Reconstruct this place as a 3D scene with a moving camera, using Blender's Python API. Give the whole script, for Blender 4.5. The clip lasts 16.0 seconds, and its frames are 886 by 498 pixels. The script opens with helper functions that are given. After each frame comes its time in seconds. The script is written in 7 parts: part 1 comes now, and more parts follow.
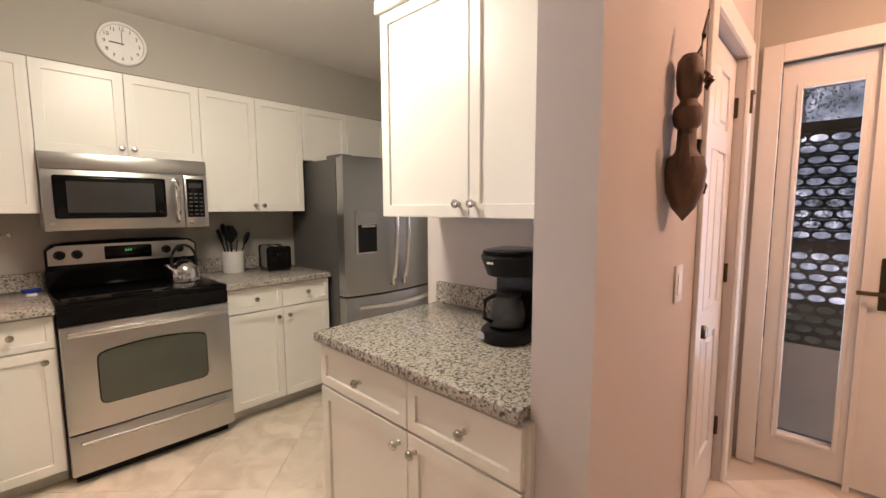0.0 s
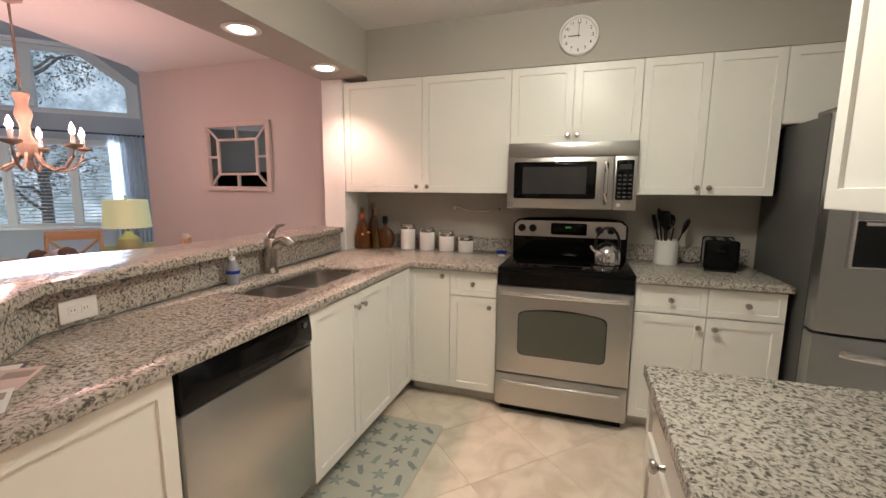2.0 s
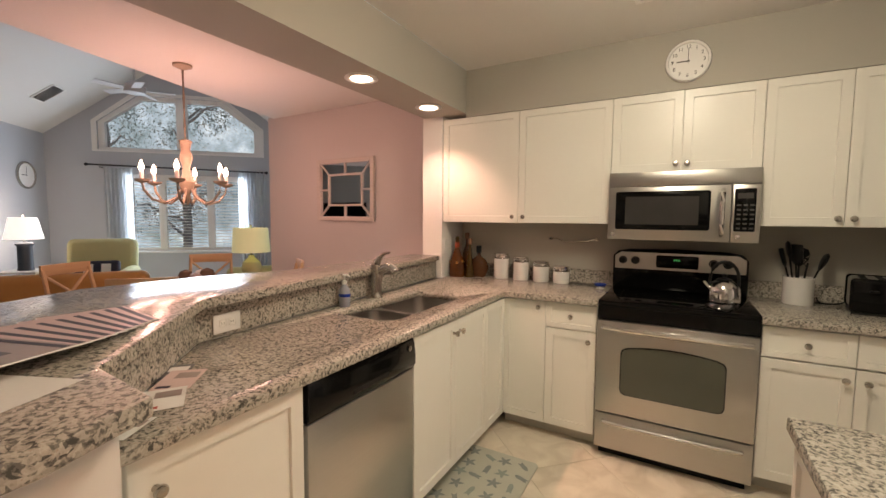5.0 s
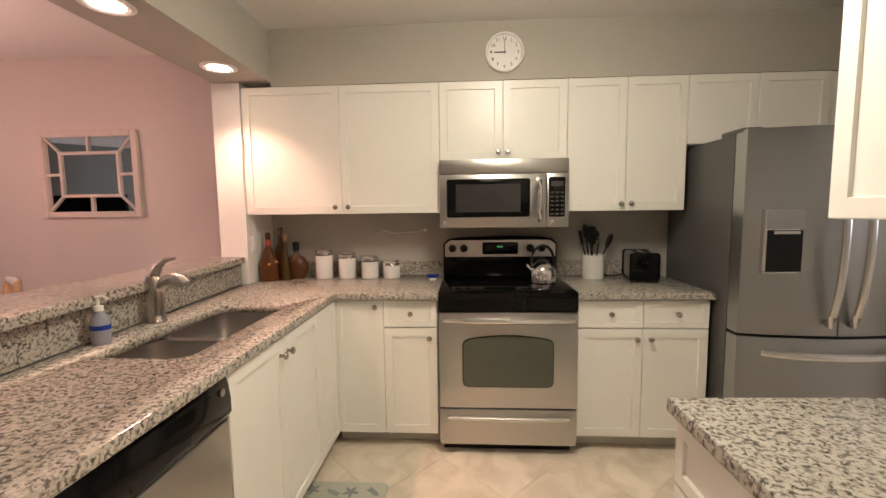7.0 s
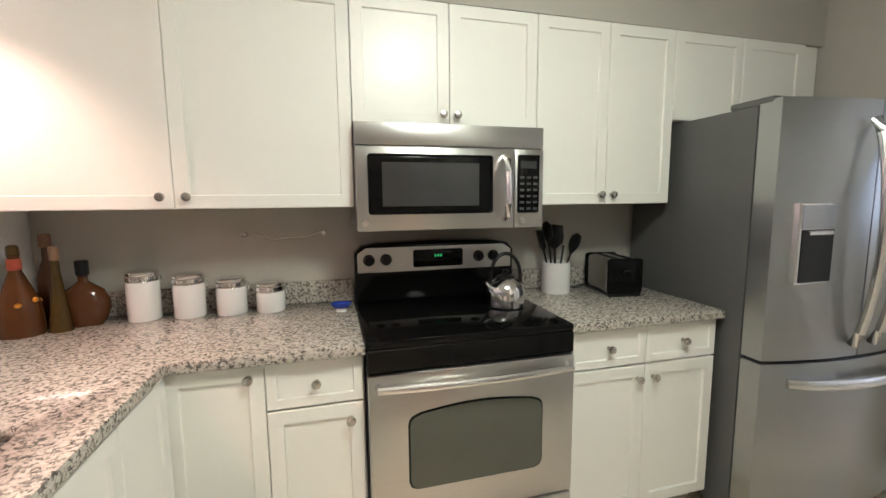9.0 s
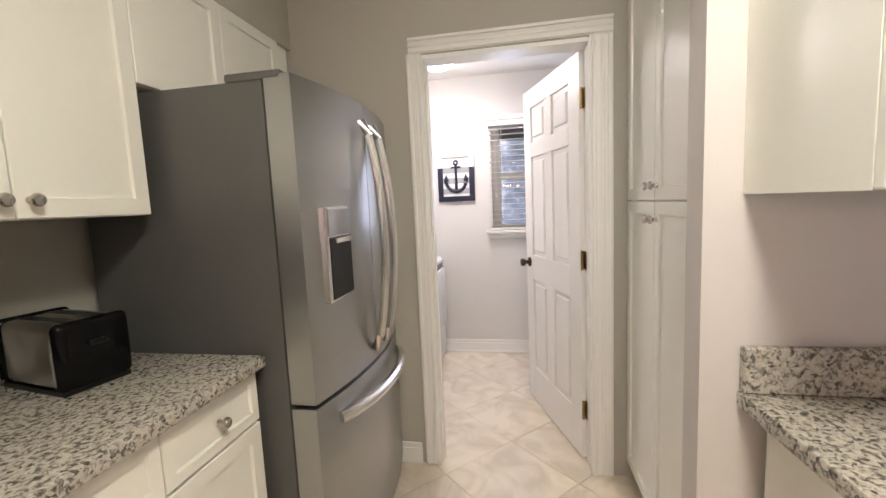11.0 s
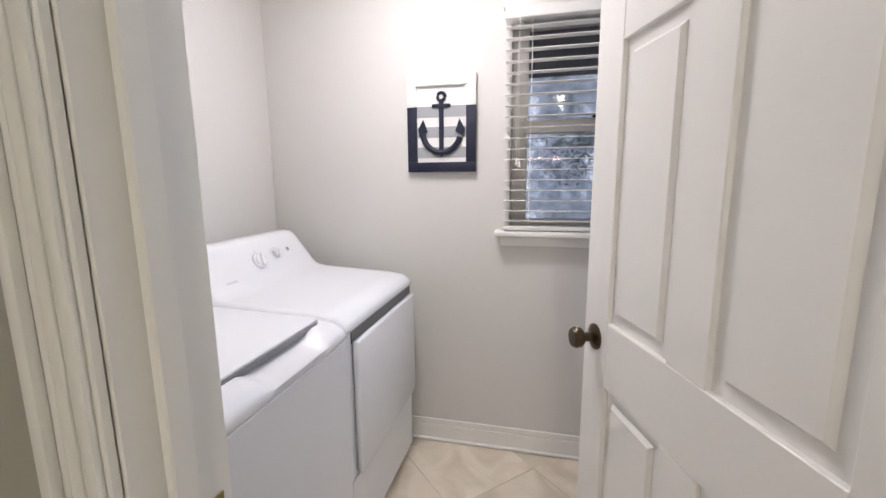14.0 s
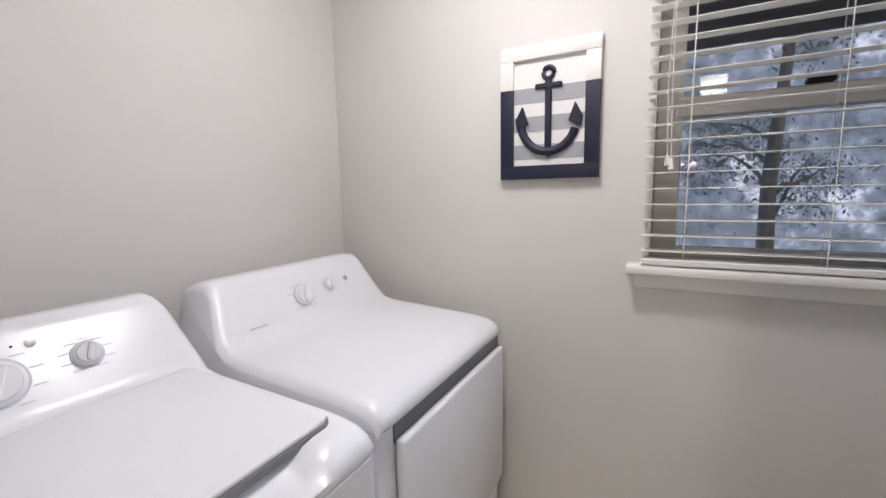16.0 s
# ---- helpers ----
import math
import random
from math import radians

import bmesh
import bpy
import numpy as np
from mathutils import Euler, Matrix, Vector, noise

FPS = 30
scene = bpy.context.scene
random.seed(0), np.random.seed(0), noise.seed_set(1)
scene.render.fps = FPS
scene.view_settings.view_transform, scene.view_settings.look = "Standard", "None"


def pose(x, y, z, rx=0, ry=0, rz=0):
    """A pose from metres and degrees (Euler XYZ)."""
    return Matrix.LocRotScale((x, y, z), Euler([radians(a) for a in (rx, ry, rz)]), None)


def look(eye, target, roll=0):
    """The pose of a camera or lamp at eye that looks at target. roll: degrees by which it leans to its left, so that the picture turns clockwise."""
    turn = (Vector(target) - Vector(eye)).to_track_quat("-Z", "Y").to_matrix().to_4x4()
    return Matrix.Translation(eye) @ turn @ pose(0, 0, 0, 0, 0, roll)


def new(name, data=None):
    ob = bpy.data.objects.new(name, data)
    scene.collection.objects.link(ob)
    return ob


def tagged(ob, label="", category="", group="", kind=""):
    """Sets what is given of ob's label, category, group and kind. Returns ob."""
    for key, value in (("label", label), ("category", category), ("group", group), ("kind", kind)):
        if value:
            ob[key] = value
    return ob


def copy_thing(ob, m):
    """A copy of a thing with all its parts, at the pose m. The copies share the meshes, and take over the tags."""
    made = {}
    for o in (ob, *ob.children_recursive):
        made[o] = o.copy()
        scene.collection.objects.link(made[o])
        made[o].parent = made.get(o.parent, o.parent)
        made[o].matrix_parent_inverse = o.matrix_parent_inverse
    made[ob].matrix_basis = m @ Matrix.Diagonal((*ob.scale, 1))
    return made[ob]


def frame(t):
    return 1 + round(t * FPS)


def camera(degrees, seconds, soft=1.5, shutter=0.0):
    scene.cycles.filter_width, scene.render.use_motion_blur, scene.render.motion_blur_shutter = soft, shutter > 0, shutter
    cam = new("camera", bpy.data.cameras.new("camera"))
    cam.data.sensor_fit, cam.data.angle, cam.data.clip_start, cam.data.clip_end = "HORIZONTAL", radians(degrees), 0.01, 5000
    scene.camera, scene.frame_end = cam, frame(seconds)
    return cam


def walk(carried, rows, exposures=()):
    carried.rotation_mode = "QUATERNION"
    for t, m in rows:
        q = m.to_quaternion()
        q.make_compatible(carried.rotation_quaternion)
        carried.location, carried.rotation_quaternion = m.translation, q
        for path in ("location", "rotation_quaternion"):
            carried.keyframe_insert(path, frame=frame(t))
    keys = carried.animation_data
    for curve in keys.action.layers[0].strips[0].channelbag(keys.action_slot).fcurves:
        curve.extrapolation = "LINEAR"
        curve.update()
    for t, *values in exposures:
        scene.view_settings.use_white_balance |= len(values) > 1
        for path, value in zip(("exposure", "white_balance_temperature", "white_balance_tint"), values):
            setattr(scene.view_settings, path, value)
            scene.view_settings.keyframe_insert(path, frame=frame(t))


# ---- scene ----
cam = camera(93.8, 16.0)
PATH = [
    (0, (-0.118, -3.296, 1.374), (1.32, -1.92, 1.176), -0.2),
    (0.5, (0.086, -3.199, 1.358), (1.168, -1.53, 1.149), 0.2),
    (1, (0.245, -3.091, 1.369), (0.837, -1.195, 1.138), -0.2),
    (1.5, (0.387, -3.051, 1.371), (0.305, -1.071, 1.101), 0.2),
    (2, (0.459, -3.08, 1.378), (-0.165, -1.201, 1.092), 0.4),
    (2.5, (0.462, -3.116, 1.385), (-0.442, -1.351, 1.12), 0.1),
    (3, (0.46, -3.123, 1.386), (-0.596, -1.438, 1.17), 0.0),
    (3.2, (0.449, -3.131, 1.389), (-0.649, -1.471, 1.193), -0.0),
    (5.5, (0.363, -3.15, 1.385), (-0.517, -1.357, 1.265), 0.7),
    (6, (0.269, -3.132, 1.394), (-0.219, -1.197, 1.263), 0.5),
    (6.5, (0.179, -3.071, 1.398), (-0.03, -1.09, 1.222), -0.4),
    (7, (0.163, -2.886, 1.368), (0.047, -0.898, 1.182), -0.7),
    (7.5, (0.111, -2.652, 1.39), (0.091, -0.661, 1.203), -0.6),
    (8, (0.004, -2.43, 1.39), (0.137, -0.443, 1.202), -0.8),
    (8.5, (-0.093, -2.234, 1.39), (0.211, -0.27, 1.164), -0.7),
    (9, (-0.085, -1.967, 1.377), (0.425, -0.048, 1.142), -0.5),
    (9.5, (-0.052, -1.725, 1.366), (0.799, 0.072, 1.146), -0.6),
    (10, (0.02, -1.537, 1.384), (1.414, -0.123, 1.15), -1.3),
    (10.2, (0.042, -1.487, 1.371), (1.669, -0.346, 1.147), -1.7),
    (12.3, (1.266, -1.392, 1.336), (3.251, -1.358, 1.094), -2.2),
    (12.5, (1.378, -1.419, 1.356), (3.36, -1.354, 1.098), -1.8),
    (13, (1.631, -1.44, 1.334), (3.605, -1.301, 1.045), -0.5),
    (13.5, (1.917, -1.385, 1.337), (3.886, -1.212, 1.033), -0.2),
    (14, (2.105, -1.351, 1.325), (4.024, -0.894, 0.999), -0.5),
    (14.5, (2.299, -1.364, 1.331), (4.085, -0.522, 1.012), -0.2),
    (15, (2.392, -1.368, 1.319), (4.062, -0.313, 1.003), -0.5),
    (15.5, (2.446, -1.349, 1.313), (4.091, -0.253, 1.009), -1.0),
    (16, (2.62, -1.243, 1.325), (4.367, -0.307, 1.055), -1.1),
]

EXPO = [(0, 0.35, 6800, 25), (0.5, 0.45, 6700, 25), (1.2, 0.3, 6600, 24), (2.0, 0.12, 6400, 19), (3.1, 0.08, 6800, 20), (5.5, 0.05, 7450, 22), (6.5, 0.2, 7150, 22), (7.2, 0.32, 6850, 21), (8.0, 0.42, 6350, 15), (9.0, 0.58, 5800, 11), (9.5, 0.6, 5950, 14), (10.2, 0.65, 6400, 20), (12.3, 0.58, 6450, 18), (13.5, 0.38, 6250, 17), (14.5, 0.13, 6200, 15), (16, 0.02, 6250, 15)]
KITCHEN_W = 52
LAUNDRY_W = 26
CAN_W = 225
ENTRY_W = 33
CHAN_W = 4.0
DAY_W = 68
DAY2_W = 5
CANS = ((-1.18, -0.62), (-1.187, -1.318))
CHAN = (-2.86, -1.375)

walk(cam, [(t, look(eye, target, roll)) for t, eye, target, roll in PATH],
     EXPO)

# ---- world and lights ----
world = bpy.data.worlds.new("world")
scene.world = world
world.use_nodes = True
wn = world.node_tree.nodes
sky = wn.new("ShaderNodeTexSky")
sky.sky_type = "NISHITA"
sky.sun_disc = False
sky.sun_elevation = radians(18)
sky.sun_rotation = radians(200)
world.node_tree.links.new(sky.outputs[0], wn["Background"].inputs[0])
wn["Background"].inputs[1].default_value = 0.05

sun = new("sun", bpy.data.lights.new("sun", "SUN"))
sun.data.energy = 0.5
sun.data.angle = radians(15)
sun.data.color = (1.0, 0.95, 0.9)
sun.matrix_world = look((3, -8, 6), (0, 0, 0))


def lamp(name, kind, at, power, colour, size=0.1, aim=None, spot=None, shape=None, size_y=None):
    d = bpy.data.lights.new(name, kind)
    d.energy, d.color = power, colour
    if kind == "AREA":
        d.size = size
        if shape:
            d.shape = shape
        if size_y:
            d.shape, d.size_y = "RECTANGLE", size_y
    else:
        d.shadow_soft_size = size
    if spot:
        d.spot_size, d.spot_blend = radians(spot), 1.0
    ob = new(name, d)
    ob.matrix_world = look(at, aim) if aim else Matrix.Translation(at)
    return ob


WARM = (1.0, 0.62, 0.47)
lamp("kitchen_light", "POINT", (0.40, -1.66, 2.32), KITCHEN_W * 0.33, (0.98, 1.0, 0.78), 0.15)
lamp("kitchen_light_down", "AREA", (0.40, -1.66, 2.35), KITCHEN_W * 0.17, (0.98, 1.0, 0.78), 0.40, (0.40, -1.659, 0), shape="DISK")
lamp("laundry_light", "POINT", (3.40, -0.88, 2.20), LAUNDRY_W * 0.13, (1.0, 0.955, 0.93), 0.10)
lamp("laundry_light_down", "AREA", (3.40, -0.88, 2.29), LAUNDRY_W * 0.28, (1.0, 0.955, 0.93), 0.30, (3.40, -0.879, 0), shape="DISK")
for cx, cy in CANS:
    lamp("can_light", "SPOT", (cx, cy, 2.16), CAN_W, WARM, 0.05, (cx, cy, 0), 112)
lamp("entry_light", "POINT", (1.75, -3.95, 2.30), ENTRY_W, (1.0, 0.60, 0.38), 0.1)
for a in range(6):
    a = radians(60 * a + 20)
    lamp("candle_bulb", "POINT", (CHAN[0] + 0.285 * math.cos(a), CHAN[1] + 0.285 * math.sin(a), 1.74), CHAN_W, (1.0, 0.54, 0.46), 0.03)

# daylight in the window openings
def LP(u, d, z=0.0):
    return (0.45 + 0.70711 * (u - d), -3.12 + 0.70711 * (u + d), z)

lamp("window_daylight", "AREA", LP(-2.5, 8.35, 1.43), DAY_W, (0.62, 0.82, 1.0), 1.9, LP(-2.5, 0, 1.43), size_y=1.3)
lamp("window_daylight", "AREA", (3.925, -1.585, 1.57), DAY2_W, (0.70, 0.80, 1.0), 0.6, (0, -1.585, 1.57), size_y=0.8)
lamp("window_daylight", "AREA", (2.605, -3.24, 1.3), 3, (0.6, 0.8, 1.0), 0.2, (0, -3.24, 1.3), size_y=1.6)


# ---- materials ----
def material(name, colour, rough=0.5, metal=0.0, var=0.06, scale=8.0, bump=0.0, bump_scale=120.0, coat=0.0, fine=0.03, spec=0.5, stretch=None, emit=0.0, trans=0.0, ior=1.45):
    m = bpy.data.materials.new(name)
    m.use_nodes = True
    n, l = m.node_tree.nodes, m.node_tree.links
    b = n["Principled BSDF"]
    b.inputs["Roughness"].default_value = rough
    b.inputs["Metallic"].default_value = metal
    b.inputs["Coat Weight"].default_value = coat
    b.inputs["Coat Roughness"].default_value = 0.08
    b.inputs["Specular IOR Level"].default_value = spec
    b.inputs["Transmission Weight"].default_value = trans
    b.inputs["IOR"].default_value = ior
    if emit:
        b.inputs["Emission Color"].default_value = (*colour, 1)
        b.inputs["Emission Strength"].default_value = emit
    tc = n.new("ShaderNodeTexCoord")
    mp = n.new("ShaderNodeMapping")
    l.new(tc.outputs["Object"], mp.inputs[0])
    if stretch:
        mp.inputs["Scale"].default_value = stretch
    big, small = n.new("ShaderNodeTexNoise"), n.new("ShaderNodeTexNoise")
    big.inputs["Scale"].default_value, small.inputs["Scale"].default_value = scale, scale * 14
    big.inputs["Detail"].default_value = 3
    small.inputs["Detail"].default_value = 2
    for t in (big, small):
        l.new(mp.outputs[0], t.inputs[0])
    mix = n.new("ShaderNodeMath")
    mix.operation = "MULTIPLY_ADD"
    l.new(big.outputs[0], mix.inputs[0])
    mix.inputs[1].default_value = 2 * var
    mix.inputs[2].default_value = 1 - var
    mix2 = n.new("ShaderNodeMath")
    mix2.operation = "MULTIPLY_ADD"
    l.new(small.outputs[0], mix2.inputs[0])
    mix2.inputs[1].default_value = 2 * fine
    l.new(mix.outputs[0], mix2.inputs[2])
    hsv = n.new("ShaderNodeHueSaturation")
    hsv.inputs["Color"].default_value = (*colour, 1)
    sub = n.new("ShaderNodeMath")
    sub.operation = "SUBTRACT"
    l.new(mix2.outputs[0], sub.inputs[0])
    sub.inputs[1].default_value = fine
    l.new(sub.outputs[0], hsv.inputs["Value"])
    l.new(hsv.outputs[0], b.inputs["Base Color"])
    rr = n.new("ShaderNodeMath")
    rr.operation = "MULTIPLY_ADD"
    l.new(big.outputs[0], rr.inputs[0])
    rr.inputs[1].default_value = rough * 0.3
    rr.inputs[2].default_value = rough * 0.85
    l.new(rr.outputs[0], b.inputs["Roughness"])
    if bump:
        bt = n.new("ShaderNodeTexNoise")
        bt.inputs["Scale"].default_value = bump_scale
        bt.inputs["Detail"].default_value = 3
        l.new(mp.outputs[0], bt.inputs[0])
        bp = n.new("ShaderNodeBump")
        bp.inputs["Strength"].default_value = bump
        bp.inputs["Distance"].default_value = 0.004
        l.new(bt.outputs[0], bp.inputs["Height"])
        l.new(bp.outputs[0], b.inputs["Normal"])
    return m


def granite_material():
    m = bpy.data.materials.new("granite")
    m.use_nodes = True
    n, l = m.node_tree.nodes, m.node_tree.links
    b = n["Principled BSDF"]
    b.inputs["Roughness"].default_value = 0.17
    tc = n.new("ShaderNodeTexCoord")
    warp = n.new("ShaderNodeTexNoise")
    warp.inputs["Scale"].default_value = 30
    l.new(tc.outputs["Object"], warp.inputs[0])
    add = n.new("ShaderNodeVectorMath")
    add.operation = "MULTIPLY_ADD"
    l.new(warp.outputs["Color"], add.inputs[0])
    add.inputs[1].default_value = (0.03, 0.03, 0.03)
    l.new(tc.outputs["Object"], add.inputs[2])
    v = n.new("ShaderNodeTexVoronoi")
    v.inputs["Scale"].default_value = 150
    l.new(add.outputs[0], v.inputs["Vector"])
    r = n.new("ShaderNodeValToRGB")
    r.color_ramp.interpolation = "CONSTANT"
    stops = ((0.0, (0.075, 0.072, 0.065)), (0.13, (0.14, 0.132, 0.118)), (0.25, (0.21, 0.197, 0.175)), (0.36, (0.36, 0.33, 0.285)), (0.50, (0.44, 0.40, 0.35)), (0.70, (0.50, 0.465, 0.41)), (0.92, (0.42, 0.34, 0.28)))
    e = r.color_ramp.elements
    e[0].position, e[0].color = stops[0][0], (*stops[0][1], 1)
    e[1].position, e[1].color = stops[1][0], (*stops[1][1], 1)
    for p, c in stops[2:]:
        k = e.new(p)
        k.color = (*c, 1)
    sep = n.new("ShaderNodeSeparateColor")
    l.new(v.outputs["Color"], sep.inputs[0])
    clump = n.new("ShaderNodeTexNoise")
    clump.inputs["Scale"].default_value = 82
    clump.inputs["Detail"].default_value = 3
    l.new(tc.outputs["Object"], clump.inputs[0])
    ma = n.new("ShaderNodeMath")
    ma.operation = "MULTIPLY_ADD"
    l.new(sep.outputs[0], ma.inputs[0])
    ma.inputs[1].default_value = 0.62
    mb = n.new("ShaderNodeMath")
    mb.operation = "MULTIPLY_ADD"
    l.new(clump.outputs[0], mb.inputs[0])
    mb.inputs[1].default_value = 1.4
    mb.inputs[2].default_value = -0.53
    l.new(mb.outputs[0], ma.inputs[2])
    l.new(ma.outputs[0], r.inputs[0])
    l.new(r.outputs[0], b.inputs["Base Color"])
    return m


def tile_material(name, base, vein, scale=5.0, rough=0.32):
    m = bpy.data.materials.new(name)
    m.use_nodes = True
    n, l = m.node_tree.nodes, m.node_tree.links
    b = n["Principled BSDF"]
    b.inputs["Roughness"].default_value = rough
    tc = n.new("ShaderNodeTexCoord")
    oi = n.new("ShaderNodeObjectInfo")
    off = n.new("ShaderNodeVectorMath")
    off.operation = "MULTIPLY_ADD"
    l.new(oi.outputs["Random"], off.inputs[0])
    off.inputs[1].default_value = (37, 11, 5)
    l.new(tc.outputs["Object"], off.inputs[2])
    a = n.new("ShaderNodeTexNoise")
    a.inputs["Scale"].default_value, a.inputs["Detail"].default_value = scale, 6
    a.inputs["Distortion"].default_value = 1.2
    l.new(off.outputs[0], a.inputs[0])
    r = n.new("ShaderNodeValToRGB")
    r.color_ramp.elements[0].position, r.color_ramp.elements[0].color = 0.32, (*vein, 1)
    r.color_ramp.elements[1].position, r.color_ramp.elements[1].color = 0.62, (*base, 1)
    l.new(a.outputs[0], r.inputs[0])
    h = n.new("ShaderNodeHueSaturation")
    mm = n.new("ShaderNodeMath")
    mm.operation = "MULTIPLY_ADD"
    l.new(oi.outputs["Random"], mm.inputs[0])
    mm.inputs[1].default_value, mm.inputs[2].default_value = 0.10, 0.95
    l.new(mm.outputs[0], h.inputs["Value"])
    l.new(r.outputs[0], h.inputs["Color"])
    l.new(h.outputs[0], b.inputs["Base Color"])
    return m


M = {}
M["wall"] = material("wall_paint", (0.43, 0.41, 0.36), 0.75, var=0.02, scale=2, bump=0.12, bump_scale=180, fine=0.01)
M["wall_din"] = material("dining_wall_paint", (0.60, 0.56, 0.54), 0.75, var=0.02, scale=2, bump=0.12, bump_scale=180, fine=0.01)
M["wall_lau"] = material("laundry_wall_paint", (0.66, 0.645, 0.62), 0.75, var=0.02, scale=2, bump=0.12, bump_scale=180, fine=0.01)
M["wall_liv"] = material("living_wall_paint", (0.48, 0.50, 0.53), 0.75, var=0.02, scale=2, bump=0.12, bump_scale=180, fine=0.01)
M["ceil"] = material("ceiling_paint", (0.72, 0.71, 0.68), 0.85, var=0.02, scale=3, bump=0.25, bump_scale=90, fine=0.015)
M["trim"] = material("trim_paint", (0.80, 0.79, 0.76), 0.35, var=0.02, scale=4, bump=0.03, bump_scale=60, fine=0.01)
M["cab"] = material("cabinet_paint", (0.80, 0.79, 0.73), 0.30, var=0.025, scale=3, bump=0.03, bump_scale=40, fine=0.01)
M["door"] = material("door_paint", (0.80, 0.785, 0.755), 0.35, var=0.02, scale=3, bump=0.04, bump_scale=70, fine=0.01)
M["granite"] = granite_material()
M["steel"] = material("brushed_steel", (0.52, 0.51, 0.49), 0.30, 1.0, var=0.05, scale=3, stretch=(1, 1, 60), fine=0.05)
M["steel_v"] = material("brushed_steel_door", (0.42, 0.425, 0.42), 0.36, 1.0, var=0.05, scale=3, stretch=(1, 1, 60), fine=0.05)
M["steel_lt"] = material("light_steel", (0.72, 0.71, 0.69), 0.25, 1.0, var=0.04, scale=4)
M["fridge_side"] = material("fridge_side_paint", (0.105, 0.105, 0.10), 0.45, 0.2, var=0.03, scale=3, bump=0.06, bump_scale=300)
M["nickel"] = material("satin_nickel", (0.52, 0.49, 0.45), 0.25, 1.0, var=0.04)
M["chrome"] = material("polished_steel", (0.75, 0.74, 0.73), 0.10, 1.0, var=0.03)
M["brass"] = material("aged_brass", (0.33, 0.24, 0.10), 0.38, 1.0, var=0.2, scale=40)
M["black"] = material("black_gloss", (0.004, 0.004, 0.004), 0.09, var=0.1, spec=0.22)
M["blackm"] = material("black_plastic", (0.008, 0.008, 0.008), 0.36, var=0.1, spec=0.3)
M["glassblack"] = material("dark_oven_glass", (0.008, 0.009, 0.009), 0.06, var=0.05, spec=0.3)
M["ovenglass"] = material("smoked_oven_window", (0.085, 0.09, 0.07), 0.10, var=0.2, scale=3)
def enamel_material():
    m = bpy.data.materials.new("white_enamel")
    m.use_nodes = True
    n, l = m.node_tree.nodes, m.node_tree.links
    b = n["Principled BSDF"]
    b.inputs["Base Color"].default_value = (0.78, 0.79, 0.82, 1)
    tc, t, r = n.new("ShaderNodeTexCoord"), n.new("ShaderNodeTexNoise"), n.new("ShaderNodeMapRange")
    t.inputs["Scale"].default_value = 6
    l.new(tc.outputs["Object"], t.inputs[0])
    r.inputs["To Min"].default_value, r.inputs["To Max"].default_value = 0.20, 0.28
    l.new(t.outputs[0], r.inputs["Value"])
    l.new(r.outputs[0], b.inputs["Roughness"])
    return m


M["white"] = enamel_material()
M["whitem"] = material("white_plastic", (0.78, 0.77, 0.75), 0.4, var=0.02)
M["cer"] = material("white_ceramic", (0.80, 0.79, 0.77), 0.15, var=0.02, coat=0.5)
M["dark"] = material("shadow_gap_dark", (0.02, 0.02, 0.02), 0.8)
# the cabinet cream, about a third darker, for the toe kicks
M["kick"] = material("toe_kick_darker_cream", (0.55, 0.53, 0.48), 0.5)
M["grout"] = material("grout", (0.63, 0.56, 0.46), 0.9)
M["tile"] = tile_material("travertine_tile", (0.75, 0.67, 0.555), (0.59, 0.505, 0.40), 5.0)
M["glow"] = material("lamp_glass_warm", (1.0, 0.93, 0.85), 0.4, emit=9.0)
M["glow_can"] = material("can_bulb", (1.0, 0.80, 0.62), 0.4, emit=14.0)
M["bulb"] = material("candle_bulb_glow", (1.0, 0.62, 0.45), 0.4, emit=30.0)
M["sinksteel"] = material("sink_steel", (0.43, 0.42, 0.405), 0.30, 1.0, var=0.06, scale=4)
M["mirror"] = material("mirror_glass", (0.85, 0.86, 0.87), 0.02, 1.0, var=0.0, fine=0.0)
M["glass"] = material("clear_glass", (1, 1, 1), 0.02, trans=1.0, var=0, fine=0)
M["carpet"] = material("living_carpet", (0.55, 0.54, 0.52), 0.95, var=0.08, scale=30, bump=0.6, bump_scale=500)
M["navy"] = material("navy_paint", (0.012, 0.014, 0.035), 0.5, var=0.1)
M["grey"] = material("grey_paint", (0.36, 0.37, 0.39), 0.6)
M["paper"] = material("white_paper", (0.80, 0.79, 0.77), 0.6, var=0.02)


# ---- mesh helpers ----
def bm_new():
    return bmesh.new()


def box(bm, x0, y0, z0, x1, y1, z1, bev=0.0, seg=1):
    r = bmesh.ops.create_cube(bm, size=1)
    vs = r["verts"]
    for v in vs:
        v.co = Vector(((x0 + x1) / 2 + v.co.x * (x1 - x0), (y0 + y1) / 2 + v.co.y * (y1 - y0), (z0 + z1) / 2 + v.co.z * (z1 - z0)))
    if bev:
        es = {e for v in vs for e in v.link_edges}
        bmesh.ops.bevel(bm, geom=list(es), offset=bev, segments=seg, affect="EDGES", profile=0.5)
    return bm


def boxm(*a, **k):
    return box(bm_new(), *a, **k)


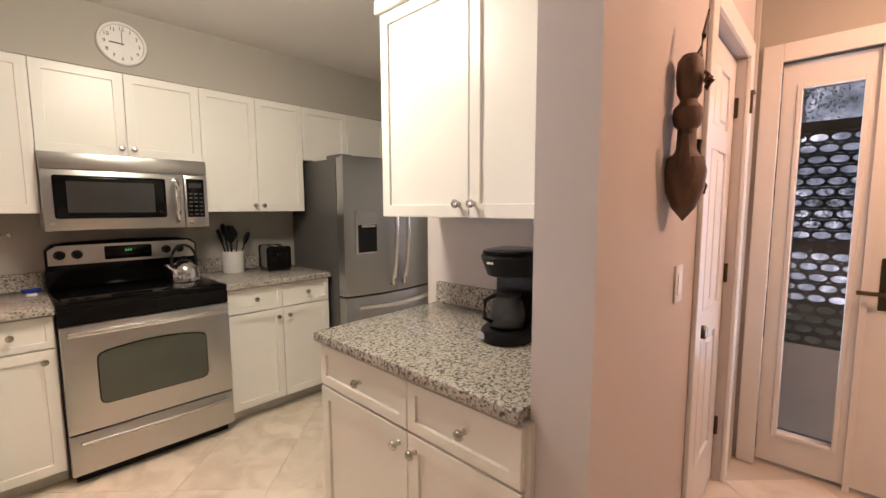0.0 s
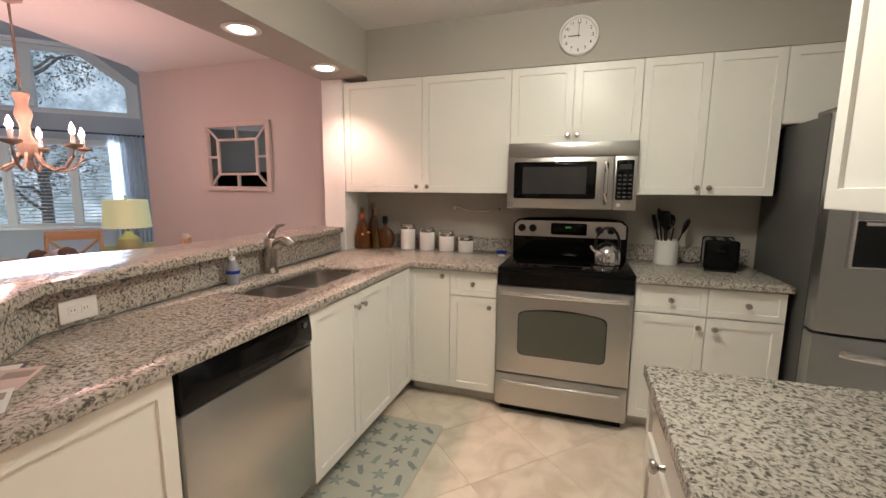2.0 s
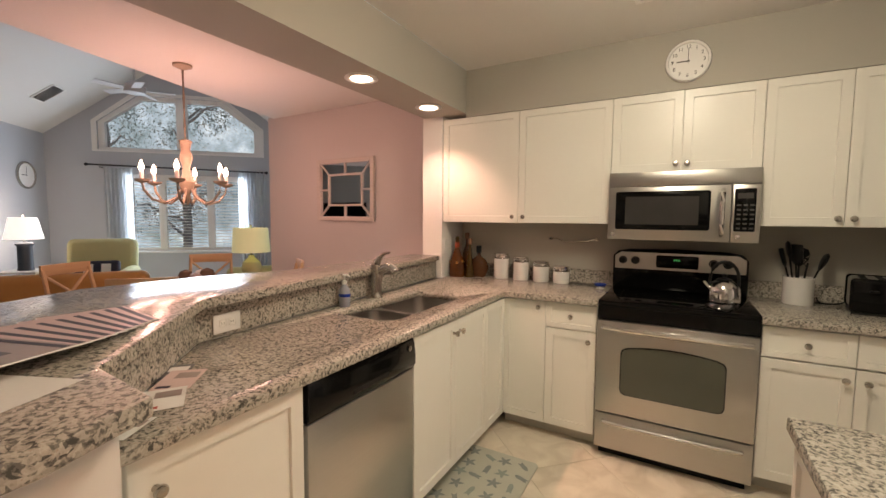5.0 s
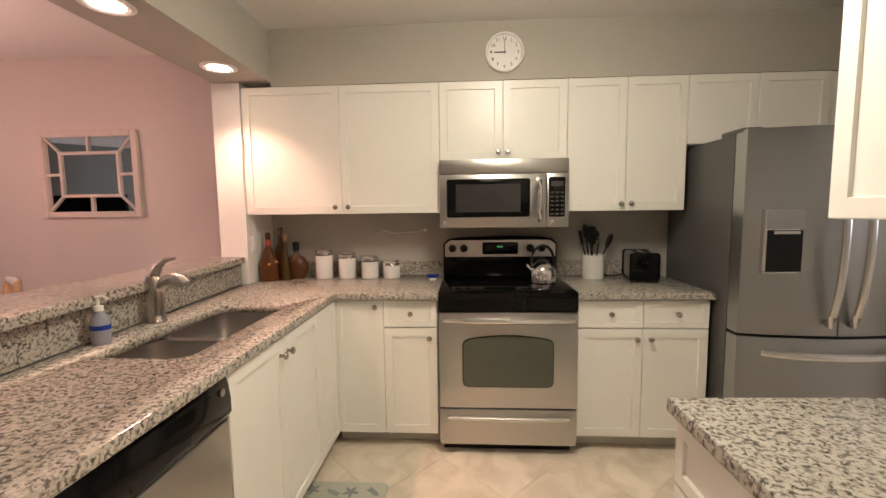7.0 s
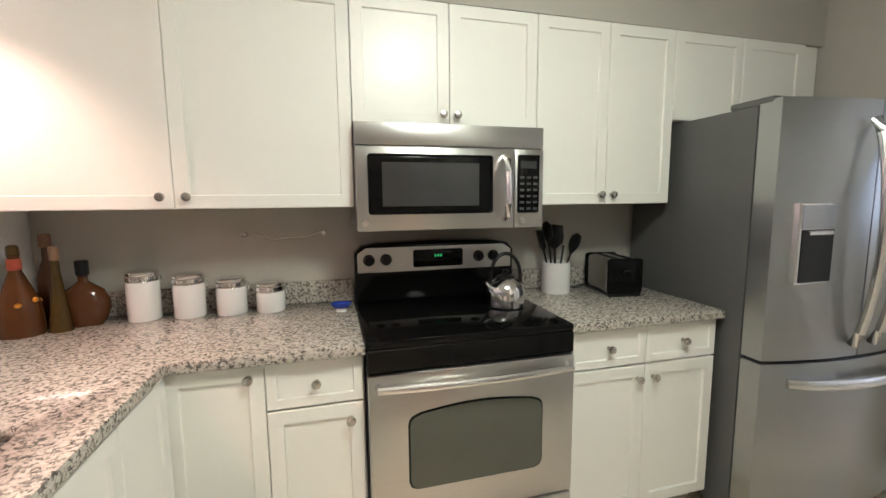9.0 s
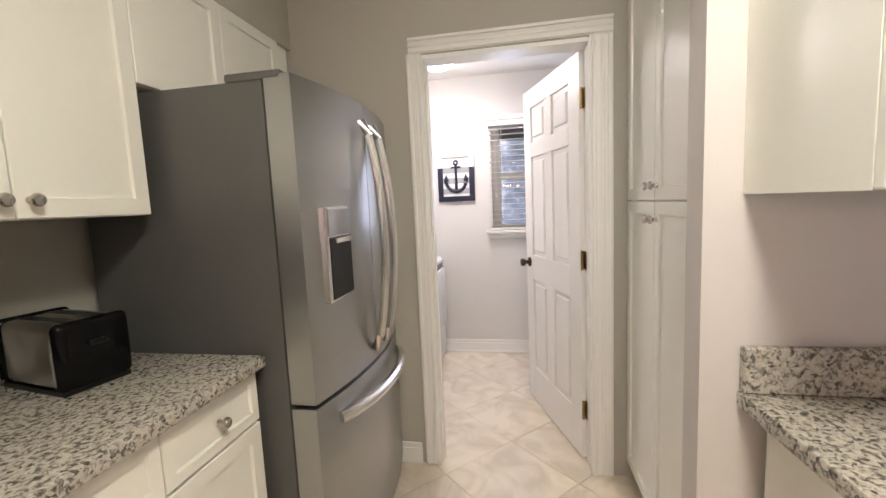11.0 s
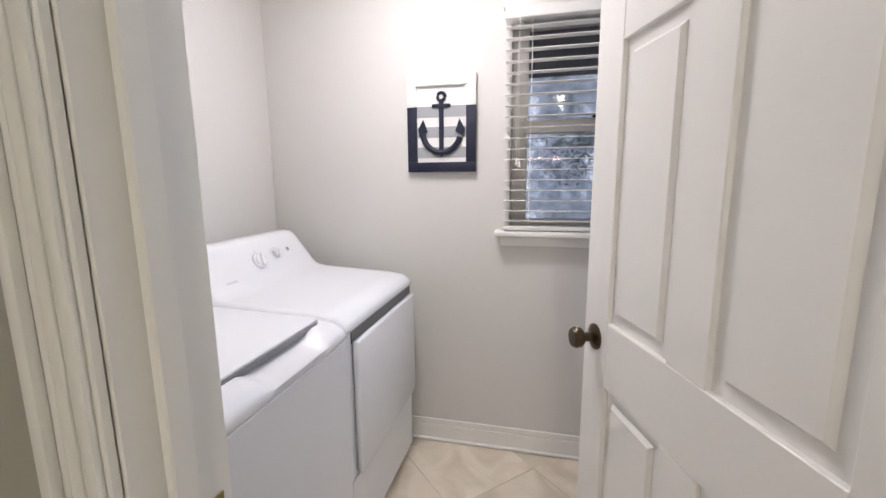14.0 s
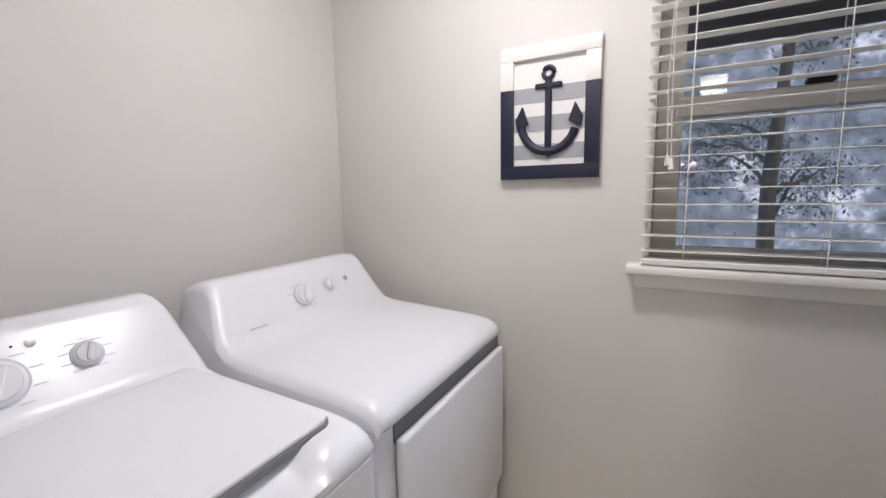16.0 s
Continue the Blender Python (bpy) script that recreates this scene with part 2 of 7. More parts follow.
def lathe(bm, prof, seg=24, at=(0, 0, 0), axis="z"):
    """Turns a profile of (radius, height) about an axis."""
    rings = []
    for r, h in prof:
        ring = []
        for i in range(seg):
            a = 2 * math.pi * i / seg
            p = (r * math.cos(a), r * math.sin(a), h)
            if axis == "y":
                p = (p[0], -p[2], p[1])
            elif axis == "x":
                p = (p[2], p[0], p[1])
            ring.append(bm.verts.new((p[0] + at[0], p[1] + at[1], p[2] + at[2])))
        rings.append(ring)
    for a, b in zip(rings, rings[1:]):
        for i in range(seg):
            j = (i + 1) % seg
            bm.faces.new((a[i], a[j], b[j], b[i]))
    if prof[0][0] > 1e-4:
        bm.faces.new(list(reversed(rings[0])))
    if prof[-1][0] > 1e-4:
        bm.faces.new(rings[-1])
    bmesh.ops.recalc_face_normals(bm, faces=bm.faces)
    return bm


def tube(bm, pts, r, seg=8, taper=None):
    """A round bar along a line of points."""
    pts = [Vector(p) for p in pts]
    rings = []
    up = Vector((0, 0, 1))
    for i, p in enumerate(pts):
        d = (pts[min(i + 1, len(pts) - 1)] - pts[max(i - 1, 0)]).normalized()
        ref = up if abs(d.dot(up)) < 0.95 else Vector((1, 0, 0))
        s = d.cross(ref).normalized()
        w = s.cross(d)
        rr = r if taper is None else r + (taper - r) * i / (len(pts) - 1)
        rings.append([bm.verts.new(p + rr * (math.cos(2 * math.pi * k / seg) * s + math.sin(2 * math.pi * k / seg) * w)) for k in range(seg)])
    for a, b in zip(rings, rings[1:]):
        for i in range(seg):
            j = (i + 1) % seg
            bm.faces.new((a[i], a[j], b[j], b[i]))
    bm.faces.new(list(reversed(rings[0])))
    bm.faces.new(rings[-1])
    bmesh.ops.recalc_face_normals(bm, faces=bm.faces)
    return bm


def prism(bm, pts, z0, z1, bev=0.0, seg=2):
    """A flat outline given height."""
    lo = [bm.verts.new((x, y, z0)) for x, y in pts]
    hi = [bm.verts.new((x, y, z1)) for x, y in pts]
    n = len(pts)
    fs = [bm.faces.new(list(reversed(lo))), bm.faces.new(hi)]
    for i in range(n):
        fs.append(bm.faces.new((lo[i], lo[(i + 1) % n], hi[(i + 1) % n], hi[i])))
    bmesh.ops.recalc_face_normals(bm, faces=fs)
    if bev:
        es = list({e for f in fs[:2] for e in f.edges})
        bmesh.ops.bevel(bm, geom=es, offset=bev, segments=seg, affect="EDGES", profile=0.5)
    return bm


def turn(bm, m, verts=None):
    bmesh.ops.transform(bm, matrix=m, verts=list(verts or bm.verts))
    return bm


def mesh_of(name, bm, mat, smooth=35):
    me = bpy.data.meshes.new(name)
    lim = radians(smooth)
    bm.normal_update()
    for f in bm.faces:
        f.smooth = True
    for e in bm.edges:
        if len(e.link_faces) != 2 or e.calc_face_angle(0) > lim:
            e.smooth = False
    bm.to_mesh(me)
    bm.free()
    for m in mat if isinstance(mat, (list, tuple)) else (mat,):
        me.materials.append(m)
    return me


def part(name, bm, mat, parent=None, label="", smooth=35):
    ob = new(name, mesh_of(name, bm, mat, smooth))
    if parent:
        ob.parent = parent
    if label:
        ob["label"] = label
    return ob


def thing(name, label, category, m=None, group=""):
    ob = tagged(new(name), label, category, group)
    ob.empty_display_size = 0.1
    if m is not None:
        ob.matrix_world = m
    return ob


def single(name, bm, mat, label, category, m=None, group="", smooth=35):
    ob = tagged(part(name, bm, mat, None, "", smooth), label, category, group)
    if m is not None:
        ob.matrix_world = m
    return ob


def structure(name, bm, mat, label, category, m=None):
    ob = tagged(part(name, bm, mat), label, category, "", "structure")
    if m is not None:
        ob.matrix_world = m
    return ob


def wall_with_holes(bm, along0, along1, z0, z1, holes, place):
    """Fills a wall's face grid with boxes round rectangular holes. place(a0, a1, z0, z1) adds one box."""
    cuts = sorted({along0, along1, *[h[0] for h in holes], *[h[1] for h in holes]})
    for a0, a1 in zip(cuts, cuts[1:]):
        mid = (a0 + a1) / 2
        zs = [(z0, z1)]
        for h in holes:
            if h[0] < mid < h[1]:
                zs = [p for q in zs for p in ((q[0], min(q[1], h[2])), (max(q[0], h[3]), q[1])) if p[1] - p[0] > 1e-4]
        for a, b in zs:
            place(bm, a0, a1, a, b)
    return bm

# ---- structure ----
CEIL = 2.47
structure("floor", boxm(-1.35, -5.2, -0.12, 2.40, 0.0, -0.0025), M["grout"], "cream stone tile kitchen floor laid on the diagonal", "floor")
structure("floor_laundry", boxm(2.40, -2.3, -0.12, 4.14, 0.12, -0.0025), M["grout"], "pale stone-look laundry floor", "floor")
structure("floor_entry", boxm(2.401, -5.2, -0.12, 2.75, -2.301, -0.0025), M["grout"], "pale stone entry floor", "floor")
structure("floor_living", boxm(-12.5, -5.2, -0.12, -1.351, 3.6, 0.0), M["carpet"], "light grey carpet", "floor")

structure("wall_north", boxm(-1.22, 0.0, 0, 2.37, 0.12, CEIL), M["wall"], "greige painted kitchen wall behind the cabinets", "wall")
structure("soffit", boxm(-1.03, -0.33, 2.134, 2.364, -0.001, CEIL), M["wall"], "greige soffit above the wall cabinets", "soffit")
structure("ceiling", boxm(-1.03, -5.2, CEIL, 2.75, 0.12, CEIL + 0.1), M["ceil"], "off-white textured kitchen ceiling", "ceiling")
structure("beam", boxm(-1.385, -4.2, 2.16, -1.032, 0.12, CEIL), M["wall"], "painted dropped beam with recessed lights above the bar", "beam")
structure("pillar", boxm(-1.40, -0.345, 0, -1.225, 0.075, 2.158), M["trim"], "off-white painted pillar at the end of the bar", "pillar")
structure("wall_dining", boxm(-3.80, 0.076, 0, -1.26, 0.20, CEIL + 0.05), M["wall_din"], "painted dining room wall", "wall")
structure("ceiling_dining", prism(bm_new(), [(-1.386, 0.2), (-3.74, 0.2), (-3.02, -2.5), (-2.6, -5.2), (-1.386, -5.2)], CEIL + 0.03, CEIL + 0.13), M["ceil"], "flat dining room ceiling", "ceiling")

# laundry wall with its doorway
WX0, WX1 = 2.365, 2.475
DY0, DY1, DH = -1.757, -0.976, 2.045
def place_x(x0, x1):
    return lambda bm, a0, a1, z0, z1: box(bm, x0, a0, z0, x1, a1, z1)
structure("wall_east", wall_with_holes(bm_new(), -2.95, 0.0, 0, CEIL, [(DY0, DY1, -1, DH)], place_x(WX0, WX1)), M["wall"], "greige wall with the laundry doorway", "wall")

LX1 = 4.015
WIN = (-1.96, -1.208, 1.100, 2.015)
structure("wall_laundry_east", wall_with_holes(bm_new(), -2.35, 0.12, 0, 2.5, [WIN], place_x(LX1, LX1 + 0.13)), M["wall_lau"], "off-white laundry wall with a window", "wall")
structure("wall_laundry_north", boxm(2.476, 0.0, 0, LX1 - 0.001, 0.12, 2.5), M["wall_lau"], "off-white laundry wall", "wall")
structure("wall_laundry_south", boxm(2.476, -2.35, 0, LX1 - 0.001, -2.22, 2.5), M["wall_lau"], "off-white laundry wall", "wall")
structure("ceiling_laundry", boxm(2.476, -2.219, 2.41, LX1 - 0.001, -0.001, 2.5), M["ceil"], "white laundry ceiling", "ceiling")

# wall behind the peninsula, pantry recess and entry wall
structure("wall_peninsula", boxm(1.335, -2.80, 0, 1.42, -1.80, CEIL), M["wall_din"], "off-white wall behind the peninsula counter", "wall")
structure("wall_mask", wall_with_holes(bm_new(), 0.695, 2.62, 0, CEIL, [(1.56, 2.26, -1, 2.05)], lambda bm, a0, a1, z0, z1: box(bm, a0, -2.945, z0, a1, -2.80, z1)), M["wall_din"], "warm off-white entry wall end beside the kitchen", "wall")
structure("wall_entry", wall_with_holes(bm_new(), -5.2, -2.80, 0, CEIL, [(-4.3, -3.03, -1, 2.10)], lambda bm, a0, a1, z0, z1: box(bm, 2.56, a0, z0, 2.70, a1, z1)), M["wall"], "entry wall with the glazed front door", "wall")
structure("wall_south", boxm(-11.9, -5.32, 0, 2.75, -5.2, 4.4), M["wall"], "plain closing wall", "wall")

# diagonal floor tiles
T = 0.455
floor_ob = bpy.data.objects["floor"]
bmx = box(bm_new(), -T / 2 + 0.0018, -T / 2 + 0.0018, -0.012, T / 2 - 0.0018, T / 2 - 0.0018, 0.0, 0.001)
tile_me = mesh_of("tile", bmx, M["tile"])
tiles_todo = []
for i in range(-20, 21):
    for j in range(-20, 21):
        x = 0.35 + (i - j) * T * 0.70711
        y = -1.35 + (i + j) * T * 0.70711
        if (-1.0 < x < 4.2 and -2.5 < y < 0.1) or (-1.0 < x < 2.4 and -4.9 < y < 0.1):
            tiles_todo.append((x, y))


# ---- cabinets ----
def shaker(bm, x0, z0, x1, z1, y=0.0, t=0.02, s=0.062, rec=0.009):
    """A shaker front in one piece: a slab with a recessed panel; its face at y - t."""
    box(bm, x0, y - t, z0, x1, y, z1, 0.0022)
    f = [q for q in bm.faces if q.normal.y < -0.9 and q.calc_area() > 0.5 * (x1 - x0) * (z1 - z0)][0]
    bmesh.ops.inset_individual(bm, faces=[f], thickness=s)
    bmesh.ops.inset_individual(bm, faces=[f], thickness=0.003)
    for v in f.verts:
        v.co.y += rec
    return bm


def knob_bm(x, y, z, r=0.0155):
    return lathe(bm_new(), [(0.009, 0), (0.0075, 0.004), (0.006, 0.012), (0.010, 0.016), (r, 0.021), (r, 0.026), (r * 0.8, 0.031), (0.0, 0.033)], 16, (x, y, z), "y")


def front(parent, name, x0, z0, x1, z1, knobs=(), s=0.062):
    d = part(name, shaker(bm_new(), x0 + 0.0015, z0 + 0.0015, x1 - 0.0015, z1 - 0.0015, s=s), M["cab"], parent)
    for k in knobs:
        part("knob", knob_bm(k[0], -0.02, k[1]), M["nickel"], d, "round satin nickel knob")
    return d


def cabinet(name, label, w, d, z0, z1, fronts, m, kick=0.0, group="kitchen cabinets"):
    """A cabinet whose front plane is local y = 0; fronts are (name, x0, z0, x1, z1, knobs, stile)."""
    c = thing(name, label, "cabinet", m, group)
    part("body", boxm(0.001, 0.001, z0, w - 0.001, d, 0.68 if name == "sink_cabinet" else z1), M["cab"], c)
    if name == "sink_cabinet":
        part("face_frame", boxm(0.001, 0.001, 0.681, w - 0.001, 0.02, z1), M["cab"], c)
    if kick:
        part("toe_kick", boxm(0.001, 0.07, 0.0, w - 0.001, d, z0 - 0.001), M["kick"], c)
    for f in fronts:
        front(c, *f)
    return c


BZ0, BZ1 = 0.09, 0.876
FY = -0.60
# north run, left of the range: corner door, then drawer over door
cabinet("base_cabinet", "cream shaker base cabinet with one full-height door beside the corner", 0.29, 0.59, BZ0, BZ1,
        [("door", 0, BZ0, 0.29, BZ1 - 0.006, [(0.245, 0.832)])], pose(-0.60, FY, 0), 1)
cabinet("base_cabinet", "cream shaker base cabinet with a drawer beside the range", 0.31, 0.59, BZ0, BZ1,
        [("drawer_front", 0, 0.715, 0.305, BZ1 - 0.006, [(0.155, 0.795)], 0.04), ("door", 0, BZ0, 0.305, 0.71, [(0.26, 0.655)])], pose(-0.31, FY, 0), 1)
# right of the range
cabinet("base_cabinet", "cream shaker base cabinet with two drawers and two doors", 0.705, 0.59, BZ0, BZ1,
        [("drawer_front", 0, 0.715, 0.352, BZ1 - 0.006, [(0.176, 0.795)], 0.04), ("drawer_front", 0.352, 0.715, 0.70, BZ1 - 0.006, [(0.53, 0.795)], 0.04),
         ("door", 0, BZ0, 0.352, 0.71, [(0.315, 0.655)]), ("door", 0.352, BZ0, 0.70, 0.71, [(0.39, 0.655)])], pose(0.765, FY, 0), 1)
# sink run, facing east
SX = -0.60
def east(y, x=SX):
    return pose(x, y, 0, 0, 0, 90)
cabinet("base_cabinet", "cream shaker corner filler cabinet beside the sink", 0.30, 0.55, BZ0, BZ1,
        [("door", 0, BZ0, 0.275, BZ1 - 0.006, [])], east(-0.902), 1)
cabinet("sink_cabinet", "cream shaker sink base cabinet with two doors", 0.785, 0.55, BZ0, BZ1,
        [("door", 0, BZ0, 0.392, BZ1 - 0.006, [(0.36, 0.80)]), ("door", 0.392, BZ0, 0.785, BZ1 - 0.006, [(0.425, 0.80)])], east(-1.688), 1)
cabinet("base_cabinet", "cream shaker end cabinet with one wide door under the bar", 0.475, 0.55, BZ0, BZ1,
        [("door", 0, BZ0, 0.47, BZ1 - 0.006, [(0.055, 0.785)])], east(-2.763), 1)
# peninsula, facing west
PX = 0.675
PY = -1.915
def west(y, x=PX):
    return pose(x, y, 0, 0, 0, -90)
cabinet("peninsula_cabinet", "cream shaker peninsula cabinet with two drawers over two doors", 0.90, 0.62, BZ0, BZ1,
        [("drawer_front", 0.0, 0.715, 0.49, BZ1 - 0.006, [(0.255, 0.795)], 0.045), ("drawer_front", 0.49, 0.715, 0.89, BZ1 - 0.006, [(0.715, 0.797)], 0.045),
         ("door", 0.0, BZ0, 0.49, 0.71, [(0.452, 0.662)]), ("door", 0.49, BZ0, 0.89, 0.71, [(0.525, 0.662)])], west(PY), 1)

# wall cabinets
UF = -0.315
UZ0, UZ1 = 1.352, 2.131
def upper(label, x0, x1, z0, fronts, name="wall_cabinet"):
    return cabinet(name, label, x1 - x0, 0.31, z0, UZ1, [("door", a - x0, z0, b - x0, UZ1, k) for a, b, k in fronts], pose(x0, UF, 0), 0, "wall cabinets")
upper("wide two-door cream shaker wall cabinet above the corner counter", -1.222, 0.0, UZ0, [(-1.222, -0.61, [(0.575, 1.395)]), (-0.61, 0.0, [(0.655, 1.395)])])
upper("short two-door cream wall cabinet above the microwave", 0.0, 0.762, 1.668, [(0.0, 0.381, [(0.352, 1.71)]), (0.381, 0.762, [(0.41, 1.71)])])
upper("tall two-door cream wall cabinet beside the fridge", 0.762, 1.452, UZ0, [(0.762, 1.107, [(0.315, 1.395)]), (1.107, 1.452, [(0.375, 1.395)])])
upper("short two-door cream wall cabinet above the fridge", 1.452, 2.345, 1.735, [(1.452, 1.845, []), (1.845, 2.235, [])])
# wall cabinet above the peninsula
cabinet("wall_cabinet", "cream shaker wall cabinet hung over the coffee maker", 0.925, 0.318, 1.337, 2.16,
        [("door", 0.0, 1.337, 0.481, 2.16, [(0.437, 1.388)]), ("door", 0.481, 1.337, 0.925, 2.16, [(0.506, 1.388)])], west(-1.874, 1.015), 0, "wall cabinets")
structure("soffit_peninsula", boxm(0.985, -2.799, 2.215, 1.334, -1.865, CEIL), M["wall"], "painted soffit above the peninsula cabinet", "soffit")
structure("trim_cabinet_top", boxm(0.978, -2.798, 2.161, 1.334, -1.858, 2.214, 0.004), M["trim"], "white crown strip over the peninsula cabinet", "trim")

# pantry, facing north
PT = thing("pantry_cabinet", "tall cream shaker pantry with upper and lower door pairs", "cabinet", pose(2.343, -1.916, 0, 0, 0, 180))
part("body", boxm(-0.005, 0.001, 0.09, 0.905, 0.55, 2.3), M["cab"], PT)
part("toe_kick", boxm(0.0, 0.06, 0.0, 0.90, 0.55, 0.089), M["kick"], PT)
for x0, x1, kx in ((0.006, 0.374, 0.342), (0.374, 0.742, 0.406)):
    d = part("door", shaker(bm_new(), x0 + 0.0015, 1.325, x1 - 0.0015, 2.28), M["cab"], PT)
    part("knob", knob_bm(kx, -0.02, 1.376), M["nickel"], d, "round satin nickel knob")
    d = part("door", shaker(bm_new(), x0 + 0.0015, 0.10, x1 - 0.0015, 1.321), M["cab"], PT)
    part("knob", knob_bm(kx, -0.02, 1.257), M["nickel"], d, "round satin nickel knob")

# ---- worktops ----
CT0, CT1 = 0.877, 0.914
EDGE = 0.006
part_ct = prism(bm_new(), [(-1.136, -2.302), (-1.272, -0.002), (0.0, -0.002), (0.0, -0.652), (-0.572, -0.652), (-0.552, -2.788), (-0.645, -2.788)], CT0, CT1, EDGE)
worktop = single("worktop", part_ct, M["granite"], "speckled grey and beige granite worktop round the sink corner", "worktop")
single("worktop", prism(bm_new(), [(0.762, -0.002), (1.475, -0.002), (1.475, -0.648), (0.762, -0.648)], CT0, CT1, EDGE), M["granite"], "speckled granite worktop between range and fridge", "worktop")
single("worktop", prism(bm_new(), [(0.642, -1.895), (1.333, -1.875), (1.333, -2.798), (0.645, -2.798)], CT0, CT1, EDGE), M["granite"], "speckled granite peninsula worktop", "worktop")
# splashes
single("backsplash", boxm(-1.23, -0.024, 0.915, -0.002, -0.001, 1.015, 0.003), M["granite"], "low granite backsplash strip against the wall", "backsplash")
single("backsplash", boxm(0.766, -0.024, 0.915, 1.475, -0.001, 1.015, 0.003), M["granite"], "low granite backsplash strip beside the fridge", "backsplash")
single("backsplash", boxm(1.311, -2.797, 0.915, 1.334, -1.878, 1.015, 0.003), M["granite"], "low granite backsplash on the peninsula wall", "backsplash")

# raised bar
BARZ = 1.088
structure("wall_bar", prism(bm_new(), [(-1.30, -0.345), (-1.158, -2.309), (-0.718, -2.756), (-0.615, -2.84), (-0.40, -2.84), (-0.38, -3.42), (-0.74, -3.42), (-1.27, -2.80), (-1.43, -0.345)], 0, BARZ - 0.043), M["trim"], "white panelled half wall carrying the raised bar", "half wall")
single("backsplash", prism(bm_new(), [(-1.273, -0.346), (-1.135, -2.30), (-0.70, -2.74), (-0.60, -2.82), (-0.613, -2.838), (-0.716, -2.755), (-1.156, -2.308), (-1.298, -0.346)], 0.915, BARZ - 0.041), M["granite"], "granite splash rising from worktop to bar", "backsplash")
bar_pts = [(-1.245, -0.347), (-1.063, -2.315), (-0.64, -2.735), (-0.58, -2.797), (-0.345, -2.812), (-0.285, -2.97), (-0.265, -3.48), (-0.97, -3.60), (-1.44, -3.03), (-1.69, -2.45), (-1.64, -1.98), (-1.50, -1.60), (-1.49, -1.2), (-1.50, -0.347)]
single("bar_top", prism(bm_new(), bar_pts, BARZ - 0.038, BARZ, EDGE), M["granite"], "speckled granite raised breakfast bar with an angled end", "bar top")


# ---- appliances ----
def bar_handle(bm, p0, p1, off, r, bow=0.0, n=10):
    """A handle that stands off (towards -y) between two ends, bowed outwards."""
    p0, p1 = Vector(p0), Vector(p1)
    pts = [p0]
    for i in range(n + 1):
        q = p0.lerp(p1, i / n)
        q.y -= off + bow * math.sin(math.pi * i / n)
        pts.append(q)
    pts.append(p1)
    return tube(bm, pts, r, 10)


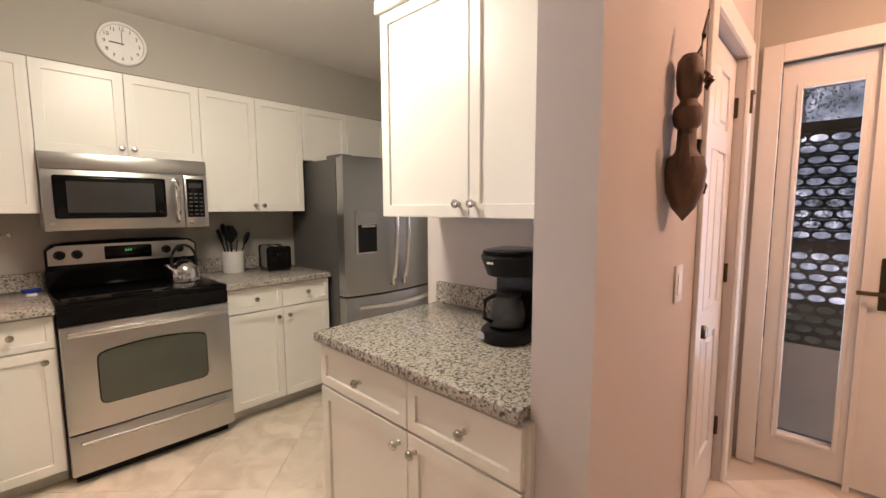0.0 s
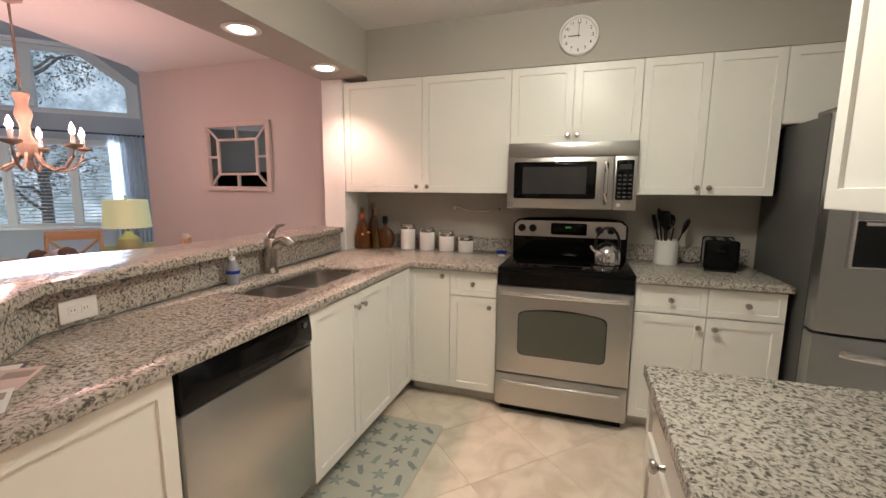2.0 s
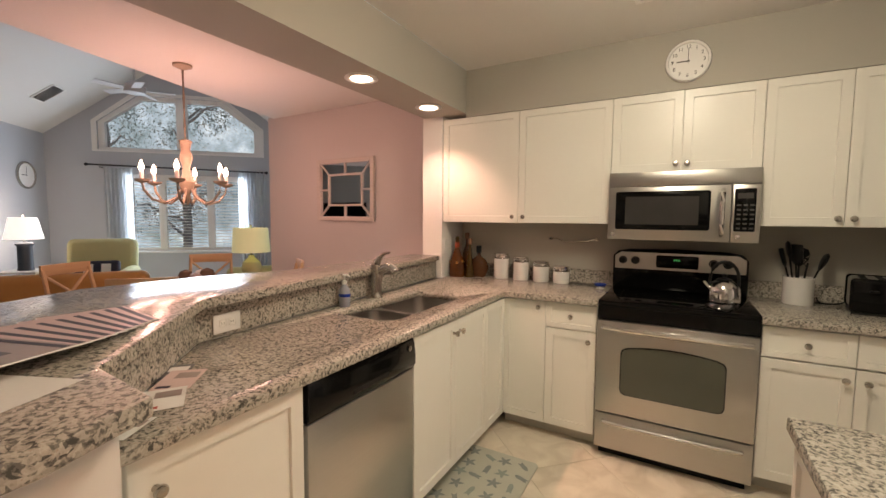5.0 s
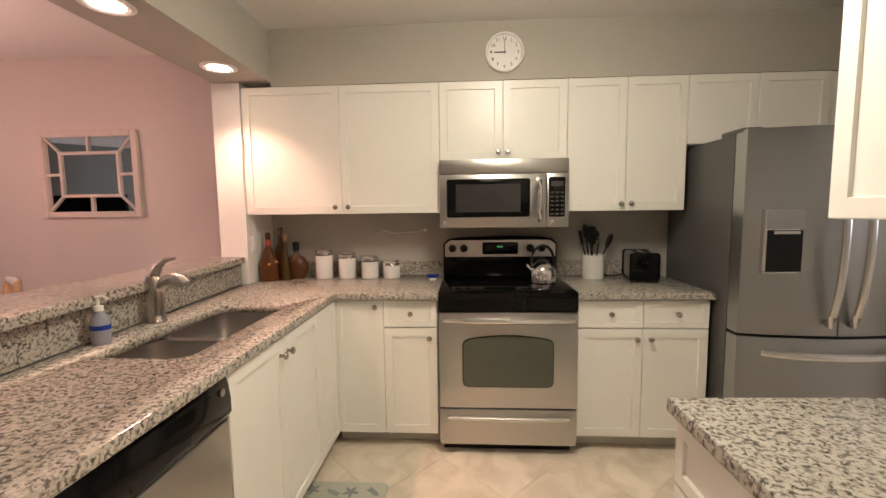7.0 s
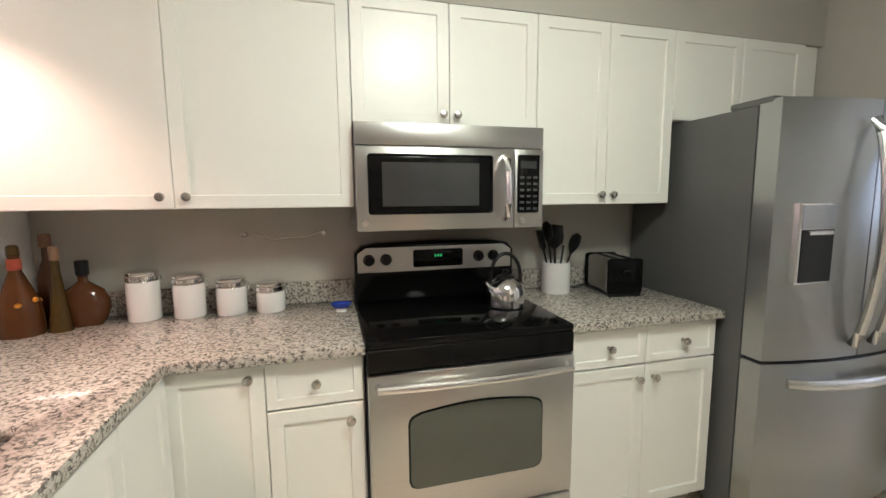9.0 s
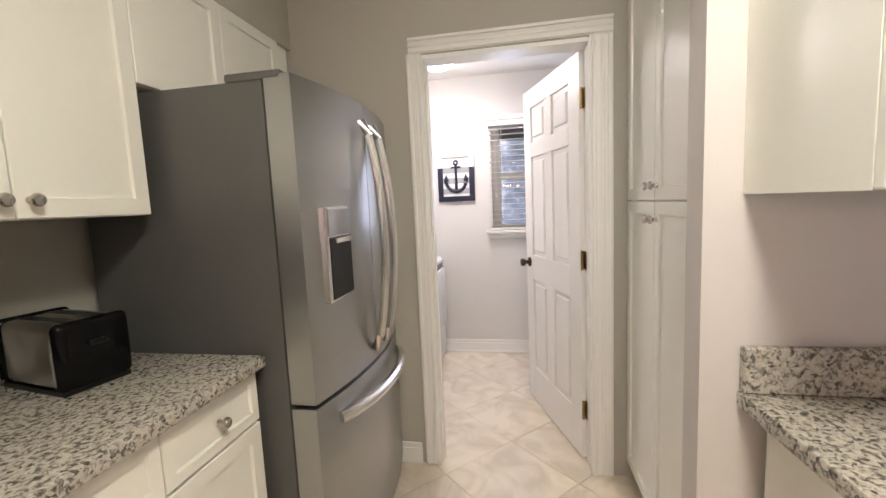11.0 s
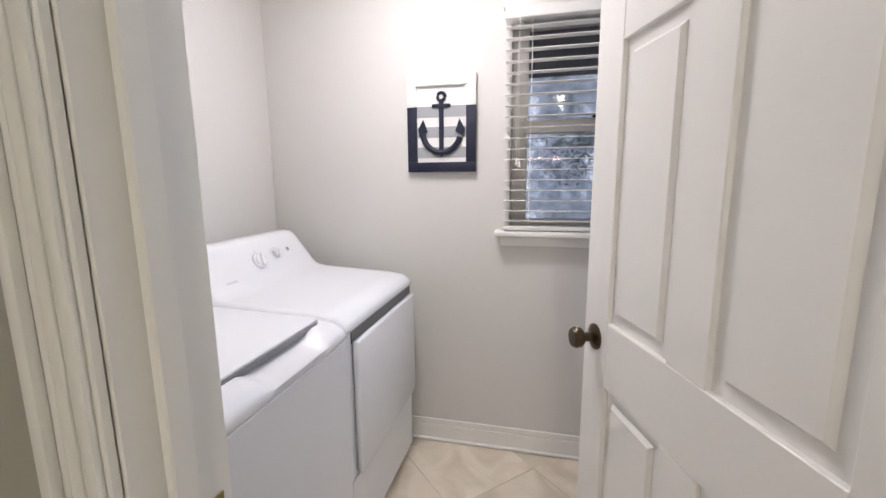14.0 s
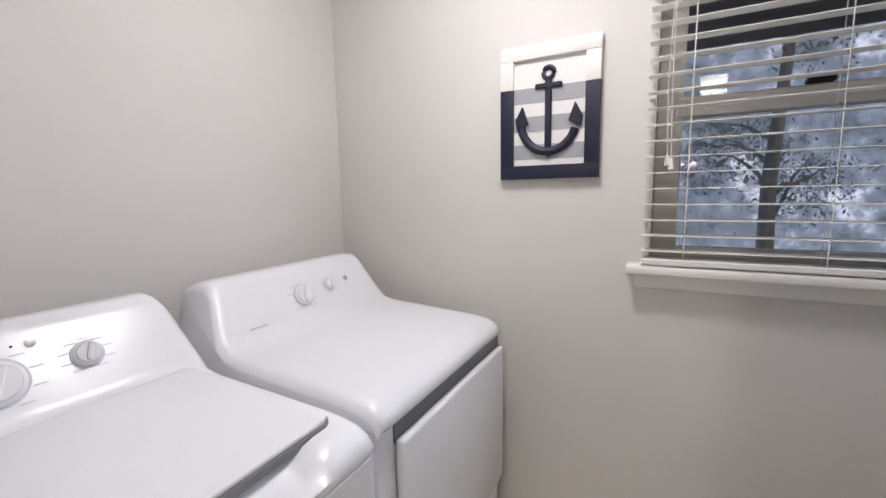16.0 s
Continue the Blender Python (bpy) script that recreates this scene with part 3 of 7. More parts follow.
def range_cooker():
    g = thing("range_cooker", "stainless steel electric range with black glass top", "range", pose(0.003, -0.655, 0))
    W = 0.756
    part("body", boxm(0.0, 0.03, 0.06, W, 0.645, 0.905), M["blackm"], g)
    part("base", boxm(0.02, 0.05, 0.0, W - 0.02, 0.62, 0.059), M["blackm"], g)
    part("cooktop", boxm(-0.001, -0.005, 0.895, W + 0.001, 0.60, 0.922, 0.006, 2), M["black"], g, "black ceramic glass cooktop")
    part("front_rail", boxm(0.0, -0.008, 0.815, W, 0.03, 0.894, 0.004), M["black"], g)
    dr = part("oven_door", boxm(0.003, -0.02, 0.275, W - 0.003, 0.029, 0.812, 0.006, 2), M["steel"], g, "brushed steel oven door")
    pts = []
    x0, x1, z0, z1 = 0.13, W - 0.13, 0.395, 0.665
    pts += [(x0, z1 - 0.034), (x0 + 0.004, z1 - 0.016), (x0 + 0.014, z1 - 0.004)]
    for i in range(1, 12):
        k = i / 12
        pts.append((x0 + (x1 - x0) * k, z1 + 0.026 * math.sin(math.pi * k)))
    pts += [(x1 - 0.014, z1 - 0.004), (x1 - 0.004, z1 - 0.016), (x1, z1 - 0.034)]
    pts += [(x1, z0 + 0.03), (x1 - 0.009, z0 + 0.009), (x1 - 0.03, z0), (x0 + 0.03, z0), (x0 + 0.009, z0 + 0.009), (x0, z0 + 0.03)]
    bm = prism(bm_new(), [(x, -z) for x, z in pts], 0.0, 0.006)
    turn(bm, pose(0, -0.0205, 0, -90))
    part("window", bm, M["glassblack"], dr, "dark oven window")
    inner = [(x0 + 0.006 + (x - x0) * (x1 - x0 - 0.012) / (x1 - x0), z0 + 0.006 + (z - z0) * 0.958) for x, z in pts]
    bm = prism(bm_new(), [(x, -z) for x, z in inner], 0.0, 0.002)
    turn(bm, pose(0, -0.0267, 0, -90))
    part("window_glass", bm, M["ovenglass"], dr)
    part("handle", bar_handle(bm_new(), (0.035, -0.015, 0.775), (W - 0.035, -0.015, 0.775), 0.035, 0.0135, 0.018), M["steel_lt"], dr, "curved steel handle")
    dw = part("drawer", boxm(0.003, -0.02, 0.062, W - 0.003, 0.029, 0.268, 0.006, 2), M["steel"], g, "steel warming drawer")
    part("handle", bar_handle(bm_new(), (0.05, -0.017, 0.225), (W - 0.05, -0.017, 0.225), 0.022, 0.010, 0.012), M["steel_lt"], dw)
    # back guard
    prof = [(0.0, 0.922), (0.0, 1.14), (0.03, 1.172), (0.10, 1.184), (W / 2, 1.192), (W - 0.10, 1.184), (W - 0.03, 1.172), (W, 1.14), (W, 0.922)]
    bm = prism(bm_new(), [(x, -z) for x, z in prof], 0, 0.10, 0.006)
    turn(bm, pose(0, 0.545, 0, -90))
    guard = part("back_guard", bm, M["black"], g, "black framed control guard")
    bm = prism(bm_new(), [(0.012, -1.055), (0.012, -1.14), (0.05, -1.166), (W - 0.05, -1.166), (W - 0.012, -1.14), (W - 0.012, -1.055)], 0, 0.006)
    turn(bm, pose(0, 0.541, 0, -90))
    part("control_panel", bm, M["steel"], guard, "stainless control panel")
    part("display", boxm(0.262, 0.531, 1.072, 0.498, 0.540, 1.152, 0.008, 2), M["black"], guard, "black clock display")
    for kx in (0.062, 0.138, 0.578, 0.652):
        part("control_knob", lathe(bm_new(), [(0.026, 0), (0.026, 0.006), (0.021, 0.008), (0.019, 0.028), (0.0, 0.029)], 20, (kx, 0.540, 1.112), "y"), M["blackm"], guard, "black control knob")
    # digits of the clock
    for i in range(3):
        part("digit", boxm(0.362 + 0.013 * i, 0.5295, 1.118, 0.369 + 0.013 * i, 0.531, 1.129), M["led"], guard)
    return g


M["led"] = material("green_led", (0.03, 0.35, 0.09), 0.4, emit=0.8)
range_cooker()


def microwave():
    g = thing("microwave", "stainless steel over-the-range microwave with black glass door", "microwave", pose(0.003, -0.385, 1.262))
    W, H = 0.756, 0.404
    part("body", boxm(0.0, 0.0, 0.008, W, 0.38, H), M["steel_v"], g)
    part("vent_grille", boxm(0.0, -0.018, H - 0.085, W, 0.0, H - 0.002, 0.004, 2), M["steel"], g, "brushed steel vent strip")
    dr = part("door", boxm(0.0, -0.024, 0.0, 0.625, -0.001, H - 0.09, 0.006, 2), M["steel"], g)
    part("window", boxm(0.042, -0.027, 0.062, 0.53, -0.0235, H - 0.118, 0.012, 3), M["black"], dr, "black glass window")
    part("screen", boxm(0.095, -0.0285, 0.092, 0.475, -0.0268, H - 0.148, 0.0006), M["mwscreen"], dr)
    bm = tube(bm_new(), [(0.585 , -0.02, 0.035), (0.585, -0.05, 0.05), (0.583, -0.066, 0.10), (0.582, -0.072, 0.16), (0.583, -0.066, 0.22), (0.585, -0.05, 0.268), (0.585, -0.02, 0.285)], 0.013, 10)
    part("handle", bm, M["steel_lt"], dr, "curved steel handle")
    cp = part("control_panel", boxm(0.628, -0.022, 0.0, W, -0.001, H - 0.09, 0.005, 2), M["steel"], g)
    part("keypad", boxm(0.640, -0.025, 0.06, W - 0.022, -0.0215, H - 0.112, 0.006, 2), M["black"], cp, "black keypad")
    for r in range(6):
        for c in range(3):
            part("key", boxm(0.651 + 0.029 * c, -0.0262, 0.073 + 0.025 * r, 0.669 + 0.029 * c, -0.0249, 0.082 + 0.025 * r), M["keyprint"], cp)
    part("display", boxm(0.652, -0.0262, 0.238, 0.722, -0.0249, 0.268), M["mwscreen"], cp)
    for bx in (0.03, 0.66):
        part("badge", lathe(bm_new(), [(0.012, 0), (0.012, 0.003), (0.0, 0.0035)], 20, (bx, -0.024, 0.03), "y"), M["steel_lt"], g)
    part("underside", boxm(0.01, 0.0, 0.0, W - 0.01, 0.37, 0.007), M["blackm"], g)
    return g


M["mwscreen"] = material("grey_door_mesh", (0.034, 0.034, 0.034), 0.18, var=0.2)
M["keyprint"] = material("grey_key_print", (0.055, 0.055, 0.055), 0.4)
microwave()


def fridge():
    g = thing("fridge", "stainless french-door fridge with a water dispenser", "fridge", pose(1.500, -0.70, 0))
    W, H = 0.858, 1.738
    part("body", boxm(0.0, 0.0, 0.02, W, 0.66, H - 0.015), M["fridge_side"], g, "dark grey painted case")
    for fx in (0.05, W - 0.05):
        part("foot", lathe(bm_new(), [(0.02, 0), (0.02, 0.03)], 12, (fx, 0.05, 0)), M["blackm"], g)
        part("foot", lathe(bm_new(), [(0.02, 0), (0.02, 0.03)], 12, (fx, 0.6, 0)), M["blackm"], g)
    part("hinge_cover", boxm(0.0, -0.06, H - 0.014, 0.10, 0.12, H + 0.012, 0.008, 2), M["fridge_side"], g)
    part("hinge_cover", boxm(W - 0.10, -0.06, H - 0.014, W, 0.12, H + 0.012, 0.008, 2), M["fridge_side"], g)
    # doors bow outwards across the whole width
    def bow(x):
        return -0.088 - 0.056 * (1 - ((2 * x / W - 1) ** 2))
    def leaf(x0, x1, z0, z1):
        pts = [(x0, -0.006)]
        for i in range(13):
            x = x0 + (x1 - x0) * i / 12
            pts.append((x, bow(x)))
        pts.append((x1, -0.006))
        return prism(bm_new(), pts, z0, z1, 0.005)
    mid = W / 2
    z_split = 0.735
    l = part("door", leaf(0.002, mid - 0.003, z_split + 0.006, H), M["steel_v"], g, "brushed steel left door")
    r = part("door", leaf(mid + 0.003, W - 0.002, z_split + 0.006, H), M["steel_v"], g, "brushed steel right door")
    d = part("freezer_drawer", leaf(0.002, W - 0.002, 0.06, z_split - 0.006), M["steel_v"], g, "brushed steel freezer drawer")
    for door, hx in ((l, mid - 0.055), (r, mid + 0.055)):
        pts = []
        for i in range(17):
            k = i / 16
            z = z_split + 0.06 + k * 0.87
            pts.append((hx, bow(hx) - 0.012 - 0.062 * math.sin(math.pi * k) ** 0.6, z))
        bm = tube(bm_new(), pts, 0.0165, 10)
        part("handle", bm, M["steel_lt"], door, "long bowed steel handle")
    pts = []
    for i in range(17):
        k = i / 16
        x = 0.10 + k * (W - 0.20)
        pts.append((x, bow(x) - 0.010 - 0.045 * math.sin(math.pi * k) ** 0.5, 0.655))
    bm = tube(bm_new(), pts, 0.02, 10)
    part("handle", bm, M["steel_lt"], d, "long steel drawer handle")
    # dispenser
    yb = bow(0.19)
    part("dispenser_frame", boxm(0.075, yb - 0.006, 1.045, 0.265, yb + 0.03, 1.355, 0.004), M["steel_lt"], l, "steel dispenser surround")
    part("dispenser_panel", boxm(0.084, yb - 0.009, 1.26, 0.256, yb - 0.0055, 1.347, 0.002), M["steel_v"], l)
    part("dispenser_recess", boxm(0.088, yb - 0.0085, 1.055, 0.252, yb - 0.005, 1.255, 0.002), M["blackm"], l, "black dispenser recess")
    part("dispenser_lever", boxm(0.11, yb - 0.022, 1.235, 0.23, yb - 0.008, 1.252, 0.003), M["steel_lt"], l)
    part("logo_plate", boxm(0.66, bow(0.70) - 0.004, 1.60, 0.74, bow(0.70) + 0.004, 1.612), M["steel_lt"], r)
    return g


fridge()


def dishwasher():
    g = thing("dishwasher", "stainless dishwasher with a black control strip", "dishwasher", pose(-0.60, -2.285, 0, 0, 0, 90))
    W = 0.594
    part("body", boxm(0.004, 0.02, 0.10, W - 0.004, 0.54, 0.872), M["blackm"], g)
    part("door", boxm(0.004, -0.022, 0.11, W - 0.004, 0.019, 0.735, 0.006, 2), M["steel"], g, "brushed steel door")
    prof = [(0.019, 0.738), (-0.020, 0.738), (-0.034, 0.76), (-0.034, 0.80), (-0.028, 0.85), (-0.02, 0.87), (0.019, 0.87)]
    bm = prism(bm_new(), [(y, z) for y, z in prof], 0.004, W - 0.004, 0.003)
    turn(bm, Matrix(((0, 0, 1, 0), (1, 0, 0, 0), (0, 1, 0, 0), (0, 0, 0, 1))))
    cp = part("control_strip", bm, M["black"], g, "glossy black control strip with pocket handle")
    part("pocket_handle", boxm(0.20, -0.036, 0.765, 0.40, -0.0325, 0.785, 0.0015), M["blackm"], cp)
    part("badge", lathe(bm_new(), [(0.012, 0), (0.012, 0.003), (0, 0.0035)], 18, (W - 0.045, -0.031, 0.835), "y"), M["steel_lt"], cp)
    part("toe_panel", boxm(0.004, 0.05, 0.0, W - 0.004, 0.08, 0.099), M["blackm"], g)
    return g


dishwasher()


# ---- sink ----
def sink():
    g = thing("sink", "double-bowl undermount stainless steel sink", "sink", pose(-0.888, -1.305, 0.914))
    # bowls with rounded corners, local x across, y along
    def bowl(y0, y1, x0=-0.172, x1=0.172, depth=0.19):
        bm = bm_new()
        def ring(inset, z, r):
            out = []
            a0, a1, b0, b1 = x0 + inset, x1 - inset, y0 + inset, y1 - inset
            for cx, cy, s in ((a1 - r, b1 - r, 0), (a0 + r, b1 - r, 1), (a0 + r, b0 + r, 2), (a1 - r, b0 + r, 3)):
                for k in range(7):
                    a = math.pi / 2 * (s + k / 6)
                    out.append(bm.verts.new((cx + r * math.cos(a), cy + r * math.sin(a), z)))
            return out
        rings = [ring(-0.014, -0.0385, 0.075), ring(0.0, -0.038, 0.07), ring(0.006, -depth * 0.8, 0.065), ring(0.03, -depth, 0.05), ring(0.10, -depth - 0.004, 0.03)]
        for a, b in zip(rings, rings[1:]):
            for i in range(len(a)):
                j = (i + 1) % len(a)
                bm.faces.new((a[i], a[j], b[j], b[i]))
        bm.faces.new(rings[-1])
        bmesh.ops.recalc_face_normals(bm, faces=bm.faces)
        bmesh.ops.reverse_faces(bm, faces=bm.faces)
        return bm
    for y0, y1 in ((-0.37, -0.07), (-0.04, 0.37)):
        b = part("bowl", bowl(y0, y1), M["sinksteel"], g, "brushed steel bowl")
        part("drain", lathe(bm_new(), [(0.042, 0), (0.042, 0.004), (0.03, 0.005), (0.0, 0.002)], 20, (0, (y0 + y1) / 2, -0.1935)), M["chrome"], b)
    return g


sink()


def cut_worktop(ob, holes):
    """Cuts rounded sink openings through the worktop."""
    for x0, y0, x1, y1, r in holes:
        pts = []
        for cx, cy, s in ((x1 - r, y1 - r, 0), (x0 + r, y1 - r, 1), (x0 + r, y0 + r, 2), (x1 - r, y0 + r, 3)):
            for k in range(7):
                a = math.pi / 2 * (s + k / 6)
                pts.append((cx + r * math.cos(a), cy + r * math.sin(a)))
        cutter = new("cutter", mesh_of("cutter", prism(bm_new(), pts, 0.8, 1.0), M["granite"]))
        mod = ob.modifiers.new("hole", "BOOLEAN")
        mod.operation, mod.object, mod.solver = "DIFFERENCE", cutter, "EXACT"
        bpy.context.view_layer.update()
        me = bpy.data.meshes.new_from_object(ob.evaluated_get(bpy.context.evaluated_depsgraph_get()))
        ob.modifiers.clear()
        ob.data = me
        bpy.data.objects.remove(cutter)


cut_worktop(worktop, [(-1.06, -1.675, -0.716, -0.935, 0.07)])


def faucet():
    g = thing("faucet", "brushed nickel single-lever pull-out faucet", "faucet", pose(-1.145, -1.245, 0.914))
    part("base", lathe(bm_new(), [(0.038, 0), (0.038, 0.006), (0.034, 0.014), (0.031, 0.03)], 24), M["nickel"], g)
    part("stem", turn(lathe(bm_new(), [(0.031, 0.02), (0.033, 0.07), (0.038, 0.13), (0.040, 0.165), (0.033, 0.195), (0.0, 0.205)], 24), Matrix.Shear("XY", 4, (0.0, 0.0))), M["nickel"], g)
    part("lever", tube(bm_new(), [(0.0, 0.0, 0.17), (0.006, 0.0, 0.205), (0.025, 0.0, 0.238), (0.055, 0.0, 0.262), (0.10, 0.0, 0.270)], 0.026, 12, 0.006), M["nickel"], g)
    sp = part("spout", tube(bm_new(), [(0.0, 0.0, 0.13), (0.04, 0.0, 0.165), (0.075, 0.0, 0.182), (0.10, 0.0, 0.182)], 0.026, 12, 0.024), M["nickel"], g)
    part("spray_head", tube(bm_new(), [(0.085, 0.0, 0.184), (0.12, 0, 0.176), (0.135, 0, 0.160)], 0.027, 14, 0.022), M["steel_lt"], sp, "bright spray head")
    return g


faucet()


# ---- kitchen fixtures and loose things ----
M["amber"] = material("amber_bottle_glass", (0.075, 0.026, 0.008), 0.08, var=0.25, scale=20)
M["olive"] = material("oil_bottle_glass", (0.055, 0.032, 0.008), 0.08, var=0.25, scale=20)
M["cork"] = material("cork", (0.22, 0.12, 0.07), 0.9, var=0.2, scale=60)
M["redwax"] = material("red_raffia", (0.35, 0.06, 0.03), 0.7, var=0.2, scale=60)
M["berry"] = material("orange_fruit_in_oil", (0.55, 0.22, 0.02), 0.4, var=0.3, scale=50)
M["blue"] = material("cobalt_blue_glaze", (0.02, 0.05, 0.32), 0.2)
M["frame_wood"] = material("whitewashed_wood", (0.60, 0.54, 0.50), 0.6, var=0.12, scale=20, stretch=(1, 1, 6))
M["soapbot"] = material("clear_soap_bottle", (0.30, 0.32, 0.38), 0.15, var=0.1)
M["mat"] = material("cream_mat_weave", (0.50, 0.50, 0.43), 0.9, var=0.08, scale=12, bump=0.4, bump_scale=400)
M["mat_a"] = material("mat_slate_print", (0.25, 0.275, 0.265), 0.9, var=0.2, scale=25)
M["mat_b"] = material("mat_sage_print", (0.30, 0.34, 0.31), 0.9, var=0.2, scale=25)
M["photo"] = material("magazine_photo", (0.34, 0.27, 0.25), 0.35, var=0.35, scale=9)
M["photo_d"] = material("magazine_photo_dark", (0.06, 0.06, 0.07), 0.35, var=0.4, scale=15)
M["red"] = material("red_print", (0.45, 0.05, 0.03), 0.4)
M["pinkp"] = material("pale_pink_print", (0.65, 0.50, 0.48), 0.5, var=0.1, scale=20)
M["mask_wood"] = material("carved_dark_wood", (0.12, 0.068, 0.043), 0.55, var=0.4, scale=18, bump=0.5, bump_scale=60)


def can_light(x, y):
    g = thing("recessed_light", "lit recessed downlight with a white trim ring in the beam", "ceiling light", pose(x, y, 2.16), "beam downlights")
    part("trim_ring", lathe(bm_new(), [(0.070, -0.002), (0.092, -0.001), (0.094, -0.005), (0.074, -0.010), (0.068, -0.006)], 36), M["trim"], g)
    part("bulb", lathe(bm_new(), [(0.0, -0.012), (0.05, -0.010), (0.068, -0.003), (0.068, -0.001)], 28), M["glow_can"], g, "glowing bulb face")


for c in CANS:
    can_light(*c)


def dome(name, label, at, r, h, mat):
    g = thing(name, label, "ceiling light", pose(*at))
    part("base_ring", lathe(bm_new(), [(r * 1.0, 0), (r * 1.02, -0.015), (r * 0.97, -0.03)], 40), M["trim"], g)
    part("shade", lathe(bm_new(), [(r * 0.96, -0.028), (r * 0.93, -0.05), (r * 0.75, -h * 0.8), (r * 0.4, -h * 0.97), (0.0, -h)], 40), mat, g, "glowing white glass bowl")
    return g


for o in (dome("dome_light", "lit white glass bowl light on the kitchen ceiling", (0.40, -1.66, CEIL), 0.17, 0.11, M["glow"]),
          dome("dome_light", "lit white glass bowl light on the laundry ceiling", (3.40, -0.88, 2.41), 0.15, 0.11, M["glow"])):
    for c in o.children:
        c.visible_shadow = False


def vent(m, w=0.30, h=0.16, n=8):
    g = thing("air_vent", "white slatted air register in the ceiling", "air vent", m)
    part("backing", boxm(-w / 2 + 0.01, -h / 2 + 0.01, -0.004, w / 2 - 0.01, h / 2 - 0.01, -0.001), M["dark"], g)
    bm = bm_new()
    for a in ((-w / 2, -h / 2, w / 2, -h / 2 + 0.022), (-w / 2, h / 2 - 0.022, w / 2, h / 2), (-w / 2, -h / 2 + 0.022, -w / 2 + 0.022, h / 2 - 0.022), (w / 2 - 0.022, -h / 2 + 0.022, w / 2, h / 2 - 0.022)):
        box(bm, a[0], a[1], -0.012, a[2], a[3], -0.0005, 0.002)
    part("frame", bm, M["trim"], g)
    for i in range(n):
        y = -h / 2 + 0.03 + (h - 0.06) * i / (n - 1)
        part("slat", turn(boxm(-w / 2 + 0.022, -0.007, -0.0012, w / 2 - 0.022, 0.007, 0.0012), pose(0, y, -0.008, 35)), M["trim"], g)
    return g


vent(pose(0.30, -0.87, CEIL))


def clock(m, r, face_mat, rim_mat, label, digits=True):
    """A round wall clock; its face looks along local -y."""
    g = thing("wall_clock", label, "clock", m)
    part("rim", lathe(bm_new(), [(r, 0), (r, 0.022), (r * 0.96, 0.030), (r * 0.87, 0.026), (r * 0.85, 0.012)], 48, (0, 0, 0), "y"), rim_mat, g)
    part("face", lathe(bm_new(), [(r * 0.86, 0.010), (r * 0.86, 0.013), (0, 0.0131)], 48, (0, 0, 0), "y"), face_mat, g)
    if digits:
        for k in range(1, 13):
            a = radians(90 - 30 * k)
            cu = bpy.data.curves.new("numeral", "FONT")
            cu.body, cu.size, cu.align_x, cu.align_y, cu.extrude = str(k), r * 0.24, "CENTER", "CENTER", 0.0006
            t = bpy.data.objects.new("numeral", cu)
            me = bpy.data.meshes.new_from_object(t)
            bpy.data.objects.remove(t)
            me.materials.append(M["blackm"])
            n = new("numeral", me)
            n.parent = g
            n.matrix_local = pose(r * 0.69 * math.cos(a), -0.0140, r * 0.69 * math.sin(a), 90)
    part("hour_hand", boxm(-r * 0.50, -0.0168, -r * 0.025, r * 0.08, -0.0152, r * 0.025), M["blackm"], g)
    part("minute_hand", boxm(-r * 0.012, -0.0185, -r * 0.1, r * 0.012, -0.0170, r * 0.62), M["blackm"], g)
    return g


clock(pose(0.39, -0.3305, 2.286), 0.115, M["whitem"], M["cer"], "white round wall clock with black numerals showing nine")


def bottle(name, label, at, prof, mat, top_prof, top_mat, flat=1.0, rz=0, extra=None):
    g = thing(name, label, "bottle", pose(*at, 0, 0, rz), "bottles in the corner")
    bm = lathe(bm_new(), prof, 28)
    turn(bm, Matrix.Diagonal((1, flat, 1, 1)))
    b = part("glass", bm, mat, g)
    part("stopper", lathe(bm_new(), top_prof, 16), top_mat, g)
    if extra:
        extra(b)
    return g


def fruit(b):
    rnd = random.Random(4)
    for i in range(7):
        a = rnd.uniform(0, 6.28)
        part("fruit", lathe(bm_new(), [(0, -0.010), (0.009, -0.005), (0.010, 0.0), (0.008, 0.006), (0, 0.010)], 10, (0.053 * math.cos(a), 0.040 * math.sin(a) - 0.001, 0.12 + rnd.uniform(-0.01, 0.012))), M["berry"], b)
    part("raffia_wrap", lathe(bm_new(), [(0.019, 0.235), (0.021, 0.24), (0.019, 0.245), (0.021, 0.252), (0.019, 0.258), (0.020, 0.268), (0.0185, 0.274)], 18), M["redwax"], b)


bottle("decorative_bottle", "amber infused-oil bottle with fruit and red raffia neck", (-1.155, -0.215, 0.914), [(0.060, 0), (0.066, 0.01), (0.063, 0.09), (0.054, 0.13), (0.036, 0.18), (0.018, 0.23), (0.016, 0.28), (0.018, 0.285)], M["amber"], [(0.014, 0.285), (0.018, 0.287), (0.017, 0.315), (0.010, 0.322)], M["olive"], 0.75, 20, fruit)
bottle("decorative_bottle", "tall dark square-stoppered oil bottle", (-1.13, -0.09, 0.914), [(0.036, 0), (0.038, 0.01), (0.038, 0.18), (0.03, 0.21), (0.013, 0.25), (0.012, 0.30)], M["amber"], [(0.016, 0.30), (0.019, 0.305), (0.019, 0.345), (0.016, 0.35)], M["cork"])
bottle("decorative_bottle", "slender tapered amber oil bottle with a dark cork", (-1.055, -0.185, 0.914), [(0.034, 0), (0.035, 0.01), (0.024, 0.10), (0.015, 0.20), (0.012, 0.26)], M["olive"], [(0.013, 0.26), (0.015, 0.264), (0.015, 0.305), (0.012, 0.31)], M["cork"])
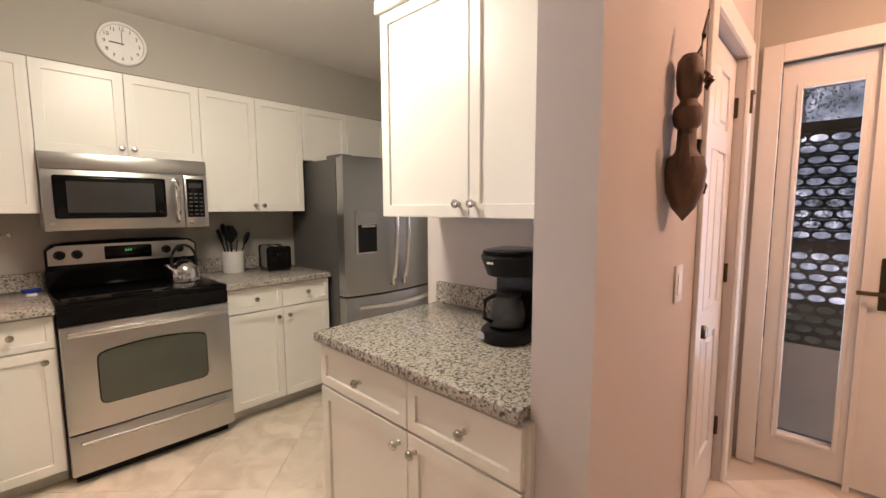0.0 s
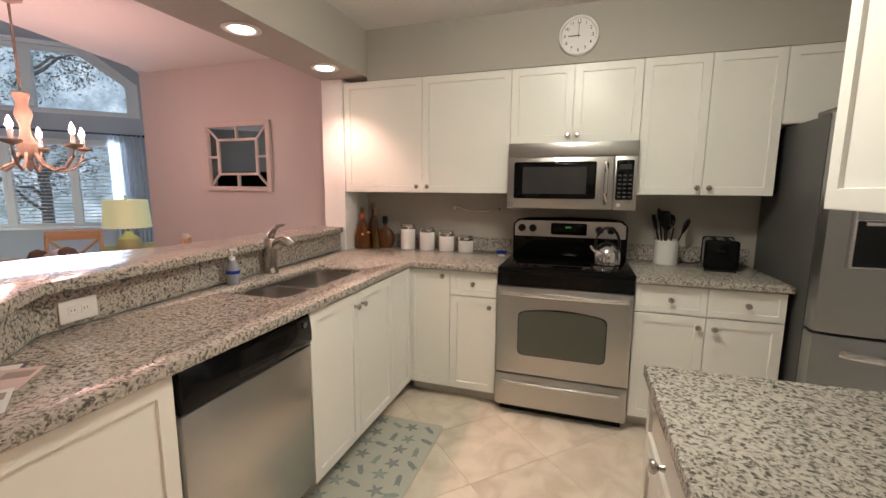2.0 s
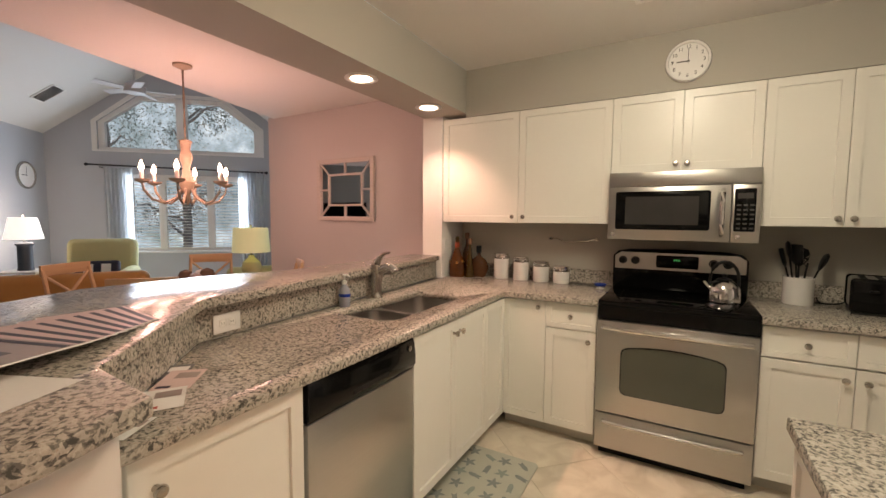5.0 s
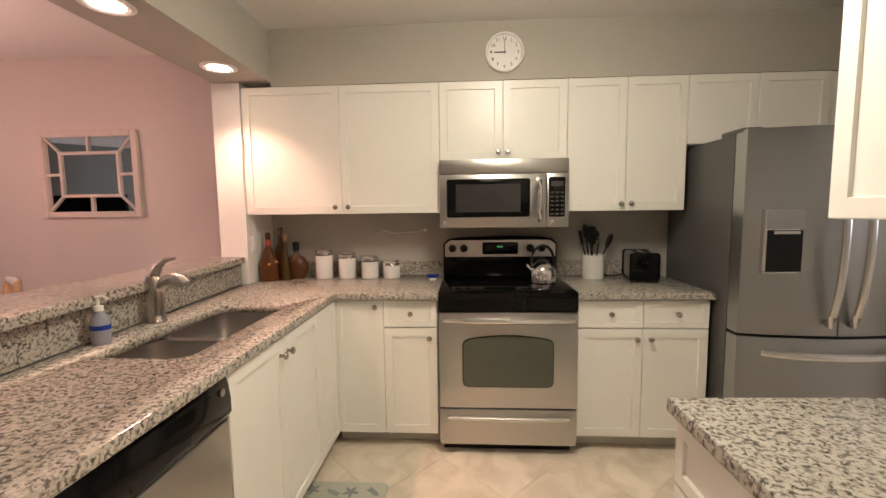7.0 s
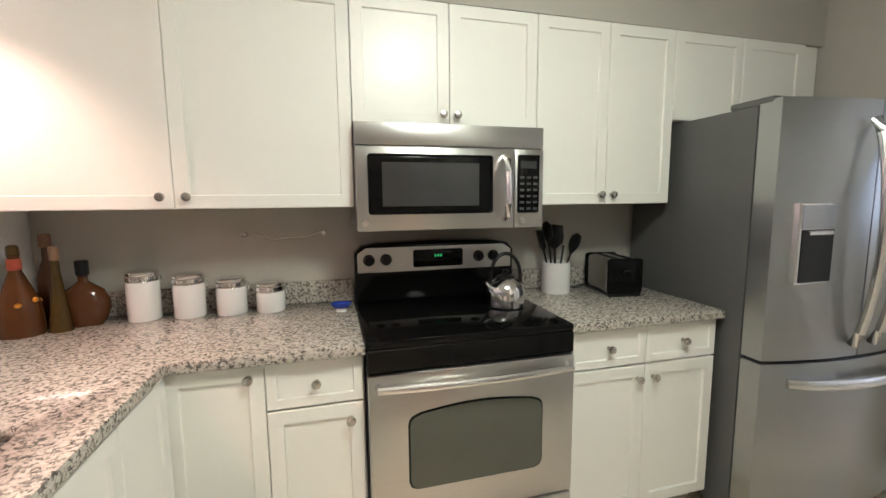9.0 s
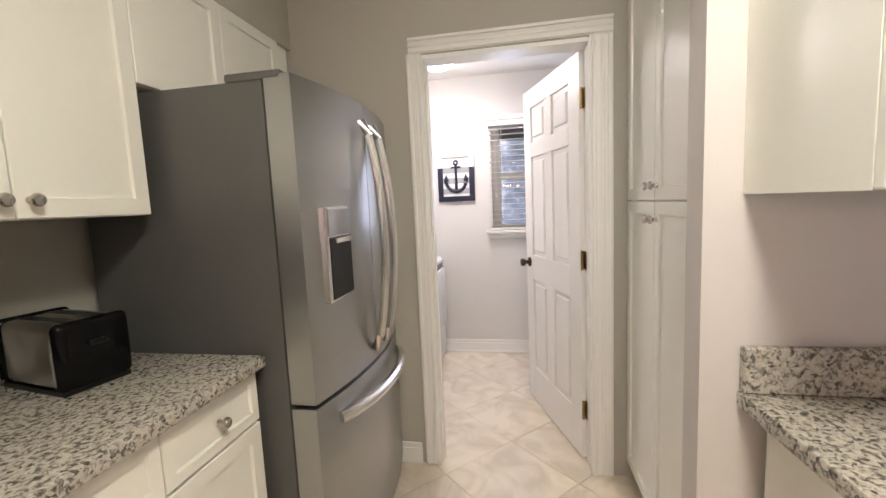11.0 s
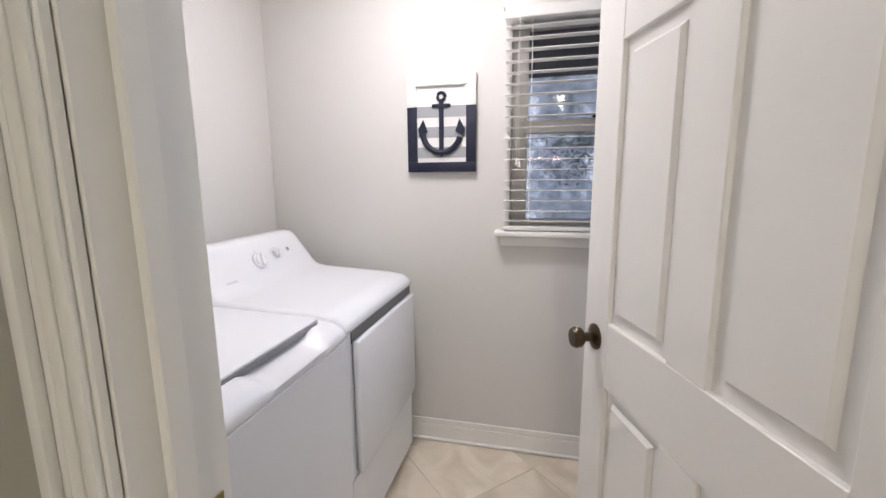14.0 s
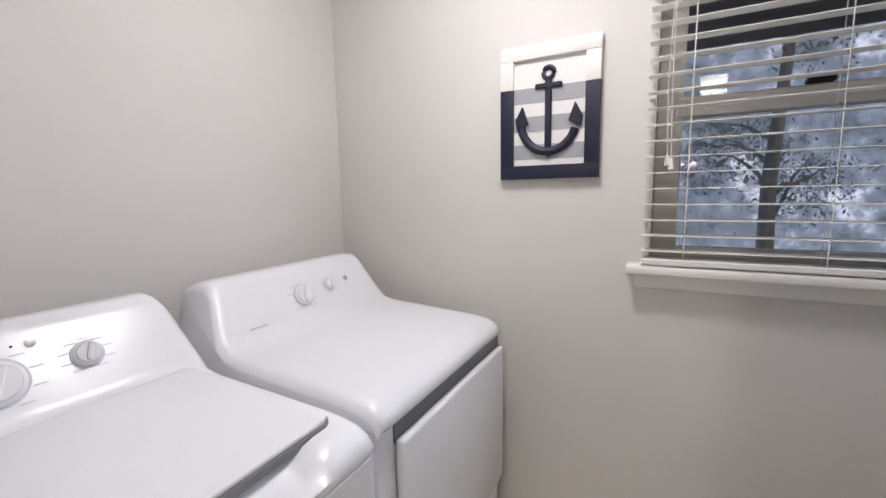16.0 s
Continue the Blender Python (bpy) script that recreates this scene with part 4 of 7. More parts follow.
bottle("decorative_bottle", "round flat amber flask with a dark stopper", (-1.005, -0.125, 0.914), [(0.05, 0), (0.062, 0.015), (0.078, 0.06), (0.078, 0.09), (0.06, 0.135), (0.03, 0.158), (0.016, 0.17), (0.015, 0.19)], M["amber"], [(0.016, 0.19), (0.021, 0.196), (0.022, 0.245), (0.018, 0.25)], M["blackm"], 0.55, 15)


def canister(x, h):
    g = thing("canister", "white ceramic canister with a chrome clamp lid", "canister", pose(x, -0.098, 0.914), "row of four canisters")
    r = 0.058
    part("jar", lathe(bm_new(), [(r * 0.94, 0), (r, 0.006), (r, h - 0.012), (r * 0.96, h - 0.002), (r * 0.9, h)], 32), M["cer"], g)
    lid = part("lid", lathe(bm_new(), [(r * 0.9, h + 0.006), (r * 1.02, h + 0.008), (r * 1.02, h + 0.022), (r * 0.97, h + 0.026)], 32), M["chrome"], g, "chrome lid band")
    part("lid_top", lathe(bm_new(), [(r * 0.98, h + 0.0262), (r * 1.0, h + 0.036), (r * 0.9, h + 0.041), (0, h + 0.043)], 32), M["chrome"], lid, "chrome lid cap")
    part("gasket", lathe(bm_new(), [(r * 0.93, h + 0.0002), (r * 0.95, h + 0.003), (r * 0.93, h + 0.0058)], 32), M["nickel"], g)
    part("clamp", tube(bm_new(), [(r + 0.002, 0, h - 0.03), (r + 0.010, 0, h - 0.01), (r + 0.007, 0, h + 0.02)], 0.0025, 6), M["chrome"], g)


for x, h in ((-0.822, 0.155), (-0.66, 0.136), (-0.503, 0.112), (-0.352, 0.085)):
    canister(x, h)

g = thing("towel_bar", "thin wavy metal bar fixed to the wall above the counter", "towel bar", pose(-0.289, -0.001, 1.236))
part("bar", tube(bm_new(), [(-0.165 + 0.33 * k / 14, -0.035, -0.022 * math.sin(math.pi * k / 14) ** 2 + 0.006 * math.sin(k)) for k in range(15)], 0.004, 8), M["nickel"], g)
for sx in (-0.165, 0.165):
    part("mount", lathe(bm_new(), [(0.012, 0), (0.012, 0.006), (0.006, 0.01), (0.006, 0.036), (0.010, 0.038), (0.010, 0.046), (0, 0.047)], 16, (sx, 0, 0), "y"), M["nickel"], g)


def plate(m, label, w=0.072, h=0.116, kind="switch", cat="switch"):
    g = thing("wall_" + kind, label, cat, m)
    part("plate", boxm(-w / 2, -0.006, -h / 2, w / 2, -0.0005, h / 2, 0.002, 2), M["whitem"], g)
    if kind == "switch":
        part("rocker", boxm(-0.017, -0.009, -0.033, 0.017, -0.0055, 0.033, 0.0015), M["trim"], g)
    else:
        ax = w > h
        for s in (-0.02, 0.02):
            px, pz = (s, 0) if ax else (0, s)
            sk = part("socket", boxm(px - 0.014, -0.0075, pz - 0.014, px + 0.014, -0.0055, pz + 0.014, 0.003, 2), M["trim"], g)
            for q in (-0.005, 0.005):
                part("slot", boxm(px + q - 0.001, -0.0082, pz - 0.003, px + q + 0.001, -0.0074, pz + 0.005), M["blackm"], sk)
    return g


plate(pose(-1.225, -0.295, 1.16, 0, 0, 90), "white light switch plate on the side of the pillar")
plate(pose(-1.1405, -2.18, 0.968, 0, 0, 94.05), "white double power outlet in the granite splash", 0.118, 0.075, "outlet", "outlet")
plate(pose(1.29, -2.9455, 1.14), "white light switch on the entry wall")
plate(pose(-2.05, 0.0755, 0.33), "white wall outlet on the dining wall", 0.072, 0.116, "outlet", "outlet")


def kettle():
    g = thing("kettle", "polished steel stovetop kettle with black arched handle", "kettle", pose(0.622, -0.345, 0.923))
    part("body", lathe(bm_new(), [(0.078, 0), (0.081, 0.004), (0.081, 0.05), (0.078, 0.075), (0.066, 0.10), (0.045, 0.118), (0.040, 0.122)], 36), M["chrome"], g)
    lid = part("lid", lathe(bm_new(), [(0.041, 0.120), (0.038, 0.128), (0.015, 0.136), (0.007, 0.139)], 28), M["blackm"], g)
    part("lid_knob", lathe(bm_new(), [(0.006, 0.138), (0.013, 0.145), (0.013, 0.156), (0.0, 0.160)], 16), M["blackm"], lid)
    part("spout", tube(bm_new(), [(-0.06, -0.012, 0.065), (-0.085, -0.018, 0.088), (-0.102, -0.022, 0.112)], 0.019, 12, 0.012), M["chrome"], g)
    arch = [(0.068 * math.cos(radians(a)), 0.0, 0.128 + 0.098 * math.sin(radians(a))) for a in range(0, 181, 15)]
    part("handle", tube(bm_new(), [(0.068, 0, 0.09)] + arch + [(-0.068, 0, 0.09)], 0.0085, 8), M["blackm"], g, "black arched handle")


kettle()


def crock():
    g = thing("utensil_crock", "white ceramic crock holding black cooking utensils", "utensil crock", pose(0.985, -0.135, 0.914))
    r = 0.071
    part("pot", lathe(bm_new(), [(r * 0.95, 0), (r, 0.006), (r, 0.148), (r * 1.03, 0.154), (r * 0.94, 0.154), (r * 0.92, 0.02), (0, 0.015)], 32), M["cer"], g)
    for i, (dx, dy, h, shape) in enumerate(((-0.045, 0.0, 0.285, "spoon"), (-0.02, -0.02, 0.26, "spatula"), (0.0, 0.02, 0.25, "spoon"), (0.03, -0.01, 0.235, "whisk"), (0.085, 0.0, 0.225, "spoon"), (-0.06, 0.02, 0.235, "spatula"))):
        p0, p1 = Vector((dx * 0.25, dy * 0.5, 0.03)), Vector((dx * 1.1, dy, h))
        u = part("utensil", tube(bm_new(), [p0, p0.lerp(p1, 0.5), p1], 0.005, 8), M["blackm"], g)
        d = (p1 - p0).normalized()
        m = Matrix.Translation(p1) @ d.to_track_quat("Z", "Y").to_matrix().to_4x4()
        if shape == "whisk":
            for k in range(4):
                a = math.pi * k / 4
                part("wire", turn(tube(bm_new(), [(0.02 * math.sin(math.pi * q / 8) * math.cos(a), 0.02 * math.sin(math.pi * q / 8) * math.sin(a), -0.03 + 0.075 * q / 8) for q in range(9)], 0.0013, 5), m), M["nickel"], u)
            continue
        prof = [(0.0, -0.03), (0.012, -0.02), (0.026, 0.0), (0.030, 0.02), (0.024, 0.042), (0.0, 0.052)] if shape == "spoon" else [(0.0, -0.03), (0.012, -0.02), (0.028, -0.005), (0.030, 0.03), (0.029, 0.055), (0.0, 0.058)]
        part("blade", turn(turn(lathe(bm_new(), prof, 14), Matrix.Diagonal((1.6, 0.42, 1.4, 1))), m), M["blackm"], u)


crock()


def toaster():
    g = thing("toaster", "two-slice chrome and black toaster beside the fridge", "toaster", pose(1.262, -0.20, 0.914, 0, 0, -10))
    part("shell", boxm(-0.080, -0.115, 0.012, 0.080, 0.115, 0.178, 0.022, 4), M["steel"], g)
    part("end_cap", boxm(-0.086, -0.138, 0.010, 0.086, -0.108, 0.182, 0.018, 4), M["black"], g, "glossy black end cap")
    part("end_cap", boxm(-0.086, 0.108, 0.010, 0.086, 0.138, 0.182, 0.018, 4), M["black"], g)
    part("base", boxm(-0.078, -0.13, 0.0, 0.078, 0.13, 0.012), M["blackm"], g)
    for sx in (-0.033, 0.033):
        part("slot", boxm(sx - 0.014, -0.10, 0.1775, sx + 0.014, 0.10, 0.1795), M["dark"], g)
    part("lever", boxm(-0.018, -0.158, 0.115, 0.018, -0.137, 0.128, 0.004), M["blackm"], g)
    part("power_cord", tube(bm_new(), [(-0.06, 0.12, 0.03), (-0.11, 0.12, 0.006), (-0.15, 0.08, 0.005), (-0.19, 0.10, 0.005), (-0.20, 0.15, 0.03)], 0.004, 6), M["blackm"], g)


toaster()
g = thing("spoon_rest", "small cobalt blue dish with a white foot", "dish", pose(-0.062, -0.20, 0.914))
part("bowl", turn(lathe(bm_new(), [(0.02, 0.014), (0.034, 0.018), (0.044, 0.034), (0.041, 0.034), (0.03, 0.022), (0, 0.019)], 24), Matrix.Diagonal((1, 0.8, 1, 1))), M["blue"], g)
part("foot", lathe(bm_new(), [(0.022, 0), (0.024, 0.004), (0.018, 0.0145)], 20), M["cer"], g, "white foot")


def coffee_maker():
    g = thing("coffee_maker", "black drip coffee maker with a glass carafe", "coffee maker", pose(1.115, -2.465, 0.914, 0, 0, -82) @ Matrix.Diagonal((0.95, 0.95, 0.86, 1)))
    pts = [(0.10 * math.cos(radians(a)), -0.03 + 0.13 * math.sin(radians(a))) for a in range(180, 361, 15)]
    base = pts + [(0.10, 0.12), (-0.10, 0.12)]
    part("base", prism(bm_new(), base, 0, 0.045, 0.008), M["blackm"], g)
    part("tower", boxm(-0.095, 0.035, 0.045, 0.095, 0.118, 0.27, 0.012, 3), M["blackm"], g)
    bm = prism(bm_new(), base, 0.262, 0.352, 0.012)
    for v in bm.verts:
        if v.co.z < 0.30:
            v.co.x *= 0.9
            v.co.y = v.co.y * 0.86 + 0.012
    part("brew_head", bm, M["blackm"], g)
    part("lid", prism(bm_new(), [(x * 0.94, y * 0.94) for x, y in base], 0.3525, 0.365, 0.004), M["black"], g)
    part("warming_plate", lathe(bm_new(), [(0.068, 0.046), (0.066, 0.050), (0, 0.050)], 28, (0, -0.045, 0)), M["black"], g)
    cf = part("carafe", lathe(bm_new(), [(0.05, 0.051), (0.064, 0.058), (0.068, 0.10), (0.058, 0.15), (0.045, 0.178), (0.047, 0.186), (0.043, 0.186), (0.041, 0.178), (0.054, 0.148), (0.064, 0.10), (0.060, 0.060), (0.0, 0.055)], 28, (0, -0.045, 0)), M["carafe"], g, "glass carafe")
    part("band", lathe(bm_new(), [(0.0465, 0.178), (0.049, 0.18), (0.049, 0.196), (0.044, 0.198)], 28, (0, -0.045, 0)), M["blackm"], cf)
    part("handle", tube(bm_new(), [(-0.03, -0.09, 0.185), (-0.045, -0.135, 0.17), (-0.045, -0.140, 0.10), (-0.035, -0.105, 0.08)], 0.009, 8), M["blackm"], cf)
    part("switch_panel", turn(boxm(-0.035, -0.004, -0.014, 0.035, 0.004, 0.014, 0.003), pose(-0.045, -0.142, 0.026, 0, 0, -18)), M["grey"], g, "grey switch panel")
    part("logo_plate", boxm(-0.03, -0.152, 0.318, -0.005, -0.1495, 0.326), M["whitem"], g)


M["carafe"] = material("carafe_glass", (0.16, 0.165, 0.165), 0.03, trans=0.75, var=0.0)
coffee_maker()


def soap_bottle():
    g = thing("soap_bottle", "clear pump soap bottle with a blue label", "soap bottle", pose(-1.128, -1.53, 0.914))
    b = part("bottle", turn(lathe(bm_new(), [(0.030, 0), (0.033, 0.006), (0.033, 0.07), (0.028, 0.095), (0.013, 0.112), (0.012, 0.12)], 24), Matrix.Diagonal((1, 0.8, 1, 1))), M["soapbot"], g)
    part("label_band", turn(lathe(bm_new(), [(0.0335, 0.052), (0.0342, 0.053), (0.0342, 0.068), (0.0332, 0.069)], 24), Matrix.Diagonal((1, 0.8, 1, 1))), M["blue"], b)
    part("pump_collar", lathe(bm_new(), [(0.014, 0.118), (0.014, 0.135), (0.005, 0.138), (0.005, 0.160), (0.009, 0.162), (0.009, 0.170), (0, 0.171)], 16), M["whitem"], g)
    part("pump_nozzle", tube(bm_new(), [(0, 0, 0.165), (0.02, 0, 0.168), (0.035, 0, 0.160)], 0.005, 8), M["whitem"], g)


soap_bottle()


# mat in front of the sink
def star(cx, cy, r, a0):
    out = []
    for i in range(20):
        k = i % 4
        rr = (r, r * 0.62, r * 0.34, r * 0.62)[k]
        a = a0 + 2 * math.pi * i / 20
        out.append((cx + rr * math.cos(a), cy + rr * math.sin(a)))
    return out


def fish(cx, cy, l, a0):
    pts = []
    for i in range(18):
        t = 2 * math.pi * i / 18
        x, y = math.cos(t), 0.42 * math.sin(t)
        if x < -0.75:
            x, y = -1.35, (0.42 if y > 0 else -0.42) * (1 if i != 9 else 0)
            if i == 9:
                x = -1.05
        pts.append((x * l, y * l))
    c, s = math.cos(a0), math.sin(a0)
    return [(cx + c * x - s * y, cy + s * x + c * y) for x, y in pts]


def sea_mat():
    g = thing("floor_mat", "cream kitchen mat printed with slate-blue starfish and fish", "floor mat", pose(-0.445, -1.33, 0.0005))
    W, H = 0.42, 0.78
    pts = []
    for cx, cy, s in ((W / 2 - 0.03, H / 2 - 0.03, 0), (-W / 2 + 0.03, H / 2 - 0.03, 1), (-W / 2 + 0.03, -H / 2 + 0.03, 2), (W / 2 - 0.03, -H / 2 + 0.03, 3)):
        for k in range(5):
            a = math.pi / 2 * (s + k / 4)
            pts.append((cx + 0.03 * math.cos(a), cy + 0.03 * math.sin(a)))
    part("pad", prism(bm_new(), pts, 0, 0.006, 0.002), M["mat"], g)
    rnd = random.Random(11)
    n = 0
    for iy in range(7):
        for ix in range(4):
            cx = -W / 2 + 0.06 + ix * 0.10 + rnd.uniform(-0.012, 0.012) + (0.02 if iy % 2 else -0.01)
            cy = -H / 2 + 0.07 + iy * 0.107 + rnd.uniform(-0.012, 0.012)
            cx = max(-W / 2 + 0.05, min(W / 2 - 0.05, cx))
            a = rnd.uniform(0, 6.28)
            shape = star(cx, cy, 0.045, a) if n % 2 == 0 else fish(cx, cy, 0.034, a)
            part("printed_motif", prism(bm_new(), shape, 0.0061, 0.0066), (M["mat_a"], M["mat_b"], M["mat_a"])[n % 3], g)
            n += 1


sea_mat()

# things on the bar and worktop
def magazines():
    n = 9
    for i in range(n):
        k = i / (n - 1)
        z = BARZ + 0.0022 + 0.0042 * (n - 1 - i)
        x, y = -0.635 - 0.235 * k ** 1.15, -2.81 + 0.262 * k
        m = pose(x, y, z, 0, 0, 198 - 24 * k)
        g = thing("magazine", "glossy magazine with a navy edge band fanned on the granite bar", "magazine", m, "fanned magazines")
        part("pages", boxm(0.0, 0.0, 0.0, 0.276, 0.21, 0.0032, 0.0008), M["paper"], g)
        part("cover", boxm(0.002, 0.002, 0.0033, 0.274, 0.208, 0.0037), M["photo"] if i == 0 else M["pinkp"], g, "printed photo cover")
        part("edge_band", boxm(0.004, 0.010, 0.0038, 0.272, 0.024, 0.0041), M["navy"], g, "navy band")
        if i == 0:
            part("photo_block", boxm(0.06, 0.07, 0.0038, 0.10, 0.18, 0.0041), M["photo_d"], g)
            part("photo_block", boxm(0.15, 0.06, 0.0038, 0.20, 0.15, 0.0041), M["photo_d"], g)


magazines()
single("paper_sheet", turn(boxm(-0.13, -0.10, 0, 0.13, 0.10, 0.0008), pose(0, 0, 0)), M["paper"], "white printed letter sheet on the granite bar", "paper", pose(-0.60, -2.985, BARZ + 0.0008, 0, 0, 24))
g = thing("sunglasses", "dark folded sunglasses lying on the paper", "sunglasses", pose(-0.68, -3.05, BARZ + 0.002, 0, 0, 40))
for s in (-0.032, 0.032):
    part("lens", turn(lathe(bm_new(), [(0.026, -0.001), (0.026, 0.001)], 20), pose(s, 0, 0.02, 80)), M["black"], g)
    part("temple", tube(bm_new(), [(s * 1.9, 0, 0.028), (s * 1.9, 0.06, 0.025), (s * 1.6, 0.12, 0.012)], 0.003, 6), M["blackm"], g)
part("bridge", tube(bm_new(), [(-0.008, 0, 0.03), (0, 0, 0.033), (0.008, 0, 0.03)], 0.002, 6), M["blackm"], g)
for i, (x, y, a, w, h, mt, lb) in enumerate(((-0.905, -2.50, 48, 0.09, 0.13, "photo_d", "dark printed leaflet lying on the worktop"), (-0.83, -2.52, 42, 0.10, 0.15, "pinkp", "pink printed leaflet lying on the worktop"), (-0.73, -2.615, 58, 0.10, 0.14, "paper", "white leaflet lying on the worktop"), (-0.64, -2.735, 30, 0.07, 0.10, "paper", "white folded card on the worktop corner"))):
    g = thing("leaflet", lb, "leaflet", pose(x, y, CT1 + 0.0006 + 0.0012 * i, 0, 0, a), "leaflets on the worktop")
    part("sheet", boxm(-w / 2, -h / 2, 0, w / 2, h / 2, 0.0009), M[mt], g)
    part("print_block", boxm(-w * 0.4, -h * 0.42, 0.00095, -w * 0.05, -h * 0.32, 0.0012), M["red"] if i > 1 else M["navy"], g)
    part("print_block", boxm(-w * 0.2, h * 0.05, 0.00095, w * 0.4, h * 0.35, 0.0012), M["paper"] if i < 1 else M["photo"], g)


# ---- entry ----
def carved_mask():
    bm = bm_new()
    # a tall horn, a head, a collar and a pointed body, one carved piece
    lathe(bm, [(0.0, 0.0), (0.045, 0.04), (0.075, 0.10), (0.082, 0.15), (0.07, 0.19), (0.045, 0.205), (0.038, 0.22), (0.036, 0.275), (0.05, 0.285), (0.058, 0.31), (0.055, 0.335), (0.036, 0.35), (0.032, 0.36), (0.046, 0.38), (0.052, 0.43), (0.048, 0.47), (0.03, 0.488), (0.0, 0.492)], 20)
    for s in (-1, 1):
        tube(bm, [(0.05 * s, -0.01, 0.15), (0.078 * s, -0.02, 0.20), (0.084 * s, -0.025, 0.25)], 0.026, 8, 0.014)
        tube(bm, [(0.018 * s, -0.06, 0.43), (0.022 * s, -0.075, 0.42), (0.018 * s, -0.06, 0.40)], 0.008, 6)
    tube(bm, [(0.0, -0.03, 0.48), (0.015, -0.04, 0.54), (0.05, -0.045, 0.62)], 0.015, 8, 0.004)
    tube(bm, [(0.06, -0.05, 0.13), (0.095, -0.06, 0.11), (0.10, -0.05, 0.085)], 0.005, 6)
    tube(bm, [(-0.005, -0.06, 0.42), (0.0, -0.085, 0.405), (0.0, -0.06, 0.385)], 0.009, 6)
    turn(bm, Matrix.Diagonal((0.76, 0.62, 0.89, 1)))
    return single("wall_carving", bm, M["mask_wood"], "dark carved wooden figure mask hung on the wall", "wall carving", pose(1.15, -2.985, 1.335))


carved_mask()


def panel_door(w, h, t=0.035, mat=None, rows=((0.24, 0.80), (0.93, 1.60), (1.70, 1.93)), stile=0.105):
    """A six-panel door slab in the local xz plane, y from 0 to t."""
    bm = bm_new()
    mid = 0.10
    xs = (stile, (w - mid) / 2, (w + mid) / 2, w - stile)
    box(bm, 0.0, 0.0, 0, stile, t, h, 0.002)
    box(bm, w - stile, 0.0, 0, w, t, h, 0.002)
    zc = [0.0] + [z for r in rows for z in r] + [h]
    for z0, z1 in zip(zc[0::2], zc[1::2]):
        box(bm, stile, 0.0, z0, w - stile, t, z1, 0.002)
    for z0, z1 in rows:
        box(bm, xs[1], 0.0, z0, xs[2], t, z1, 0.002)
        for a, b in ((xs[0], xs[1]), (xs[2], xs[3])):
            box(bm, a, t * 0.32, z0, b, t * 0.68, z1)
            r = bmesh.ops.create_cube(bm, size=1)
            q = 0.022
            for v in r["verts"]:
                v.co = Vector(((a + b) / 2 + v.co.x * (b - a - 2 * q), t / 2 + v.co.y * t * 0.86, (z0 + z1) / 2 + v.co.z * (z1 - z0 - 2 * q)))
            es = [e for e in {e for v in r["verts"] for e in v.link_edges} if abs(e.verts[0].co.y - e.verts[1].co.y) < 1e-5]
            bmesh.ops.bevel(bm, geom=es, offset=0.013, segments=1, affect="EDGES")
    return bm


def door_knob(parent, x, z, t, mat, both=True):
    for s in ((1, -1) if both else (-1,)):
        bm = lathe(bm_new(), [(0.032, 0), (0.032, 0.004), (0.026, 0.008), (0.012, 0.012), (0.011, 0.03), (0.018, 0.032), (0.025, 0.040), (0.0265, 0.052), (0.022, 0.060), (0, 0.061)], 24, (0, 0, 0), "y")
        if s == 1:
            turn(bm, pose(x, t, z, 0, 0, 180))
        else:
            turn(bm, pose(x, 0, z))
        part("door_knob", bm, mat, parent, "aged bronze door knob")


# closet door in the entry wall
M["bronze"] = material("antique_bronze", (0.10, 0.075, 0.05), 0.3, 1.0, var=0.15, scale=30)
d1 = tagged(new("door_1"), "white closed panel door in the entry wall", "door", "", "structure")
d1.matrix_world = pose(1.575, -2.905, 0.008)
part("slab", panel_door(0.672, 2.03), M["door"], d1)
door_knob(d1, 0.07, 0.90, 0.035, M["bronze"], False)
for z in (0.28, 1.05, 1.82):
    part("hinge", lathe(bm_new(), [(0.008, -0.045), (0.008, 0.045)], 10, (0.676, -0.008, z)), M["bronze"], d1, "bronze hinge")
structure("trim_closet_door", wall_with_holes(bm_new(), 1.49, 2.33, 0, 2.12, [(1.565, 2.255, -1, 2.045)], lambda bm, a0, a1, z0, z1: box(bm, a0, -2.962, z0, a1, -2.9455, z1, 0.003)), M["trim"], "white casing round the closet door", "trim")

# front door and its sidelight
def glazed(name, label, y0, y1, gl0, gl1, gz0, gz1, handle=None):
    """A glazed leaf in the entry wall, from y0 to y1."""
    d = tagged(new(name), label, "door", "", "structure")
    d.matrix_world = pose(2.60, 0, 0)
    part("slab", wall_with_holes(bm_new(), y0, y1, 0.02, 2.073, [(gl0, gl1, gz0, gz1)], lambda bm, a0, a1, z0, z1: box(bm, 0, a0, z0, 0.045, a1, z1)), M["door"], d)
    bead = wall_with_holes(bm_new(), gl0 - 0.022, gl1 + 0.022, gz0 - 0.022, gz1 + 0.022, [(gl0, gl1, gz0, gz1)], lambda bm, a0, a1, z0, z1: box(bm, -0.010, a0, z0, -0.0005, a1, z1, 0.003))
    part("glazing_bead", bead, M["door"], d)
    p = part("pane", boxm(0.02, gl0, gz0, 0.026, gl1, gz1), M["glass"], d)
    p.visible_shadow = False
    if handle:
        part("handle", tube(bm_new(), [(-0.001, handle, 0.98), (-0.05, handle, 0.98), (-0.055, handle + 0.10, 0.98)], 0.010, 8), M["bronze"], d, "bronze lever handle")
        part("handle_plate", boxm(-0.008, handle - 0.025, 0.90, -0.0005, handle + 0.025, 1.14, 0.003), M["bronze"], d)
    return d


